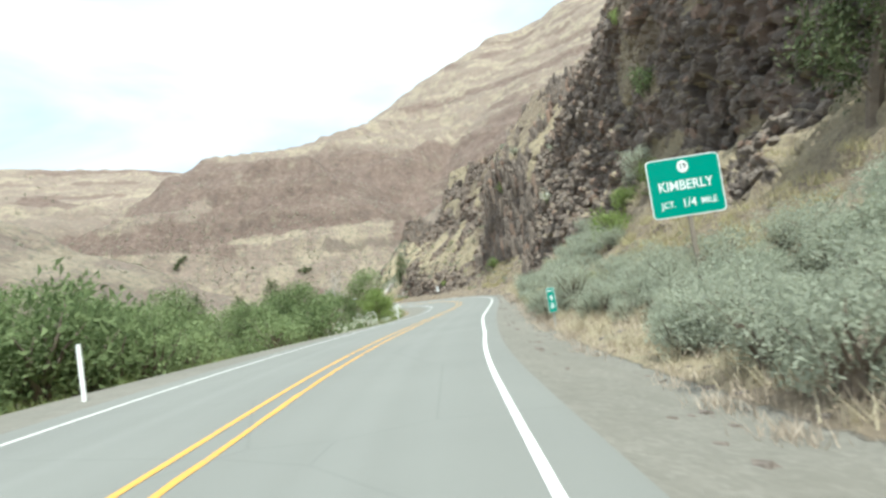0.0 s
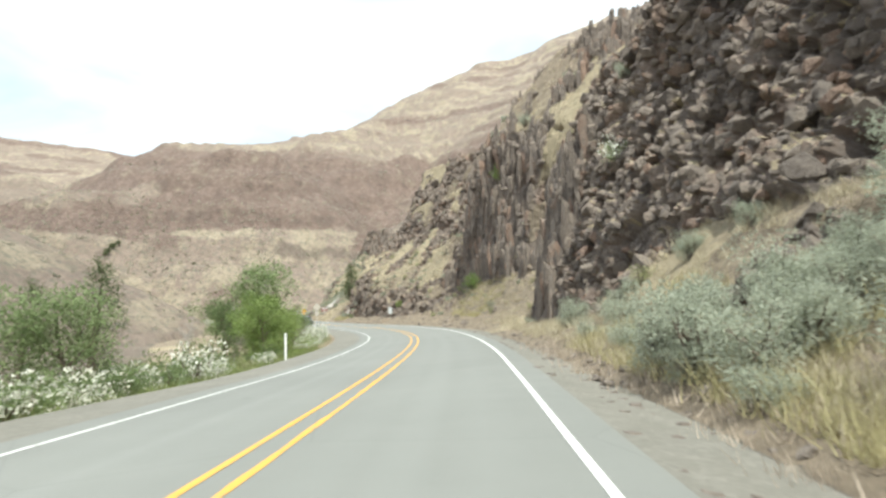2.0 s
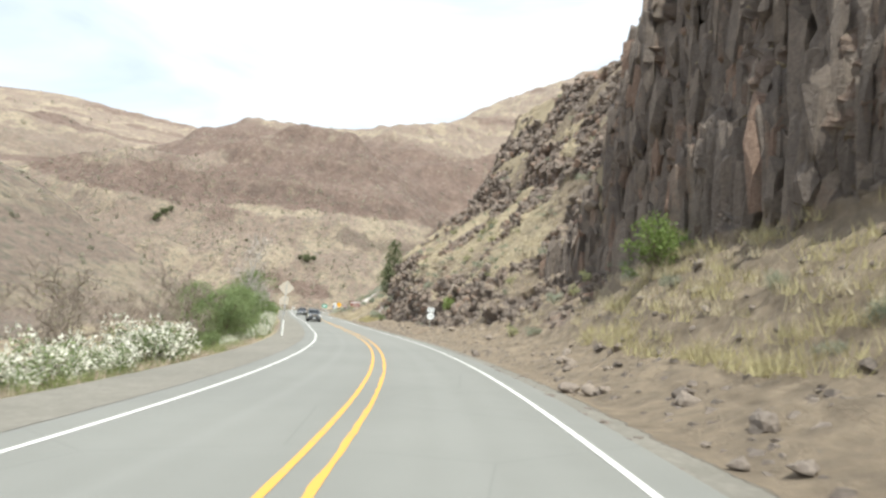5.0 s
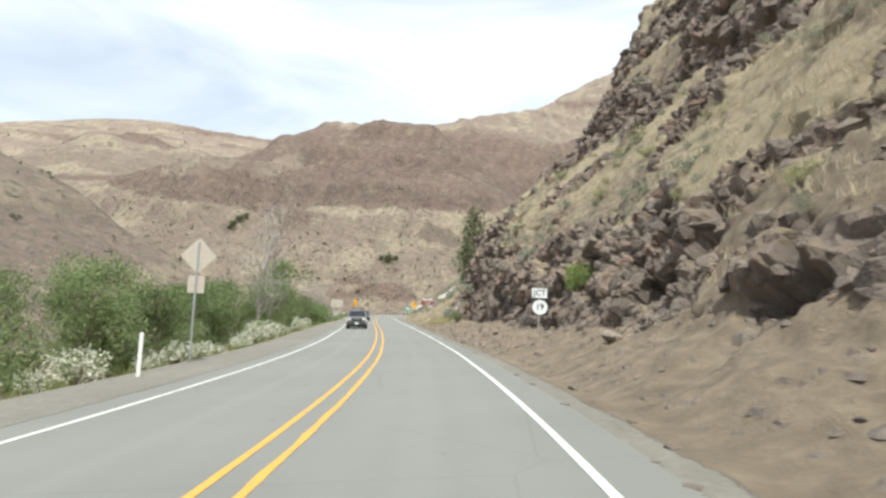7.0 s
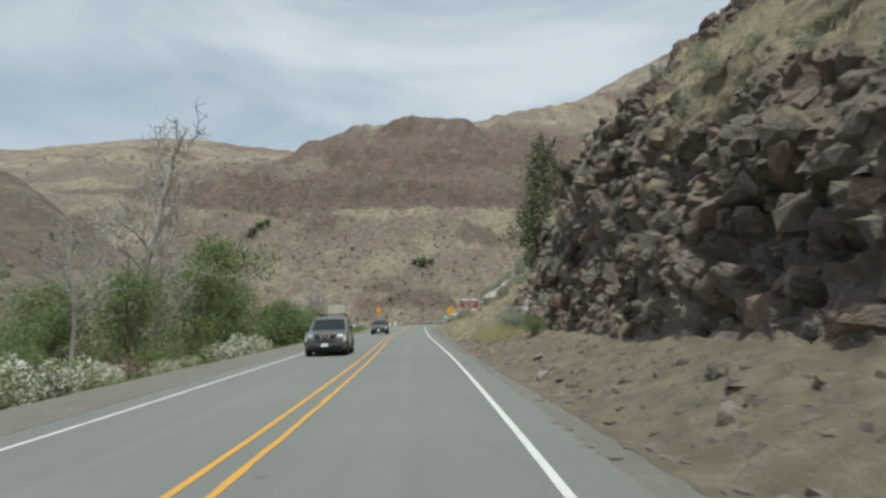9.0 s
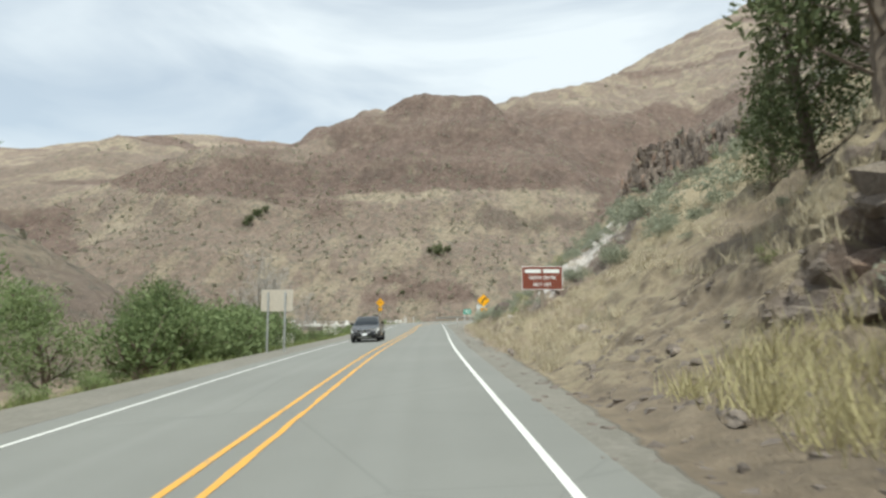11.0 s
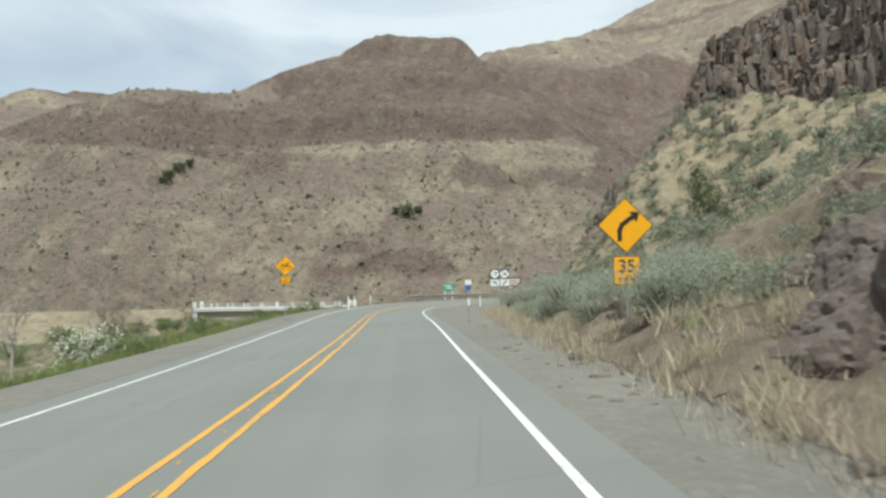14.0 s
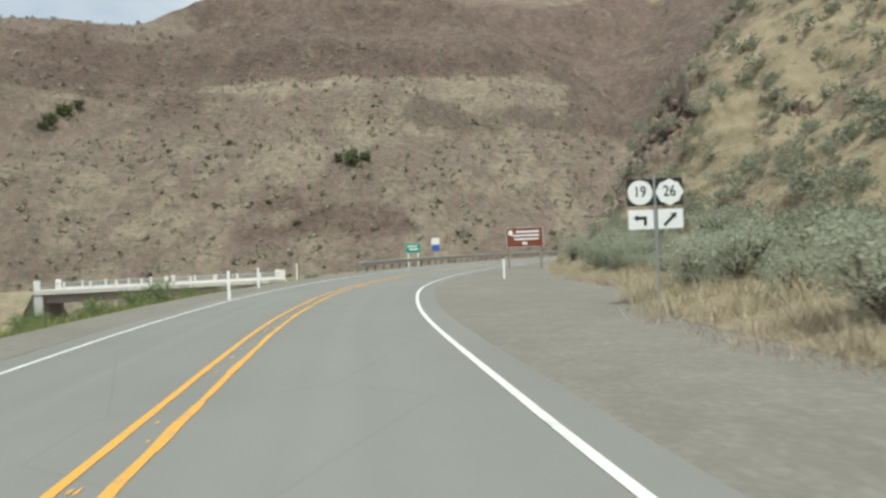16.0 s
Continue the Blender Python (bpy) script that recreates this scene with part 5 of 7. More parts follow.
    for s, d, size in ((92, -26, 1.4), (88, -30, 1.2), (80, -31, 1.3)):
        put(PINES[0], left_point(s, d), size)["group"] = "pines on the flat"
    for s, d, size in ((104, -14, 0.6), (108, -17, 0.65), (100, -20, 0.6), (187, -12.5, 1.75), (184, -10.5, 0.9), (176, -10.0, 0.8), (231, -9.8, 0.9), (234.5, -11, 1.0), (252, -15, 1.15), (236, -11, 0.9), (240, -13, 0.8), (246, -10.5, 0.7), (232, -15, 0.8), (262, -14, 0.55), (269, -13.5, 0.5)):
        put(BARES[rng.integers(2)], left_point(s, d), size)["group"] = "bare trees on the bank"
    put(DEADS[0], left_point(177, -8.2), 1.1)
    row(280, 322, 20, 20, 52, GREENS + OLIVE * 2 + THICKETS[:1], 0.7, 1.4, "shrubs on the flat")
    row(250, 284, 12, 18, 44, THICKETS[:1] + GREENS + OLIVE, 0.8, 1.3, "shrubs on the flat")
    for s, d, size in ((233, -8.9, 1.1), (258, -9.2, 1.35), (191, -8.0, 1.1), (194, -8.3, 1.15), (196.5, -8.2, 0.9), (165, -8.3, 1.1), (168.5, -8.4, 1.25), (172, -8.2, 1.0)):
        put(BLOOMS[rng.integers(3)], left_point(s, d), size)["group"] = "shrubs on the verge"
    for s, d, size in ((233.5, -10.4, 1.3), (237, -11.8, 1.4), (240, -12.0, 1.3), (243, -14.2, 1.5), (246, -15.5, 1.5), (263, -10.5, 0.7), (267, -11.5, 0.8), (271, -10.0, 0.6), (255, -12.0, 0.8), (247, -13, 0.9)):
        put(THICKETS[rng.integers(2)], left_point(s, d), size)["group"] = "bare thickets on the verge"


place_left_plants()


# junipers and single bushes on the cliffs
for s, d, size in ((20.5, 16.4, 1.6), (195.5, 10.8, 1.85), (199, 11.5, 1.1), (203, 12.5, 0.8)):
    put(JUNIPERS[rng.integers(2)], hill_point(s, d)[0], size)
near = np.argmin(np.hypot(HILL_P[..., 0] + 22.0, HILL_P[..., 1] - 280.0))
put(JUNIPERS[0], HILL_P.reshape(-1, 3)[near], 1.2, 0.3)
for s, d, size, kind in ((70, 11.0, 1.3, BLOOMS[0]), (107, 12.0, 1.4, LIGHTS[0]), (111, 9.6, 1.5, LIGHTS[0]), (109, 12.6, 1.0, SAGE[1]), (103, 14, 1.2, SAGE[2]), (184, 9.6, 0.8, LIGHTS[1]), (182, 8.6, 1.1, SAGE[0]), (184.6, 8.3, 0.9, BLOOMS[1]), (187.4, 7.6, 1.0, SAGE[2]), (189.5, 7.2, 0.8, SAGE[3]), (191, 7.8, 1.0, SAGE[1]), (181, 7.2, 0.6, GREENS[0]), (165, 8.6, 0.8, SAGE[1]), (160.5, 8.9, 0.9, SAGE[0]), (147.5, 8.2, 0.9, LIGHTS[1])):
    put(kind, hill_point(s, d)[0], size)


# loose grass: blades along the foot of the slope, on the verge and on the hillside
def grass_object(name, label, spots, mat, blades, height, spread):
    n = len(spots) * blades
    base = np.repeat(np.asarray(spots, float), blades, 0)
    base[:, :2] += rng.normal(0, spread, (n, 2))
    h = height * rng.uniform(0.5, 1.3, (n, 1))
    lean = rng.normal(0, 0.45, (n, 2)) * h
    an = rng.uniform(0, math.pi, n)
    side = np.stack([np.cos(an), np.sin(an), np.zeros(n)], 1) * 0.011 * (0.6 + h)
    tip = base + np.concatenate([lean, h], 1)
    ob = new(name, quads_mesh(name, np.stack([base - side, base + side, tip], 1), mat, 3))
    return tagged(ob, label, "grass", kind="stuff")


def hill_spots(s0, s1, n, d0, d1, keep=0.6):
    out = []
    for _ in range(n):
        s = rng.uniform(s0, s1)
        foot = float(right_profile(np.array([s]))[0, 1, 0])
        p, rock = hill_point(s, foot + d0 + (d1 - d0) * rng.random() ** 1.5)
        if rock < keep:
            out.append(p - [0, 0, 0.04])
    return out


def left_spots(s0, s1, n, d0, d1):
    return [left_point(rng.uniform(s0, s1), -(d0 + (d1 - d0) * rng.random() ** 1.4)) for _ in range(n)]


grass_object("dry_grass", "golden dry bunchgrass on the slope", hill_spots(40, 90, 800, 0.9, 20) + hill_spots(90, 200, 1300, 3.4, 20) + hill_spots(200, 330, 2000, 0.1, 22) + hill_spots(2, 70, 500, 0.6, 8), M_STRAW, 34, 0.42, 0.17)
grass_object("bunchgrass", "tall straw-coloured bunchgrass at the edge of the gravel", hill_spots(266, 282, 22, 0.6, 3.0, 2) + hill_spots(282, 300, 22, 0.4, 2.0, 2), M_STRAW, 90, 0.42, 0.22)
grass_object("tall_grass", "tall yellow-green grass on the bank under the cliff", hill_spots(40, 57, 230, 0.6, 4.0) + hill_spots(97, 113, 170, 2.2, 6.5, 0.8) + hill_spots(18, 36, 300, 3.5, 9.5) + hill_spots(184, 194, 130, 0.9, 3.0, 2), M_TALL, 40, 0.42, 0.22)
grass_object("cheatgrass", "pinkish dry cheatgrass at the foot of the slope", hill_spots(2, 60, 260, -0.3, 2.2) + hill_spots(146.5, 150, 26, 0.6, 1.8) + hill_spots(205, 300, 620, -0.1, 5.0) + left_spots(84, 135, 120, 7.0, 8.6), M_PINK, 40, 0.27, 0.22)
grass_object("green_grass", "green grass along the river verge", left_spots(0, 330, 1500, 7.2, 16) + left_spots(56, 130, 1500, 7.5, 30) + left_spots(222, 300, 1100, 7.3, 13) + left_spots(270, 325, 700, 16, 50) + hill_spots(215, 330, 160, 1, 16), M_GRASS, 34, 0.36, 0.2)


# stones
def stone_mesh(seed):
    bm = bmesh.new()
    bmesh.ops.create_icosphere(bm, subdivisions=2, radius=0.5)
    for v in bm.verts:
        q = v.co * 1.7 + Vector((seed * 9.1, 0, 0))
        v.co *= 0.75 + 0.55 * noise.cell(q) * 0.6 + 0.35 * noise.noise(q)
        v.co.z *= 0.7
    me = bpy.data.meshes.new("rock")
    bm.to_mesh(me)
    bm.free()
    me.materials.append(M_STONE)
    return me


STONES = [stone_mesh(i) for i in range(6)]


def place_stones():
    for s0, s1, n, d0, d1, lo, hi in ((46, 60, 34, -0.5, 1.4, 0.15, 0.5), (40, 90, 50, -0.4, 2.0, 0.12, 0.45), (93, 116, 60, 0.3, 5.5, 0.12, 0.65), (90, 145, 46, -0.3, 4.5, 0.15, 0.7), (145, 200, 50, -0.3, 2.0, 0.15, 0.6), (200, 262, 26, -0.3, 2.0, 0.15, 0.6)):
        for _ in range(n):
            s = rng.uniform(s0, s1)
            foot = float(right_profile(np.array([s]))[0, 1, 0])
            p, _r = hill_point(s, foot + d0 + (d1 - d0) * rng.random())
            ob = new("rock", STONES[rng.integers(6)])
            size = lo + (hi - lo) * rng.random() ** 2.2
            ob.matrix_basis = pose(p[0], p[1], p[2] + size * 0.12, rng.uniform(-25, 25), rng.uniform(-25, 25), rng.uniform(0, 360)) @ Matrix.Diagonal((size, size * rng.uniform(0.7, 1.2), size, 1))
            tagged(ob, "rough broken basalt rock fallen at the foot of the slope", "rock", "fallen rocks")


place_stones()

# an outcrop of big boulders beside the road
def boulder_mesh(seed):
    """A rough split boulder: flat broken faces, cracks and a worn skin."""
    r = np.random.default_rng(seed)
    planes = unit_rows(r.normal(0, 1, (13, 3)))
    reach = r.uniform(0.34, 0.5, 13)
    bm = bmesh.new()
    bmesh.ops.create_icosphere(bm, subdivisions=5, radius=1.0)
    for v in bm.verts:
        d = np.array(v.co)
        dot = planes @ d
        far = float(np.min(np.where(dot > 0.08, reach / np.maximum(dot, 0.08), 0.62)))
        q = v.co * far * 4.0 + Vector((seed * 7.3, 1.9, 0))
        crack = max(0.0, 1 - abs(noise.noise(q * Vector((1.0, 1.0, 0.45)))) * 14)
        step = noise.cell(q * Vector((1.3, 1.3, 0.7))) * 0.035
        v.co *= min(far, 0.62) * (1 + step) - 0.05 * crack + 0.03 * noise.noise(q * 2.2) + 0.015 * noise.noise(q * 6.0)
    me = bpy.data.meshes.new("boulder")
    bm.to_mesh(me)
    bm.free()
    me.materials.append(M_BOULDER)
    return me


M_BOULDER = plain("weathered_basalt", (0.125, 0.098, 0.084), 0.9, vary=0.4, scale=3.0, bump=1.0)
for k, (x, y, z, size, tall) in enumerate(((-27.25, 238.3, 1.1, 1.7, 1.15), (-26.4, 239.2, 2.0, 2.0, 1.0), (-26.1, 237.7, 1.85, 2.0, 1.1), (-26.8, 240.4, 1.75, 1.6, 1.0))):
    ob = new("boulder", boulder_mesh(60 + k))
    ob.matrix_basis = pose(x, y, z, rng.uniform(-20, 20), rng.uniform(-20, 20), rng.uniform(0, 360)) @ Matrix.Diagonal((size, size * 0.85, size * tall, 1))
    tagged(ob, "large dark brown basalt boulder jutting from the slope", "boulder", "boulders on the slope")

# pale rock that has rolled down from the chalky outcrop, and one dark boulder among it
M_CHALK = plain("chalky_rock", (0.50, 0.455, 0.40), 0.92, vary=0.25, scale=5.0, bump=0.8)
PALE = []
for me in STONES[:3]:
    me = me.copy()
    me.materials.clear()
    me.materials.append(M_CHALK)
    PALE.append(me)
for k in range(46):
    s, off = 210 + 30 * rng.random(), rng.uniform(-0.5, 0.9)
    size = 0.07 + 0.20 * rng.random() ** 2.5
    p = hill_point(s, float(right_profile(np.array([s]))[0, 1, 0]) + off)[0]
    ob = new("pale_rock", PALE[rng.integers(3)])
    ob.matrix_basis = pose(p[0], p[1], p[2] + size * 0.1, rng.uniform(-25, 25), rng.uniform(-25, 25), rng.uniform(0, 360)) @ Matrix.Diagonal((size, size * rng.uniform(0.7, 1.2), size, 1))
    tagged(ob, "pale chalky rock fallen at the edge of the shoulder", "rock", "fallen pale rocks")
for s, d, size, pale in ((220.2, 6.1, 0.7, False), (220.9, 6.6, 0.5, True), (219.3, 6.8, 0.45, True), (222.4, 6.4, 0.4, True), (217.6, 6.5, 0.5, False)):
    p = hill_point(s, d)[0]
    ob = new("boulder", PALE[rng.integers(3)] if pale else STONES[rng.integers(6)])
    ob.matrix_basis = pose(p[0], p[1], p[2] + size * 0.15, rng.uniform(-30, 30), rng.uniform(-30, 30), rng.uniform(0, 360)) @ Matrix.Diagonal((size, size * 0.85, size, 1))
    tagged(ob, "pale chalky boulder at the foot of the slope" if pale else "dark basalt boulder at the foot of the slope", "boulder", "boulders on the slope")


def scatter_stones(name, label, spots, lo, hi):
    """Small loose stones, too many to count, in one mesh."""
    base = np.array([(1, 1, -0.4), (-1, 0.8, -0.4), (-0.8, -1, -0.4), (0.9, -0.9, -0.4), (0.5, 0.6, 0.6), (-0.6, 0.4, 0.7), (-0.4, -0.6, 0.5), (0.5, -0.4, 0.65)]) * 0.5
    fc = np.array([(4, 5, 6, 7), (0, 1, 5, 4), (1, 2, 6, 5), (2, 3, 7, 6), (3, 0, 4, 7)])
    n = len(spots)
    size = lo + (hi - lo) * rng.random(n) ** 3
    an = rng.uniform(0, 6.28, n)
    V = base[None] * (1 + rng.normal(0, 0.18, (n, 8, 3)))
    c, s = np.cos(an)[:, None], np.sin(an)[:, None]
    V = np.stack([V[..., 0] * c - V[..., 1] * s, V[..., 0] * s + V[..., 1] * c, V[..., 2] * 0.7], -1) * size[:, None, None] + np.asarray(spots)[:, None]
    me = bpy.data.meshes.new(name)
    me.from_pydata([tuple(v) for v in V.reshape(-1, 3)], [], [tuple(int(k) for k in f + 8 * i) for i in range(n) for f in fc])
    me.materials.append(M_STONE)
    tagged(new(name, me), label, "stones", kind="stuff")


scatter_stones("loose_stones", "small loose basalt stones along the gravel shoulder", hill_spots(0, 140, 2400, -1.4, 2.2, 2) + hill_spots(86, 190, 2600, 0.2, 6.5, 2) + hill_spots(140, 262, 2000, -1.2, 2.2, 2) + hill_spots(46, 84, 900, -0.6, 2.6, 2) + hill_spots(96, 262, 700, -0.4, 2.6, 2) + hill_spots(148, 200, 2600, -0.3, 3.6, 2), 0.04, 0.30)
scatter_stones("gravel_stones", "small grey stones lying on the gravel pull-out", hill_spots(200, 330, 2600, -2.4, 1.2, 2) + hill_spots(0, 100, 1500, -1.5, 1.0, 2), 0.02, 0.09)


def ground_at(x, y):
    i, j = np.searchsorted(GROUND_P[:, 0, 0], x) - 1, np.searchsorted(GROUND_P[0, :, 1], y) - 1
    u = (x - GROUND_P[i, 0, 0]) / (GROUND_P[i + 1, 0, 0] - GROUND_P[i, 0, 0])
    w = (y - GROUND_P[0, j, 1]) / (GROUND_P[0, j + 1, 1] - GROUND_P[0, j, 1])
    z = GROUND_P[i:i + 2, j:j + 2, 2]
    return (x, y, float((z[0, 0] * (1 - u) + z[1, 0] * u) * (1 - w) + (z[0, 1] * (1 - u) + z[1, 1] * u) * w))


# brush on the far hills and the flat, in one object
def far_brush():
    gx, gy = GROUND_P[:, 0, 0], GROUND_P[0, :, 1]
    cs, rs = [], []
    for x0, x1, y0, y1, n, lo, hi in ((-260, 30, 345, 470, 6500, 0.25, 1.0), (-260, 30, 470, 560, 1800, 0.25, 0.8), (-330, 140, 560, 900, 900, 0.5, 1.5), (-200, -60, 205, 345, 900, 0.3, 0.9), (-900, -300, 400, 1400, 600, 1.0, 2.6)):
        for _ in range(n):
            x, y = rng.uniform(x0, x1), rng.uniform(y0, y1)
            i, j = np.searchsorted(gx, x), np.searchsorted(gy, y)
            p = ground_at(x, y)
            if abs(GROUND_P[i, j, 2] - GROUND_P[i - 1, j - 1, 2]) > 25 or p[2] < -3.9:
                continue
            r = lo + (hi - lo) * rng.random() ** 3.0
            cs.append((p[0], p[1], p[2] + 0.35 * r))
            rs.append(r)
    V = []
    cs, rs = np.array(cs), np.array(rs)
    for k in range(8):
        d = unit(rng.normal(0, 1, (len(cs), 3)))
        V.append(np.stack([cs + d * rs[:, None] * 0.6 + rng.normal(0, 0.42, (len(cs), 3)) * rs[:, None] for _ in range(4)], 1))
    tagged(new("far_brush", quads_mesh("far_brush", np.concatenate(V), M_FARBRUSH)), "scattered grey-green brush on the far hillsides", "brush", kind="stuff")


THICKET = shrub("thicket", "dark green thicket on the far hillside", "shrub", 2.2, 1.7, 0, M_JUNIPER, 900, 0.2, 0.12, 11)
M_FARBRUSH = leafy("far_brush_leaves", (0.23, 0.225, 0.155), (0.36, 0.345, 0.245), 0.85, 0.4)
far_brush()
# dark thickets on the far hill
for x, y, size in ((-84.0, 415.3, 2.6), (-87.9, 415.5, 1.5), (-81.7, 418.5, 1.6), (-162.9, 412.4, 2.0), (-161.7, 415.9, 2.2), (-160.4, 419.1, 1.8), (-163.9, 410.4, 1.4), (-118.6, 420.7, 1.0), (-92.1, 397.5, 0.9), (-100.6, 402.3, 0.8)):
    put(THICKET, ground_at(x, y), size, 0.4)["group"] = "thickets on the far hill"
discard([THICKET] + THICKETS + SAGE + OLIVE + GREENS + LIGHTS + BLOOMS + DEADS + TREES + LIGHT_TREES + BARES + JUNIPERS + PINES)

# ---- signs ----
def outline_prism(points, depth, y0=0.0):
    """A flat plate in the x-z plane, from y0 back by depth."""
    bm = bmesh.new()
    front = [bm.verts.new((x, y0, z)) for x, z in points]
    back = [bm.verts.new((x, y0 + depth, z)) for x, z in points]
    n = len(points)
    bm.faces.new(front)
    bm.faces.new(back[::-1])
    for i in range(n):
        bm.faces.new((front[i], back[i], back[(i + 1) % n], front[(i + 1) % n]))
    bmesh.ops.recalc_face_normals(bm, faces=bm.faces)
    return bm


def rounded(w, h, r, cx=0.0, cz=0.0, diamond=False, seg=5):
    """Corners of a rounded rectangle, or of one that stands on a corner."""
    pts = []
    for sx, sz, a0 in ((1, 1, 0), (-1, 1, 90), (-1, -1, 180), (1, -1, 270)):
        for k in range(seg + 1):
            a = radians(a0 + 90 * k / seg)
            pts.append((sx * (w / 2 - r) + r * math.cos(a), sz * (h / 2 - r) + r * math.sin(a)))
    if diamond:
        c = math.sqrt(0.5)
        pts = [(c * (x - z), c * (x + z)) for x, z in pts]
    return [(x + cx, z + cz) for x, z in pts]


def box(x0, x1, y0, y1, z0, z1, bevel=0.0):
    x0, x1 = min(x0, x1), max(x0, x1)
    bm = bmesh.new()
    bmesh.ops.create_cube(bm, size=1)
    for v in bm.verts:
        v.co = Vector(((x0 + x1) / 2 + v.co.x * (x1 - x0), (y0 + y1) / 2 + v.co.y * (y1 - y0), (z0 + z1) / 2 + v.co.z * (z1 - z0)))
    if bevel:
        bmesh.ops.bevel(bm, geom=bm.edges[:], offset=bevel, segments=2, affect="EDGES")
    return bm


def channel_post(height, w=0.06, depth=0.035):
    """A steel U-section post."""
    t = 0.006
    pts = [(-w / 2, -depth), (-w / 2 + t, -depth), (-w / 2 + t, -t), (w / 2 - t, -t), (w / 2 - t, -depth), (w / 2, -depth), (w / 2, 0), (-w / 2, 0)]
    bm = bmesh.new()
    lo = [bm.verts.new((x, y + depth, -0.4)) for x, y in pts]
    hi = [bm.verts.new((x, y + depth, height)) for x, y in pts]
    for i in range(8):
        bm.faces.new((lo[i], lo[(i + 1) % 8], hi[(i + 1) % 8], hi[i]))
    bm.faces.new(hi)
    bmesh.ops.recalc_face_normals(bm, faces=bm.faces)
    return bm


def lettering(text, size, x, z, mat, parent, y=-0.012, name="lettering", squeeze=1.0):
    """Raised letters in the built-in font, centred on x, z."""
    cu = bpy.data.curves.new(name, "FONT")
    cu.body, cu.size, cu.align_x, cu.align_y, cu.extrude, cu.offset = text, size, "CENTER", "CENTER", 0.001, size * 0.012
    tmp = bpy.data.objects.new(name, cu)
    me = bpy.data.meshes.new_from_object(tmp)
    bpy.data.objects.remove(tmp)
    me.materials.append(mat)
    ob = new(name, me)
    ob.parent = parent
    ob.matrix_basis = pose(x, y, z, 90, 0, 0) @ Matrix.Diagonal((squeeze, 1, 1, 1))
    return ob


def bars(parent, mat, rows, y=-0.011):
    """Plain bars for writing that cannot be made out: x, z, width, height."""
    for x, z, w, h in rows:
        part("bar", box(x - w / 2, x + w / 2, y, y + 0.003, z - h / 2, z + h / 2), mat, parent)


def panel(name, w, h, z, mat, root, border=None, inset=0.02, r=0.05, diamond=False, x=0.0, line=0.02, y=0.0, back=M_BACK):
    """A sign plate with bare metal behind, and a border in its own colour round the face."""
    plate = part(name, outline_prism(rounded(w, h, r, x, z, diamond), 0.006, y), back, root)
    if border:
        part("border", outline_prism(rounded(w - 0.004, h - 0.004, r, x, z, diamond), 0.003, y - 0.0035), border, plate)
        part("face", outline_prism(rounded(w - 2 * inset - line, h - 2 * inset - line, max(r - inset, 0.01), x, z, diamond), 0.003, y - 0.0062), mat, plate)
    else:
        part("face", outline_prism(rounded(w - 0.004, h - 0.004, r, x, z, diamond), 0.003, y - 0.0035), mat, plate)
    return plate


def arrow_strip(points, width, y, name, mat, parent, head=0.0):
    """A flat stroke along points (x, z), with an arrow head at its end."""
    for (x0, z0), (x1, z1) in zip(points, points[1:]):
        dx, dz = x1 - x0, z1 - z0
        L = math.hypot(dx, dz)
        nx, nz = -dz / L * width / 2, dx / L * width / 2
        ex, ez = dx / L * width * 0.35, dz / L * width * 0.35
        part(name, outline_prism([(x0 - ex + nx, z0 - ez + nz), (x1 + ex + nx, z1 + ez + nz), (x1 + ex - nx, z1 + ez - nz), (x0 - ex - nx, z0 - ez - nz)], 0.002, y), mat, parent)
        y -= 0.0012
    if head:
        (x0, z0), (x1, z1) = points[-2:]
        L = math.hypot(x1 - x0, z1 - z0)
        ux, uz = (x1 - x0) / L, (z1 - z0) / L
        part(name + "_head", outline_prism([(x1 + ux * head, z1 + uz * head), (x1 - uz * head * 0.75, z1 + ux * head * 0.75), (x1 + uz * head * 0.75, z1 - ux * head * 0.75)], 0.002, y), mat, parent)


def sign_root(name, x, y, z, turn, label):
    root = new(name)
    root.matrix_basis = pose(x, y, z, 0, 0, turn)
    return tagged(root, label, "road sign")


def shield(root, text, x, z, size, kind):
    """A black square plate with a white route shield and number."""
    plate = panel("plate", size, size, z, M_BLACK, root, r=0.03, x=x)
    pts = []
    for k in range(48):
        a = 2 * math.pi * k / 48
        if kind == "round":
            pts.append((x + 0.46 * size * math.cos(a), z + 0.46 * size * math.sin(a) * (0.96 if math.sin(a) > 0 else 1.0)))
        else:
            r = 0.43 * size * (1 + 0.10 * math.cos(4 * a + math.pi) ** 2 + 0.05 * math.cos(2 * a) ** 2)
            pts.append((x + 1.04 * r * math.cos(a), z + r * math.sin(a) * (0.93 if math.sin(a) > 0 else 1.03)))
    part("shield", outline_prism(pts, 0.003, -0.0075), M_WHITE, plate, "white route shield")
    lettering(text, size * 0.56, x, z, M_BLACK, plate, -0.0095, "number", 0.85)
    return plate


# town sign on one post
r = sign_root("road_sign", 6.77, 17.1, -1.05, -3, "green town sign on a grey post above the brush")
part("post", box(-0.06, 0.06, 0.02, 0.11, -0.4, 4.6, 0.01), M_WOOD, r, "weathered grey post")
pl = panel("panel", 1.93, 1.58, 4.33, M_GREEN, r, M_WHITE, 0.02, 0.12, y=0.0)
part("shield", outline_prism([(0.15 * math.cos(a), 4.86 + 0.165 * math.sin(a)) for a in np.linspace(0, 6.283, 32, endpoint=False)], 0.003, -0.0095), M_WHITE, pl, "white oval route shield")
lettering("19", 0.2, 0, 4.86, M_BLACK, pl, -0.0125, "number")
lettering("KIMBERLY", 0.36, 0, 4.36, M_WHITE, pl, -0.0095, "lettering", 0.9)
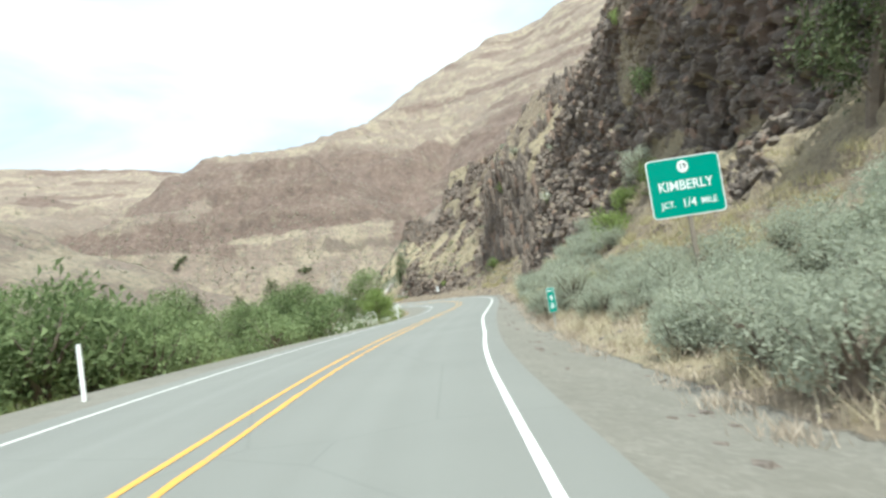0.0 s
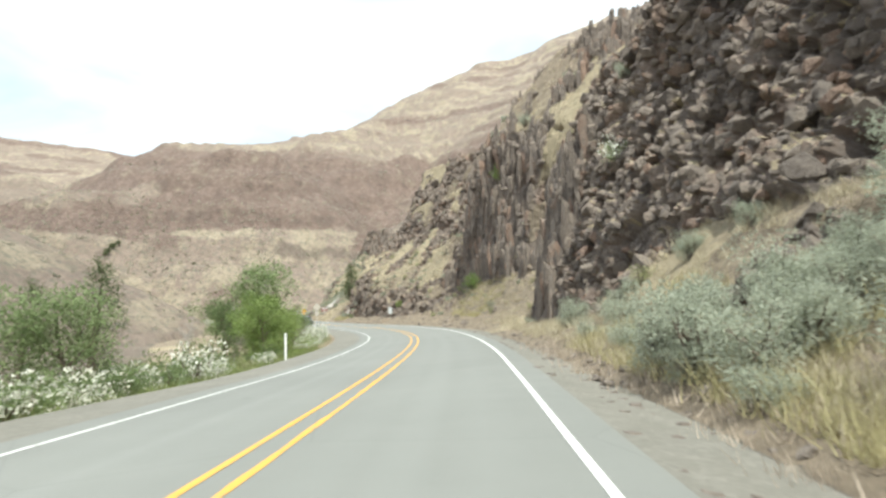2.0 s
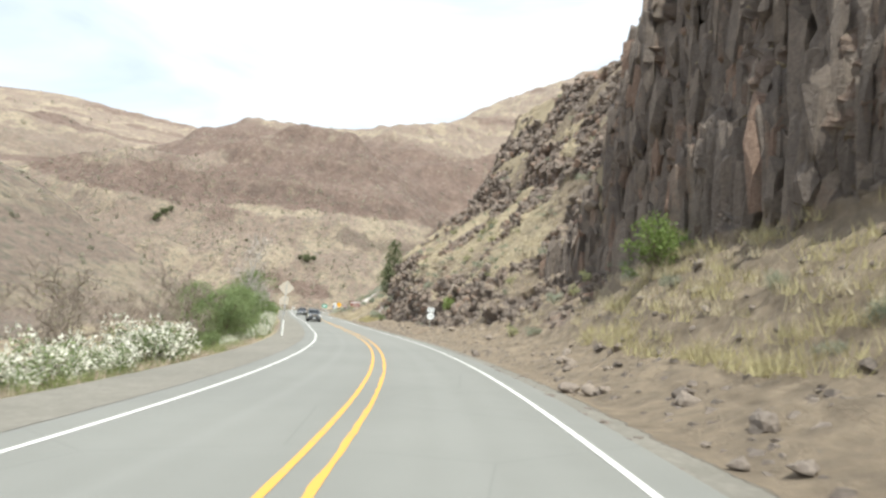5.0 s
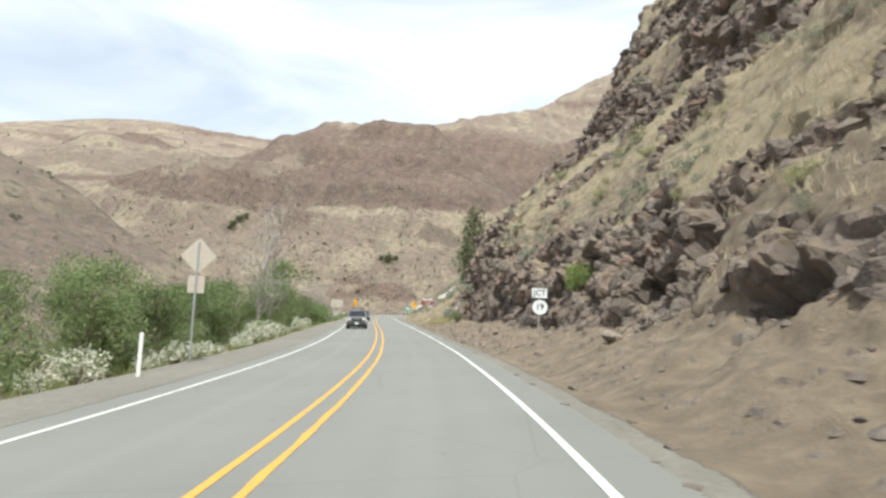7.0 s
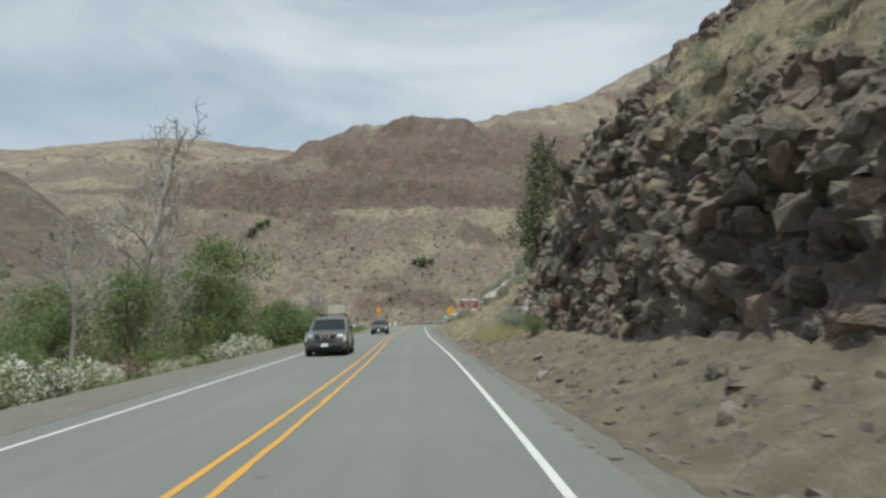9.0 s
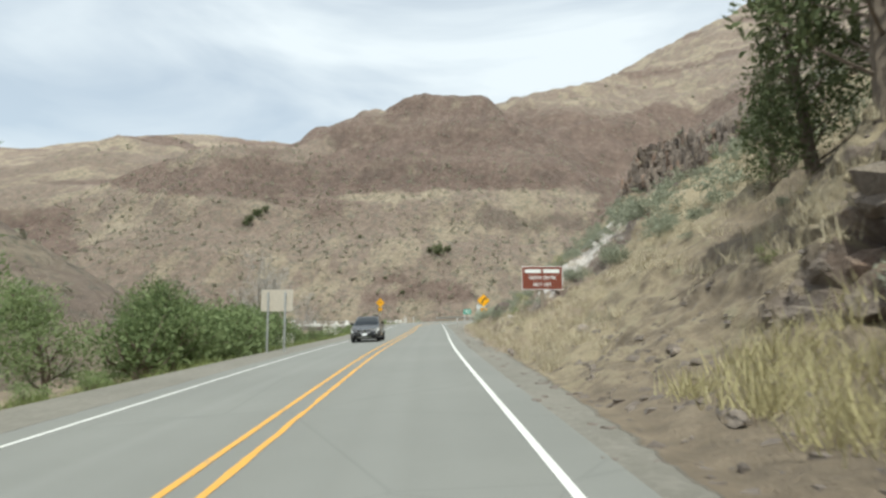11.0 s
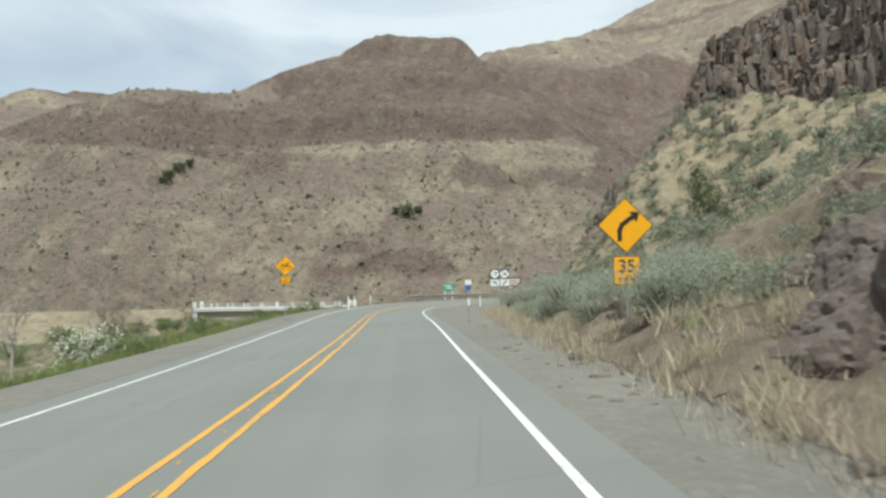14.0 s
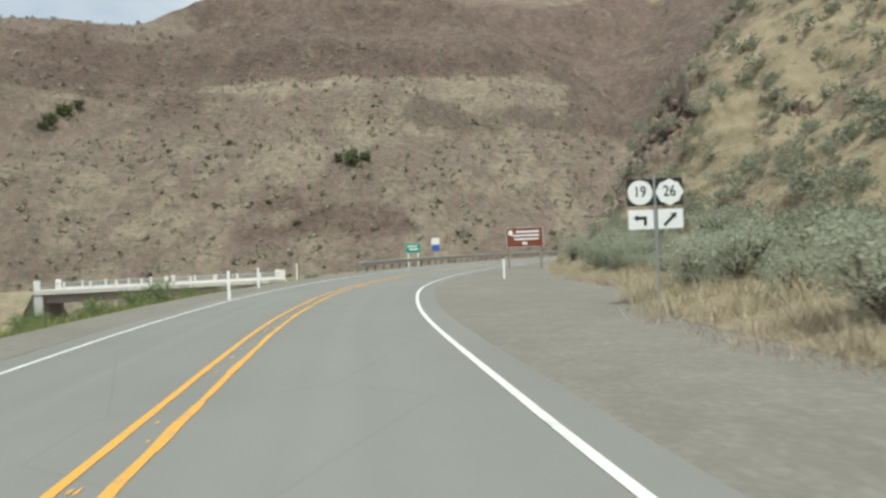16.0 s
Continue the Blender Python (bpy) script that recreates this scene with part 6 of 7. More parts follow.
lettering("JCT.", 0.23, -0.52, 3.88, M_WHITE, pl, -0.0095, "lettering", 0.9)
lettering("1/4", 0.32, 0.02, 3.88, M_WHITE, pl, -0.0095, "lettering", 0.95)
lettering("MILE", 0.23, 0.54, 3.88, M_WHITE, pl, -0.0095, "lettering", 0.9)
r.matrix_basis = pose(6.77, 17.1, -1.05, 0, 0, -3)

# mile marker
r = sign_root("mile_marker", 3.98, 24.4, -1.0, -4, "green mile marker on a steel channel post")
part("post", channel_post(1.95), M_STEEL, r)
pl = panel("panel", 0.31, 0.92, 1.57, M_GREEN, r, M_WHITE, 0.008, 0.03, line=0.012, y=-0.01)
lettering("MILE", 0.115, 0, 1.91, M_WHITE, pl, -0.02)
lettering("9", 0.27, 0, 1.63, M_WHITE, pl, -0.02, "number")
lettering("8", 0.27, 0, 1.34, M_WHITE, pl, -0.02, "number")

# junction sign
r = sign_root("junction_sign", -1.0, 148.6, -0.5, 10, "white junction sign with a round route shield on a steel post")
part("post", channel_post(3.1), M_STEEL, r)
pl = panel("panel", 0.68, 0.44, 2.95, M_WHITE, r, M_BLACK, 0.012, 0.03, line=0.014, y=-0.008)
lettering("JCT", 0.34, 0, 2.95, M_BLACK, pl, -0.018)
shield(r, "19", 0.03, 2.36, 0.70, "round")

# curve warning
r = sign_root("curve_sign", -29.62, 244.85, -0.15, 14, "orange-yellow curve warning diamond with a speed plate below")
part("post", channel_post(4.1, 0.07), M_STEEL, r)
pl = panel("panel", 0.914, 0.914, 3.55, M_YELLOW, r, M_BLACK, 0.014, 0.05, True, line=0.016, y=-0.01)
arrow_strip([(-0.14, 3.22), (-0.14, 3.42), (-0.08, 3.56), (0.05, 3.66), (0.17, 3.74)], 0.10, -0.019, "arrow", M_BLACK, pl, 0.19)
pl = panel("speed_plate", 0.62, 0.66, 2.52, M_YELLOW, r, M_BLACK, 0.012, 0.04, line=0.014, y=-0.01)
lettering("35", 0.40, 0, 2.61, M_BLACK, pl, -0.02, "number")
lettering("M.P.H.", 0.14, 0, 2.32, M_BLACK, pl, -0.02)

# bicycle warning
r = sign_root("bicycle_sign", -48.95, 266.6, 0.3, 38, "yellow bicycle warning diamond with a plate below, on a steel post")
part("post", channel_post(4.1, 0.07), M_STEEL, r)
pl = panel("panel", 0.90, 0.90, 3.56, M_YELLOW, r, M_BLACK, 0.014, 0.05, True, line=0.014, y=-0.01)
for cx in (-0.20, 0.20):
    ring = [(cx + 0.145 * math.cos(a), 3.48 + 0.145 * math.sin(a)) for a in np.linspace(0, 2 * math.pi, 17)]
    bm = bmesh.new()
    for (x0, z0), (x1, z1) in zip(ring, ring[1:]):
        q = [(x0, z0), (x1, z1), (cx + (x1 - cx) * 0.8, 3.48 + (z1 - 3.48) * 0.8), (cx + (x0 - cx) * 0.8, 3.48 + (z0 - 3.48) * 0.8)]
        bm.faces.new([bm.verts.new((x, -0.0195, z)) for x, z in q])
    part("wheel", bm, M_BLACK, pl)
arrow_strip([(-0.20, 3.48), (-0.09, 3.66), (0.13, 3.68), (0.20, 3.48)], 0.03, -0.0195, "bicycle_frame", M_BLACK, pl)
arrow_strip([(-0.12, 3.73), (-0.09, 3.66), (0.0, 3.48), (0.13, 3.68), (0.11, 3.76), (0.19, 3.76)], 0.03, -0.0245, "bicycle_frame", M_BLACK, pl)
pl = panel("lower_plate", 0.60, 0.46, 2.68, M_YELLOW, r, M_BLACK, 0.01, 0.03, line=0.012, y=-0.01)
lettering("ON", 0.17, 0, 2.78, M_BLACK, pl, -0.02)
lettering("ROADWAY", 0.15, 0, 2.58, M_BLACK, pl, -0.02, squeeze=0.85)

# route pair with arrows
r = sign_root("route_sign", -37.15, 277.2, 0.3, 10, "two white route shields over two arrow plates on one post")
part("post", channel_post(3.6, 0.07), M_STEEL, r)
shield(r, "19", -0.36, 3.16, 0.66, "round")
shield(r, "26", 0.36, 3.16, 0.66, "us")
pl = panel("arrow_plate", 0.62, 0.48, 2.50, M_WHITE, r, M_WHITE, 0.01, 0.03, x=-0.36)
arrow_strip([(-0.26, 2.38), (-0.26, 2.54), (-0.44, 2.54)], 0.075, -0.010, "arrow", M_BLACK, pl, 0.11)
pl = panel("arrow_plate", 0.62, 0.48, 2.50, M_WHITE, r, M_WHITE, 0.01, 0.03, x=0.36)
arrow_strip([(0.22, 2.36), (0.42, 2.56)], 0.075, -0.010, "arrow", M_BLACK, pl, 0.12)

# brown direction board on two timber posts
r = sign_root("direction_sign", -41.15, 315.1, 0.75, 4, "brown recreation sign with pale writing on two timber posts")
for x in (-1.35, 1.3):
    part("post", box(x - 0.08, x + 0.08, 0.02, 0.16, -0.4, 3.5, 0.01), M_WOOD, r)
pl = panel("panel", 3.0, 1.6, 2.75, M_BROWN, r, M_WHITE, 0.01, 0.08, line=0.03)
bars(pl, M_WHITE, [(0.25, 3.2, 1.9, 0.16), (0.1, 2.9, 2.2, 0.14), (0.15, 2.6, 2.0, 0.14), (0.0, 2.25, 0.4, 0.22)], -0.0115)
part("emblem", outline_prism([(-1.15 + 0.2 * math.cos(a), 3.15 + 0.22 * math.sin(a)) for a in np.linspace(0, 6.283, 20, endpoint=False)], 0.003, -0.0115), M_WHITE, pl)

# brown visitor centre board past the cliff
r = sign_root("direction_sign", -19.4, 210.2, 0.35, 16, "brown visitor centre sign with white lettering on one timber post")
part("post", box(-0.07, 0.07, 0.02, 0.14, -0.9, 3.4, 0.012), M_WOOD, r, "weathered timber post")
pl = panel("panel", 1.74, 1.0, 2.95, M_BROWN, r, M_WHITE, 0.012, 0.05, line=0.022)
bars(pl, M_WHITE, [(-0.39, 3.24, 0.68, 0.15), (0.39, 3.24, 0.68, 0.15)], -0.0115)
lettering("VISITOR CENTER", 0.20, 0.0, 2.95, M_WHITE, pl, -0.0115, squeeze=0.78)
lettering("NEXT LEFT", 0.20, 0.0, 2.66, M_WHITE, pl, -0.0115, squeeze=0.8)
for z in (3.41, 2.50):
    part("bolt", outline_prism([(0.018 * math.cos(a), z + 0.018 * math.sin(a)) for a in np.linspace(0, 6.283, 10, endpoint=False)], 0.006, -0.014), M_STEEL, pl)

# green guide sign, information sign
r = sign_root("guide_sign", -57.85, 352.5, 1.15, 6, "green guide sign on two posts behind the guardrail")
for x in (-0.7, 0.7):
    part("post", box(x - 0.07, x + 0.07, 0.02, 0.14, -0.6, 2.9, 0.01), M_WHITE, r)
pl = panel("panel", 2.1, 1.35, 2.5, M_GREEN, r, M_WHITE, 0.01, 0.08)
bars(pl, M_WHITE, [(-0.1, 2.78, 1.4, 0.2), (0.1, 2.35, 1.3, 0.2)])
r = sign_root("service_sign", -57.1, 368.4, 1.2, 6, "white and blue service sign on a post behind the guardrail")
part("post", box(-0.05, 0.05, 0.02, 0.12, -0.6, 4.2, 0.01), M_STEEL, r)
panel("panel", 1.35, 1.1, 3.7, M_WHITE, r, None, r=0.06)
panel("panel", 1.2, 1.1, 2.55, M_BLUE, r, None, r=0.06)

# signs seen from behind
r = sign_root("warning_sign", -12.5, 141.2, -0.75, 188, "bare metal back of a diamond sign with a plate below")
part("post", channel_post(4.2, 0.07), M_STEEL, r)
panel("panel", 0.914, 0.914, 3.72, M_YELLOW, r, M_BLACK, 0.014, 0.05, True, line=0.016, y=-0.01)
panel("lower_plate", 0.60, 0.60, 2.72, M_YELLOW, r, M_BLACK, 0.012, 0.04, y=-0.01)
r = sign_root("guide_sign", -33.8, 213.2, -0.7, 196, "tan back of a wide sign on two posts")
for x in (-0.45, 0.45):
    part("post", box(x - 0.05, x + 0.05, 0.03, 0.1, -0.4, 3.7, 0.008), M_STEEL, r)
panel("panel", 1.68, 1.15, 3.25, M_GREEN, r, M_WHITE, 0.01, 0.06)


# ---- delineators ----
def delineator(s, d, height, label, reflector=True, steel=False, ground=None):
    p = (left_point(s, d) if d < 0 else hill_point(s, d)[0]) if ground is None else np.array(ground, float)
    root = new("delineator_post")
    root.matrix_basis = pose(p[0], p[1], p[2], 0, 0, heading(s))
    if steel:
        part("post", channel_post(height, 0.05), M_STEEL, root, "dark steel post")
        part("reflector", outline_prism(rounded(0.10, 0.34, 0.012, 0, height - 0.12), 0.012, -0.012), M_PLASTIC, root, "white reflector plate")
    else:
        part("post", box(-0.055, 0.055, -0.012, 0.012, -0.3, height, 0.008), M_PLASTIC, root)
        if reflector:
            part("reflector", outline_prism(rounded(0.085, 0.16, 0.01, 0, height - 0.14), 0.004, -0.0165), M_WHITE, root)
    tagged(root, label, "delineator", "roadside delineators")


WHITE_POST = "slim white plastic delineator post on the gravel verge"
delineator(13.5, -6.9, 1.2, WHITE_POST, ground=(-8.05, 14.4, 0.34))
delineator(70, -6.7, 1.15, WHITE_POST, ground=(-5.03, 69.8, -0.5))
delineator(134, -7.2, 1.2, WHITE_POST, ground=(-11.0, 136.4, -0.75))
delineator(258, 6.5, 1.25, "steel delineator post with a white reflector plate", steel=True, ground=(-36.0, 259.05, 0.46))
delineator(284, -6.6, 1.3, WHITE_POST, ground=(-51.7, 284.2, 0.65))
delineator(292, -6.8, 1.2, WHITE_POST, ground=(-54.2, 292.4, 0.8))
delineator(304, -7.0, 1.2, WHITE_POST, ground=(-56.8, 304.5, 0.95))
delineator(286, 6.6, 1.1, WHITE_POST, ground=(-41.9, 296.0, 0.8))


# a weathered timber post beyond the guardrail's end
r = sign_root("timber_post", -58.0, 307.7, 0.4, 5, "weathered dark timber post beside the end of the guardrail")
r["category"] = "post"
part("post", box(-0.11, 0.11, -0.11, 0.11, -1.0, 2.3, 0.02), M_WOOD, r)

# ---- guardrail on the outside of the far bend ----
def build_guardrail(s0, s1, d):
    root = new("guardrail")
    a = on_road(s0, d)
    root.location = a
    inv = Vector(a)
    s = np.arange(s0, s1, 0.95)
    P = on_road(s, np.full(len(s), d))
    # W-section swept along the edge
    sec = [(0.0, 0.47), (0.035, 0.52), (0.045, 0.55), (0.0, 0.61), (0.0, 0.65), (0.045, 0.71), (0.035, 0.74), (0.0, 0.79)]
    verts, faces = [], []
    for i, p in enumerate(P):
        nx, ny = (np.interp(s[i], RS, RN[:, k]) for k in (0, 1))
        for off, z in sec:
            verts.append((p[0] + nx * off - inv.x, p[1] + ny * off - inv.y, p[2] + z - inv.z))
    n = len(sec)
    for i in range(len(P) - 1):
        for k in range(n - 1):
            faces.append((i * n + k, i * n + k + 1, (i + 1) * n + k + 1, (i + 1) * n + k))
    rail = raw("rail", verts, faces, M_STEEL, root)
    rail.modifiers.new("thickness", "SOLIDIFY").thickness = 0.006
    for i in range(0, len(P), 2):
        p = P[i]
        nx, ny = (np.interp(s[i], RS, RN[:, k]) for k in (0, 1))
        q = p - np.array(inv) - np.array([nx * 0.14, ny * 0.14, 0])
        post = part("post", box(-0.07, 0.07, -0.09, 0.09, -0.5, 0.76, 0.008), M_WOOD, root)
        post.matrix_basis = pose(q[0], q[1], q[2], 0, 0, heading(s[i]))
    tagged(root, "galvanised steel guardrail on timber posts along the bend", "guardrail")


build_guardrail(318, 398, -6.2)


# ---- bridge over the river, with the side road ----
def build_bridge():
    a, b = Vector((-94.5, 325.0, 0)), Vector((-71.0, 336.6, 0))
    along = (b - a).normalized()
    turn = math.degrees(math.atan2(along.y, along.x))
    root = new("bridge")
    root.matrix_basis = pose(a.x, a.y, 0.15, 0, 0, turn)
    L = (b - a).length
    part("deck", box(-0.4, L + 0.4, 0.0, 9.6, -0.25, 0.12, 0.03), M_CONCRETE, root, "grey concrete deck")
    for y in (1.5, 3.7, 5.9, 8.1):
        part("girder", box(-0.2, L + 0.2, y - 0.2, y + 0.2, -1.25, -0.25, 0.02), M_CONCRETE, root)
    for x in (L * 0.36, L * 0.68):
        for y in (1.0, 4.8, 8.6):
            part("pier", box(x - 0.35, x + 0.35, y - 0.4, y + 0.4, -6, -1.55, 0.05), M_CONCRETE, root)
        part("pier_cap", box(x - 0.45, x + 0.45, 0.6, 9.0, -1.6, -1.25, 0.03), M_CONCRETE, root)
    for x in (-0.6, L + 0.2):
        part("abutment", box(x - 0.5, x + 1.1, 0.1, 9.5, -6, -0.25, 0.05), M_CONCRETE, root)
    for y in (0.16, 9.4):
        for i in range(11):
            x = L * i / 10
            w = 0.32 if i in (0, 10) else (0.2 if i == 5 else 0.12)
            top = 1.35 if i in (0, 10) else (1.2 if i == 5 else 1.1)
            part("rail_post", box(x - w, x + w, y - 0.15, y + 0.15, 0.12, top, 0.03), M_PLASTER, root, "white concrete rail post")
        part("kerb", box(0, L, y - 0.16, y + 0.16, 0.12, 0.34, 0.02), M_PLASTER, root)
        part("rail", box(0, L, y - 0.05, y + 0.05, 0.88, 1.0, 0.01), M_STEEL, root, "steel rail")
        part("rail", box(0, L, y - 0.04, y + 0.04, 0.56, 0.64, 0.01), M_STEEL, root, "steel rail")
    tagged(root, "concrete road bridge with white posts and steel rails", "bridge")
    # side road either end, on low banks
    for name, x0, x1 in (("side_road", -120, -0.4), ("side_road", L + 0.4, L + 24)):
        bm = bmesh.new()
        n = 24
        rows = []
        for i in range(n + 1):
            x = x0 + (x1 - x0) * i / n
            z = 0.1 + 0.04 * max(0, x - L) - 0.004 * max(0, -x)
            rows.append([bm.verts.new((x, y, z + dz)) for y, dz in ((-9.0, -5.0), (-0.4, -0.35), (0.4, 0), (9.2, 0), (10.0, -0.35), (18, -5.0))])
        for r0, r1 in zip(rows, rows[1:]):
            for k in range(5):
                bm.faces.new((r0[k], r1[k], r1[k + 1], r0[k + 1]))
        ob = part(name, bm, M_BANK, None)
        ob.matrix_basis = root.matrix_basis.copy()
        tagged(ob, "low gravel bank carrying the side road", "road", kind="structure")


M_PLASTER = plain("white_concrete", (0.72, 0.71, 0.68), 0.8, vary=0.12)


def bank_mat(nodes, links, bsdf):
    v = n_coords(nodes, links)
    n = n_noise(nodes, links, v, 0.5, 6, 0.7)
    col = n_ramp(nodes, links, n, [(0.35, (0.15, 0.115, 0.075)), (0.5, (0.25, 0.195, 0.12)), (0.65, (0.33, 0.26, 0.16))])
    green = n_ramp(nodes, links, n_noise(nodes, links, v, 0.22, 5, 0.65), [(0.5, (0.0,)), (0.62, (0.7,))])
    links.new(n_mix(nodes, links, green, col, (0.15, 0.17, 0.075)), bsdf.inputs["Base Color"])
    n_bump(nodes, links, bsdf, n, 0.8, 0.2)


M_BANK = material("grassy_bank", bank_mat, 0.95)
build_bridge()

# ---- the two vehicles in the oncoming lane ----
def car_paint(name, colour):
    def build(nodes, links, bsdf):
        v = n_coords(nodes, links)
        # patchy dust over the paintwork
        tan_mask = n_ramp(nodes, links, n_noise(nodes, links, v, 3.0, 5, 0.6), [(0.35, (0.0,)), (0.8, (0.35,))])
        links.new(n_mix(nodes, links, tan_mask, colour, (0.22, 0.20, 0.17)), bsdf.inputs["Base Color"])
        bsdf.inputs["Coat Weight"].default_value = 0.7
    return material(name, build, 0.35, 0.5)


M_PAINT_A = car_paint("dark_silver_paint", (0.15, 0.155, 0.158))
M_PAINT_B = car_paint("black_blue_paint", (0.016, 0.019, 0.026))
M_TYRE = plain("tyre_rubber", (0.025, 0.025, 0.026), 0.9)
M_RIM = plain("alloy", (0.55, 0.55, 0.56), 0.35, 0.9)


def one_colour(colour):
    def build(nodes, links, bsdf):
        bsdf.inputs["Base Color"].default_value = (*colour, 1)
    return build


M_GLASS = material("tinted_glass", one_colour((0.012, 0.015, 0.018)), 0.06)
M_LAMP = material("headlamp_glass", one_colour((0.82, 0.84, 0.86)), 0.12)
M_LIT = bpy.data.materials.new("lit_headlamp")
M_LIT.use_nodes = True
M_LIT.node_tree.nodes["Principled BSDF"].inputs["Base Color"].default_value = (0.5, 0.5, 0.48, 1)
M_LIT.node_tree.nodes["Principled BSDF"].inputs["Emission Color"].default_value = (1, 0.93, 0.78, 1)
M_LIT.node_tree.nodes["Principled BSDF"].inputs["Emission Strength"].default_value = 0.25
M_CHROME = plain("chrome", (0.75, 0.75, 0.76), 0.15, 1.0)
M_DARK = plain("charcoal_plastic", (0.075, 0.077, 0.08), 0.65)
M_TRIM = plain("black_trim", (0.03, 0.03, 0.032), 0.6)
M_RED = plain("red_lens", (0.35, 0.02, 0.02), 0.25)


def wheel(root, x, y, r, w):
    side = 1 if x > 0 else -1
    hub = part("wheel", lathe([(r * 0.62, -w / 2), (r * 0.94, -w / 2), (r, -w * 0.36), (r, w * 0.36), (r * 0.94, w / 2), (r * 0.62, w / 2)], 28), M_TYRE, root, "black tyre")
    hub.matrix_basis = pose(x, y, r, 0, 90, 0)
    rim = part("rim", lathe([(0.001, w * 0.30), (r * 0.16, w * 0.34), (r * 0.18, w * 0.26), (r * 0.52, w * 0.18), (r * 0.60, w * 0.42), (r * 0.635, w * 0.44), (r * 0.635, -w * 0.44)], 28), M_RIM, hub, "alloy rim")
    rim.matrix_basis = pose(0, 0, 0, 0 if side > 0 else 180, 0, 0)
    for k in range(5):
        sp = part("spoke", box(r * 0.12, r * 0.6, -r * 0.07, r * 0.07, w * 0.24, w * 0.40, 0.006), M_RIM, hub)
        sp.matrix_basis = pose(0, 0, 0, 0 if side > 0 else 180, 0, 0) @ pose(0, 0, 0, 0, 0, 72 * k)


def lathe(profile, seg):
    bm = bmesh.new()
    rings = [[bm.verts.new((rr * math.cos(2 * math.pi * k / seg), rr * math.sin(2 * math.pi * k / seg), z)) for k in range(seg)] for rr, z in profile]
    for a, b in zip(rings, rings[1:]):
        for k in range(seg):
            bm.faces.new((a[k], a[(k + 1) % seg], b[(k + 1) % seg], b[k]))
    bmesh.ops.recalc_face_normals(bm, faces=bm.faces)
    return bm


def shell_grid(L, w, top, belt, tumble, nose, tail):
    """The body's skin: rows of half sections from the sill over the shoulder to the middle of the roof."""
    ys = np.concatenate([[0.0, 0.02, 0.06, 0.12, 0.2, 0.3], np.linspace(0.42, L - 0.35, 40), [L - 0.24, L - 0.14, L - 0.06, L - 0.02, L]])
    zt, zb = np.interp(ys, *top), np.interp(ys, *belt)
    for arr in (zt, zb):
        arr[2:-2] = (arr[1:-3] + 2 * arr[2:-2] + arr[3:-1]) / 4
    zb = np.minimum(zb, zt - 0.05)
    front, back = np.clip(1 - ys / 0.75, 0, 1), np.clip(1 - (L - ys) / 0.6, 0, 1)
    wy = w * (1 - nose * front ** 2.4 - tail * back ** 2.2)
    zs = 0.25 + 0.16 * front ** 3 + 0.16 * back ** 2
    h = zt - zb
    hf = h.max()
    rows = []
    for y, a, s, b_, t, hh in zip(ys, wy, zs, zb, zt, h):
        lean = tumble * min(1.0, hh / hf)
        pts = [(0, s), (0.75 * a, s), (0.94 * a, s + 0.05), (0.985 * a, s + 0.18), (a, 0.5 * (s + b_) + 0.05), (0.995 * a, b_ - 0.13), (0.975 * a, b_ - 0.04), (0.955 * a, b_)]
        pts += [((0.955 - lean * f) * a, b_ + hh * f * 0.95) for f in (0.08, 0.35, 0.65, 0.92)]
        edge = 0.955 - lean
        pts += [((edge - 0.035) * a, b_ + hh * 0.965), ((edge - 0.11) * a, b_ + hh * 0.985), (0.4 * a, t), (0, t + 0.012)]
        rows.append([(x, y, z) for x, z in pts])
    return ys, np.array(rows)


def skin(name, grid, cells, mat, root, lift=0.0, label=""):
    """One part of the skin: the cells (row, column, side) of the grid, welded."""
    bm = bmesh.new()
    cache = {}

    def vert(i, j, sgn):
        key = (i, j, sgn if j not in (0, grid.shape[1] - 1) else 1)
        if key not in cache:
            x, y, z = grid[i, j]
            cache[key] = bm.verts.new((sgn * x, y, z))
        return cache[key]
    for i, j, sgn in cells:
        q = [vert(i, j, sgn), vert(i, j + 1, sgn), vert(i + 1, j + 1, sgn), vert(i + 1, j, sgn)]
        bm.faces.new(q if sgn > 0 else q[::-1])
    bmesh.ops.recalc_face_normals(bm, faces=bm.faces)
    if lift:
        for f in bm.faces:
            f.normal_update()
        bmesh.ops.solidify(bm, geom=bm.faces[:], thickness=lift)
    return part(name, bm, mat, root, label, smooth=True)


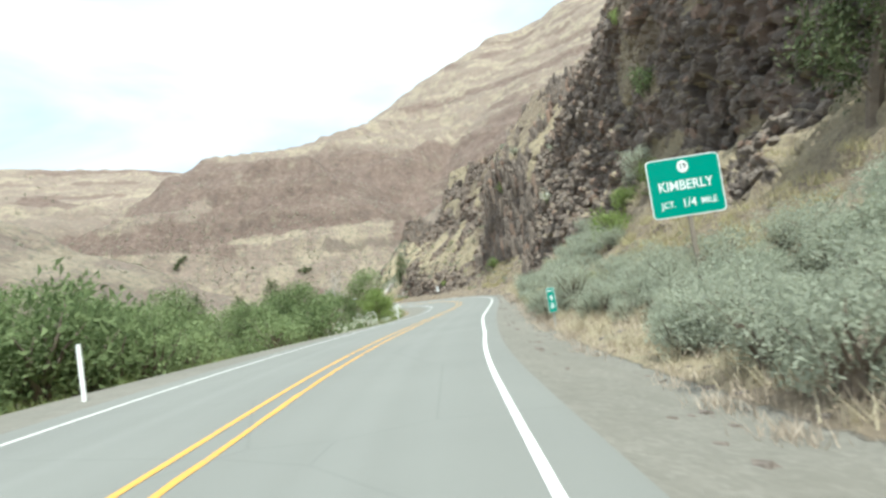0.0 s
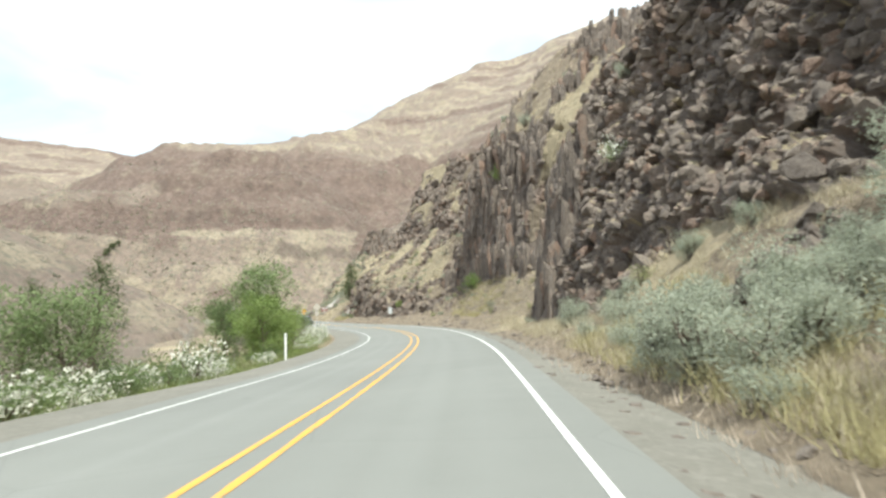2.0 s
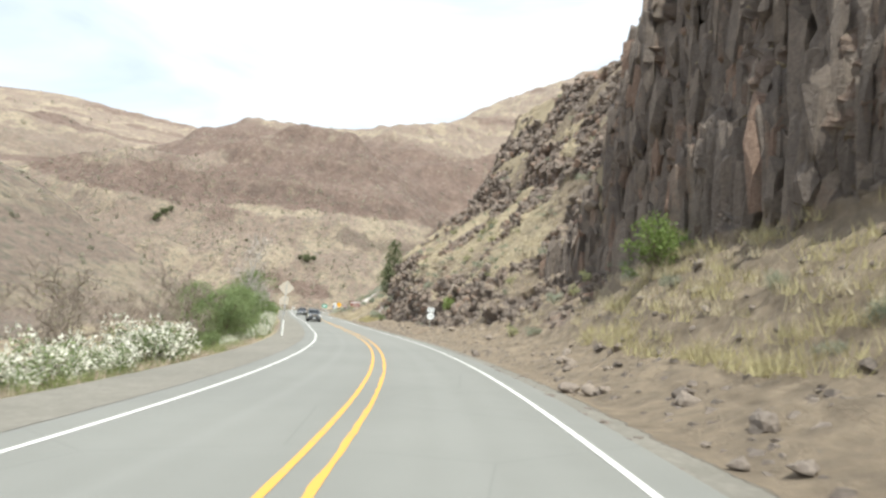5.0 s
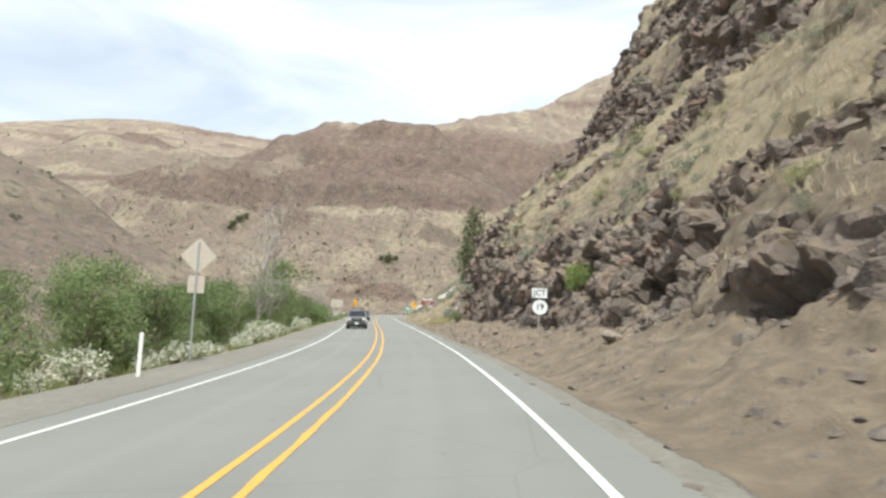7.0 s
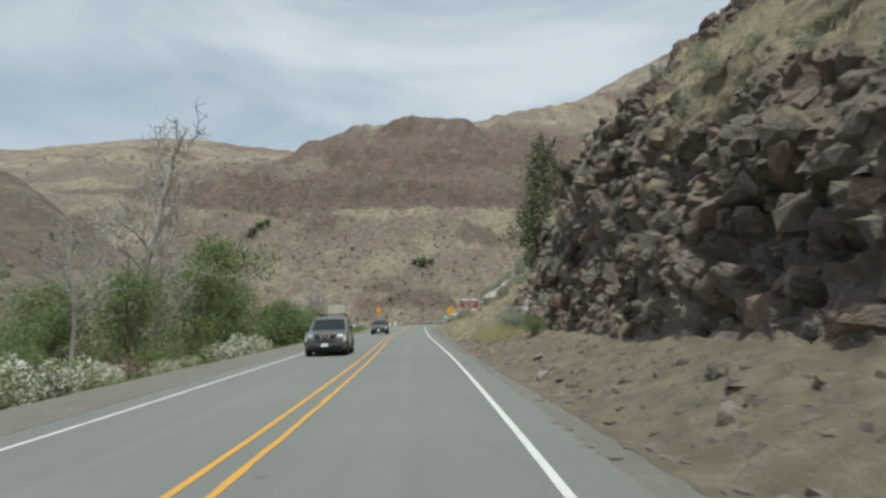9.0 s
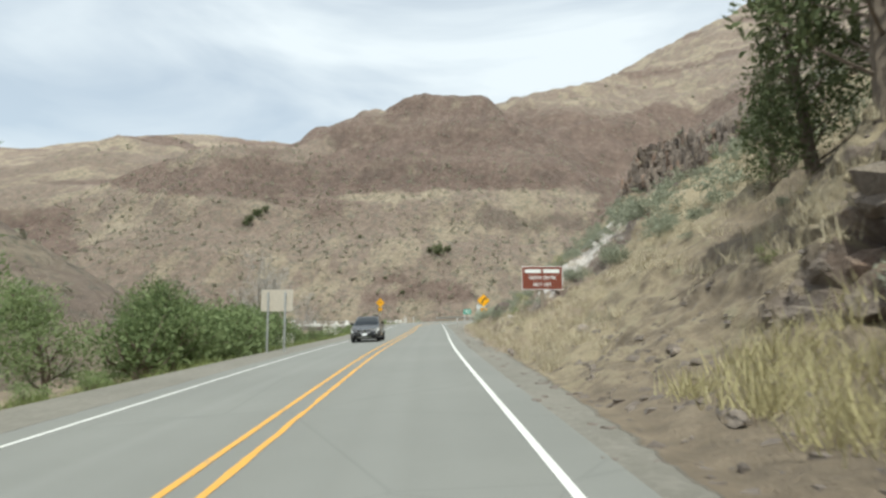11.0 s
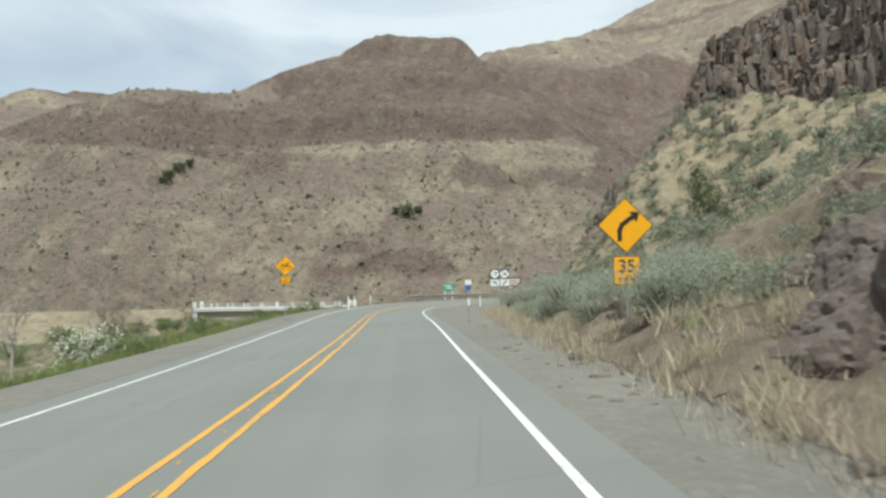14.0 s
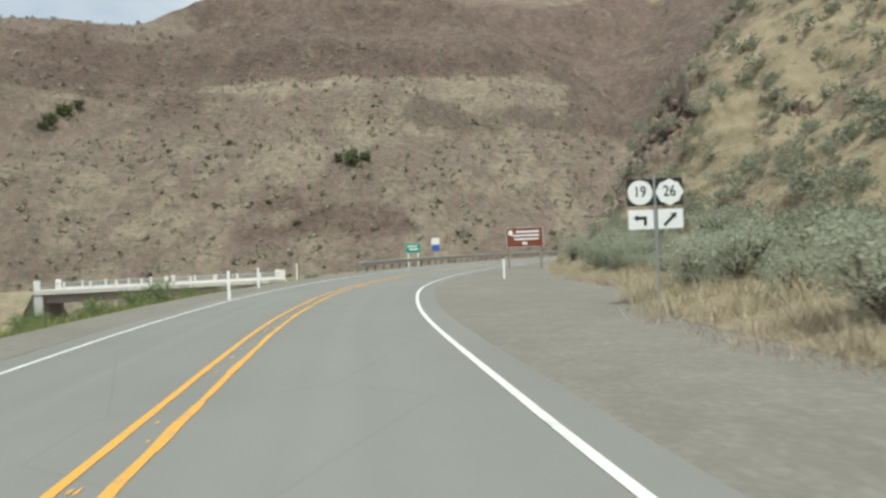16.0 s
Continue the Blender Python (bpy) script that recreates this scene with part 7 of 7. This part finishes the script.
def suv(paint, L, W, H, boxy, label, chrome, rack, lamp_mat):
    """A sport-utility vehicle that faces -y, standing on z = 0 with its nose at y = 0."""
    root = new("suv")
    w, r = W / 2, 0.38 if boxy else 0.37
    if boxy:
        hood, belt0, cowl, t0, t1 = 1.08, 1.14, 1.28, 2.02, L - 0.42
        top = ([0, 0.03, 0.12, 0.4, cowl, t0, t0 + 0.7, t0 + 0.75, t1, L - 0.1, L], [0.62, 0.84, 1.0, 1.05, hood + 0.03, H - 0.10, H - 0.05, H, H, H - 0.42, 0.95])
        belt = ([0, 0.1, 0.4, cowl, L], [0.60, 0.95, 1.0, belt0, belt0 + 0.02])
        ys, G = shell_grid(L, w, top, belt, 0.17, 0.10, 0.06)
    else:
        hood, belt0, cowl, t0, t1 = 1.04, 1.09, 1.22, 2.18, L - 0.85
        top = ([0, 0.03, 0.12, 0.4, 0.8, cowl, 1.6, t0, 2.7, 3.4, t1, L - 0.25, L - 0.05, L], [0.50, 0.70, 0.84, 0.94, 1.0, hood + 0.02, 1.32, H - 0.05, H, H - 0.02, H - 0.10, H - 0.50, 0.95, 0.8])
        belt = ([0, 0.1, 0.4, cowl, 2.6, L], [0.45, 0.78, 0.90, belt0 - 0.03, belt0 + 0.03, belt0 + 0.12])
        ys, G = shell_grid(L, w, top, belt, 0.21, 0.22, 0.16)
    n, m = G.shape[0] - 1, G.shape[1] - 1
    mid = (ys[:-1] + ys[1:]) / 2
    screen = {(i, j, k) for i in range(n) for j in (13, 14) for k in (1, -1) if cowl + 0.04 < mid[i] < t0 - 0.04}
    back = {(i, j, k) for i in range(n) for j in (13, 14) for k in (1, -1) if t1 + 0.06 < mid[i] < L - 0.16}
    sides = []
    for k in (1, -1):
        for y0, y1 in ((cowl + 0.42, t0 + 0.52), (t0 + 0.62, t0 + 1.32), (t0 + 1.42, L - (0.38 if boxy else 0.75))):
            sides.append({(i, j, k) for i in range(n) for j in (8, 9, 10) if y0 < mid[i] < y1})
    y_lamp = 0.26 if boxy else 0.52
    lamps = [{(i, j, k) for i in range(n) for j in ((4, 5, 6) if boxy else (5, 6)) if 0.0 < mid[i] < y_lamp} for k in (1, -1)]
    used = set().union(screen, back, *sides, *lamps)
    skin("body", G, [(i, j, k) for i in range(n) for j in range(m) for k in (1, -1) if (i, j, k) not in used], paint, root)
    for name, i in (("nose", 0), ("tail", n)):
        bm = bmesh.new()
        bm.faces.new([bm.verts.new(v) for v in G[i]] + [bm.verts.new((-v[0], v[1], v[2])) for v in G[i, 1:-1][::-1]])
        bmesh.ops.recalc_face_normals(bm, faces=bm.faces)
        part(name, bm, M_TRIM if name == "nose" and not boxy else paint, root)
    skin("windscreen", G, screen, M_GLASS, root)
    skin("rear_window", G, back, M_GLASS, root)
    for cells in sides:
        skin("side_window", G, cells, M_GLASS, root)
    for cells in lamps:
        skin("headlight", G, cells, lamp_mat, root, label="bright headlight" if boxy else "swept-back bright headlight")
    for sgn in (-1, 1):
        part("mirror", box(sgn * (w - 0.02), sgn * (w + 0.19), cowl + 0.50, cowl + 0.63, belt0, belt0 + 0.17, 0.045), M_DARK if boxy else paint, root)
        part("fog_light", box(sgn * (w - 0.36), sgn * (w - 0.24), 0.0, 0.1, 0.50, 0.58, 0.02), M_LAMP, root)
        part("tail_light", box(sgn * (w - 0.22), sgn * (w - 0.09), L - 0.16, L - 0.0, belt0 - 0.32, belt0 + 0.02, 0.03), M_RED, root, "red tail light")
        part("sill", box(sgn * (w - 0.10), sgn * (w + (0.07 if boxy else 0.005)), 1.42, L - 1.48, 0.24, 0.33, 0.02), M_TRIM, root)
        for y in (0.94, L - 0.98):
            wheel(root, sgn * (w - 0.10), y, r, 0.25)
            arch = np.linspace(0, math.pi, 17)
            bm = bmesh.new()
            for k0, k1 in zip(arch, arch[1:]):
                q = [(sgn * (w + 0.010), y + rr * math.cos(k), r + rr * math.sin(k)) for rr, k in ((r + 0.03, k0), (r + 0.03, k1), (r + 0.09, k1), (r + 0.09, k0))]
                bm.faces.new([bm.verts.new(v) for v in q])
            bmesh.ops.remove_doubles(bm, verts=bm.verts, dist=0.001)
            bmesh.ops.solidify(bm, geom=bm.faces[:], thickness=0.05 * -sgn)
            part("wheel_arch", bm, M_DARK if boxy else paint, root)
            bm = bmesh.new()
            bm.faces.new([bm.verts.new((sgn * (w + 0.003), y + (r + 0.04) * math.cos(k), r + (r + 0.04) * math.sin(k))) for k in arch])
            bmesh.ops.solidify(bm, geom=bm.faces[:], thickness=0.03 * -sgn)
            part("wheel_well", bm, M_TRIM, root)
        # door gaps and handles
        for y in (t0 + 0.56, t0 + 1.36):
            part("door_gap", box(sgn * (w - 0.03), sgn * (w + 0.002), y - 0.005, y + 0.005, 0.42, belt0 - 0.03, 0.0), M_TRIM, root)
            part("door_handle", box(sgn * (w - 0.02), sgn * (w + 0.025), y - 0.24, y - 0.07, belt0 - 0.16, belt0 - 0.125, 0.008), M_DARK if boxy else chrome, root)
    if boxy:
        part("grille", box(-(w - 0.46), w - 0.46, -0.02, 0.12, 0.76, 0.97, 0.03), M_TRIM, root, "dark grille")
        part("grille_surround", box(-(w - 0.40), w - 0.40, -0.03, 0.14, 0.95, 1.01, 0.015), chrome, root, "bright grille trim")
        for k in (-1, 1):
            bar = part("grille_bar", box(-0.05, 0.05, -0.03, 0.03, -0.115, 0.115, 0.008), chrome, root, "bright slanted grille bar")
            bar.matrix_basis = pose(k * 0.17, -0.01, 0.87, 0, 18 * k, 0)
        part("emblem", lathe([(0.001, 0.03), (0.06, 0.03), (0.075, 0.0)], 20), chrome, root, "round bright emblem").matrix_basis = pose(0, -0.02, 0.87, 90, 0, 0)
        part("bumper", box(-(w - 0.03), w - 0.03, -0.09, 0.50, 0.40, 0.74, 0.09), M_DARK, root, "charcoal bumper")
        part("bumper_insert", box(-0.36, 0.36, -0.105, -0.06, 0.46, 0.56, 0.02), paint, root)
        part("air_intake", box(-0.44, 0.44, -0.10, 0.1, 0.60, 0.68, 0.02), M_TRIM, root)
    else:
        verts, faces = [], []
        oval = [(0.50 * math.copysign(abs(math.cos(k)) ** 0.55, math.cos(k)) * (1.0 if math.sin(k) > 0 else 0.86), -0.035 + 0.10 * math.cos(k) ** 2, 0.685 + 0.125 * math.copysign(abs(math.sin(k)) ** 0.7, math.sin(k))) for k in np.linspace(0, 2 * math.pi, 37)]
        tube(verts, faces, oval, [0.020] * 37, 6)
        raw("grille_ring", verts, faces, chrome, root)["label"] = "bright chrome grille ring"
        bm = bmesh.new()
        bm.faces.new([bm.verts.new(v) for v in oval[:-1]])
        bmesh.ops.solidify(bm, geom=bm.faces[:], thickness=0.02)
        part("grille", bm, M_TRIM, root, "dark grille")
        for k in range(-8, 9):
            part("grille_bar", box(k * 0.05 - 0.006, k * 0.05 + 0.006, -0.045 + 0.10 * (k / 9.5) ** 2, -0.01 + 0.10 * (k / 9.5) ** 2, 0.60, 0.77, 0.0), M_STEEL, root)
        part("emblem", lathe([(0.001, 0.02), (0.055, 0.02), (0.068, 0.0)], 20), chrome, root, "bright emblem plate").matrix_basis = pose(0, -0.05, 0.69, 90, 0, 0)
        part("bumper", box(-(w - 0.24), w - 0.24, -0.06, 0.35, 0.36, 0.54, 0.08), paint, root)
        part("skid_trim", box(-0.46, 0.46, -0.075, 0.05, 0.30, 0.34, 0.012), chrome, root, "bright lower trim")
        for sgn in (-1, 1):
            part("sill_trim", box(sgn * (w - 0.02), sgn * (w + 0.012), 1.4, L - 1.45, 0.40, 0.425, 0.006), chrome, root, "bright sill trim")
        part("air_intake", box(-(w - 0.35), w - 0.35, -0.065, 0.2, 0.40, 0.46, 0.02), M_TRIM, root)
    low = 0.46 if boxy else 0.45
    part("number_plate", box(-0.15, 0.15, -0.125, -0.085, low - 0.03, low + 0.11, 0.006), M_WHITE, root, "pale number plate")
    part("wiper", box(-(w - 0.25), w - 0.35, cowl + 0.01, cowl + 0.04, hood + 0.035, hood + 0.055, 0.008), M_TRIM, root)
    part("underside", box(-(w - 0.2), w - 0.2, 0.3, L - 0.3, 0.18, 0.30, 0.03), M_TRIM, root)
    rail = w * (0.66 if boxy else 0.64)
    for sgn in (-1, 1):
        part("roof_rail", box(sgn * rail - 0.02, sgn * rail + 0.02, t0 + 0.80, t1 - 0.1, H - 0.03, H + (0.09 if boxy else 0.045), 0.012), M_TRIM, root)
    if rack:
        for y in (t0 + 0.95, t0 + 1.35, t1 - 0.2):
            part("rack_bar", box(-rail - 0.02, rail + 0.02, y - 0.03, y + 0.03, H + 0.07, H + 0.11, 0.01), M_TRIM, root)
        for sgn in (-1, 1):
            for y in (t0 + 0.95, t1 - 0.2):
                part("rack_clamp", box(sgn * (rail - 0.1) - 0.04, sgn * (rail - 0.1) + 0.04, y - 0.05, y + 0.05, H + 0.11, H + 0.2, 0.015), M_RIM, root)
    return tagged(root, label, "car")


def stand_on_road(ob, s, d):
    p = on_road(s, d)
    bank = float(np.interp(s, RS, RC[:, 3]))
    ob.matrix_basis = pose(p[0], p[1], p[2] + 0.025, 0, bank, heading(s))


car = suv(M_PAINT_A, 4.55, 1.86, 1.80, True, "dusty dark silver suv with a roof rack in the oncoming lane", M_CHROME, True, M_LIT)
stand_on_road(car, 181.7, -2.0)
car = suv(M_PAINT_B, 4.67, 1.84, 1.66, False, "glossy dark blue-black crossover suv in the oncoming lane", M_CHROME, False, M_LAMP)
stand_on_road(car, 225.9, -1.85)
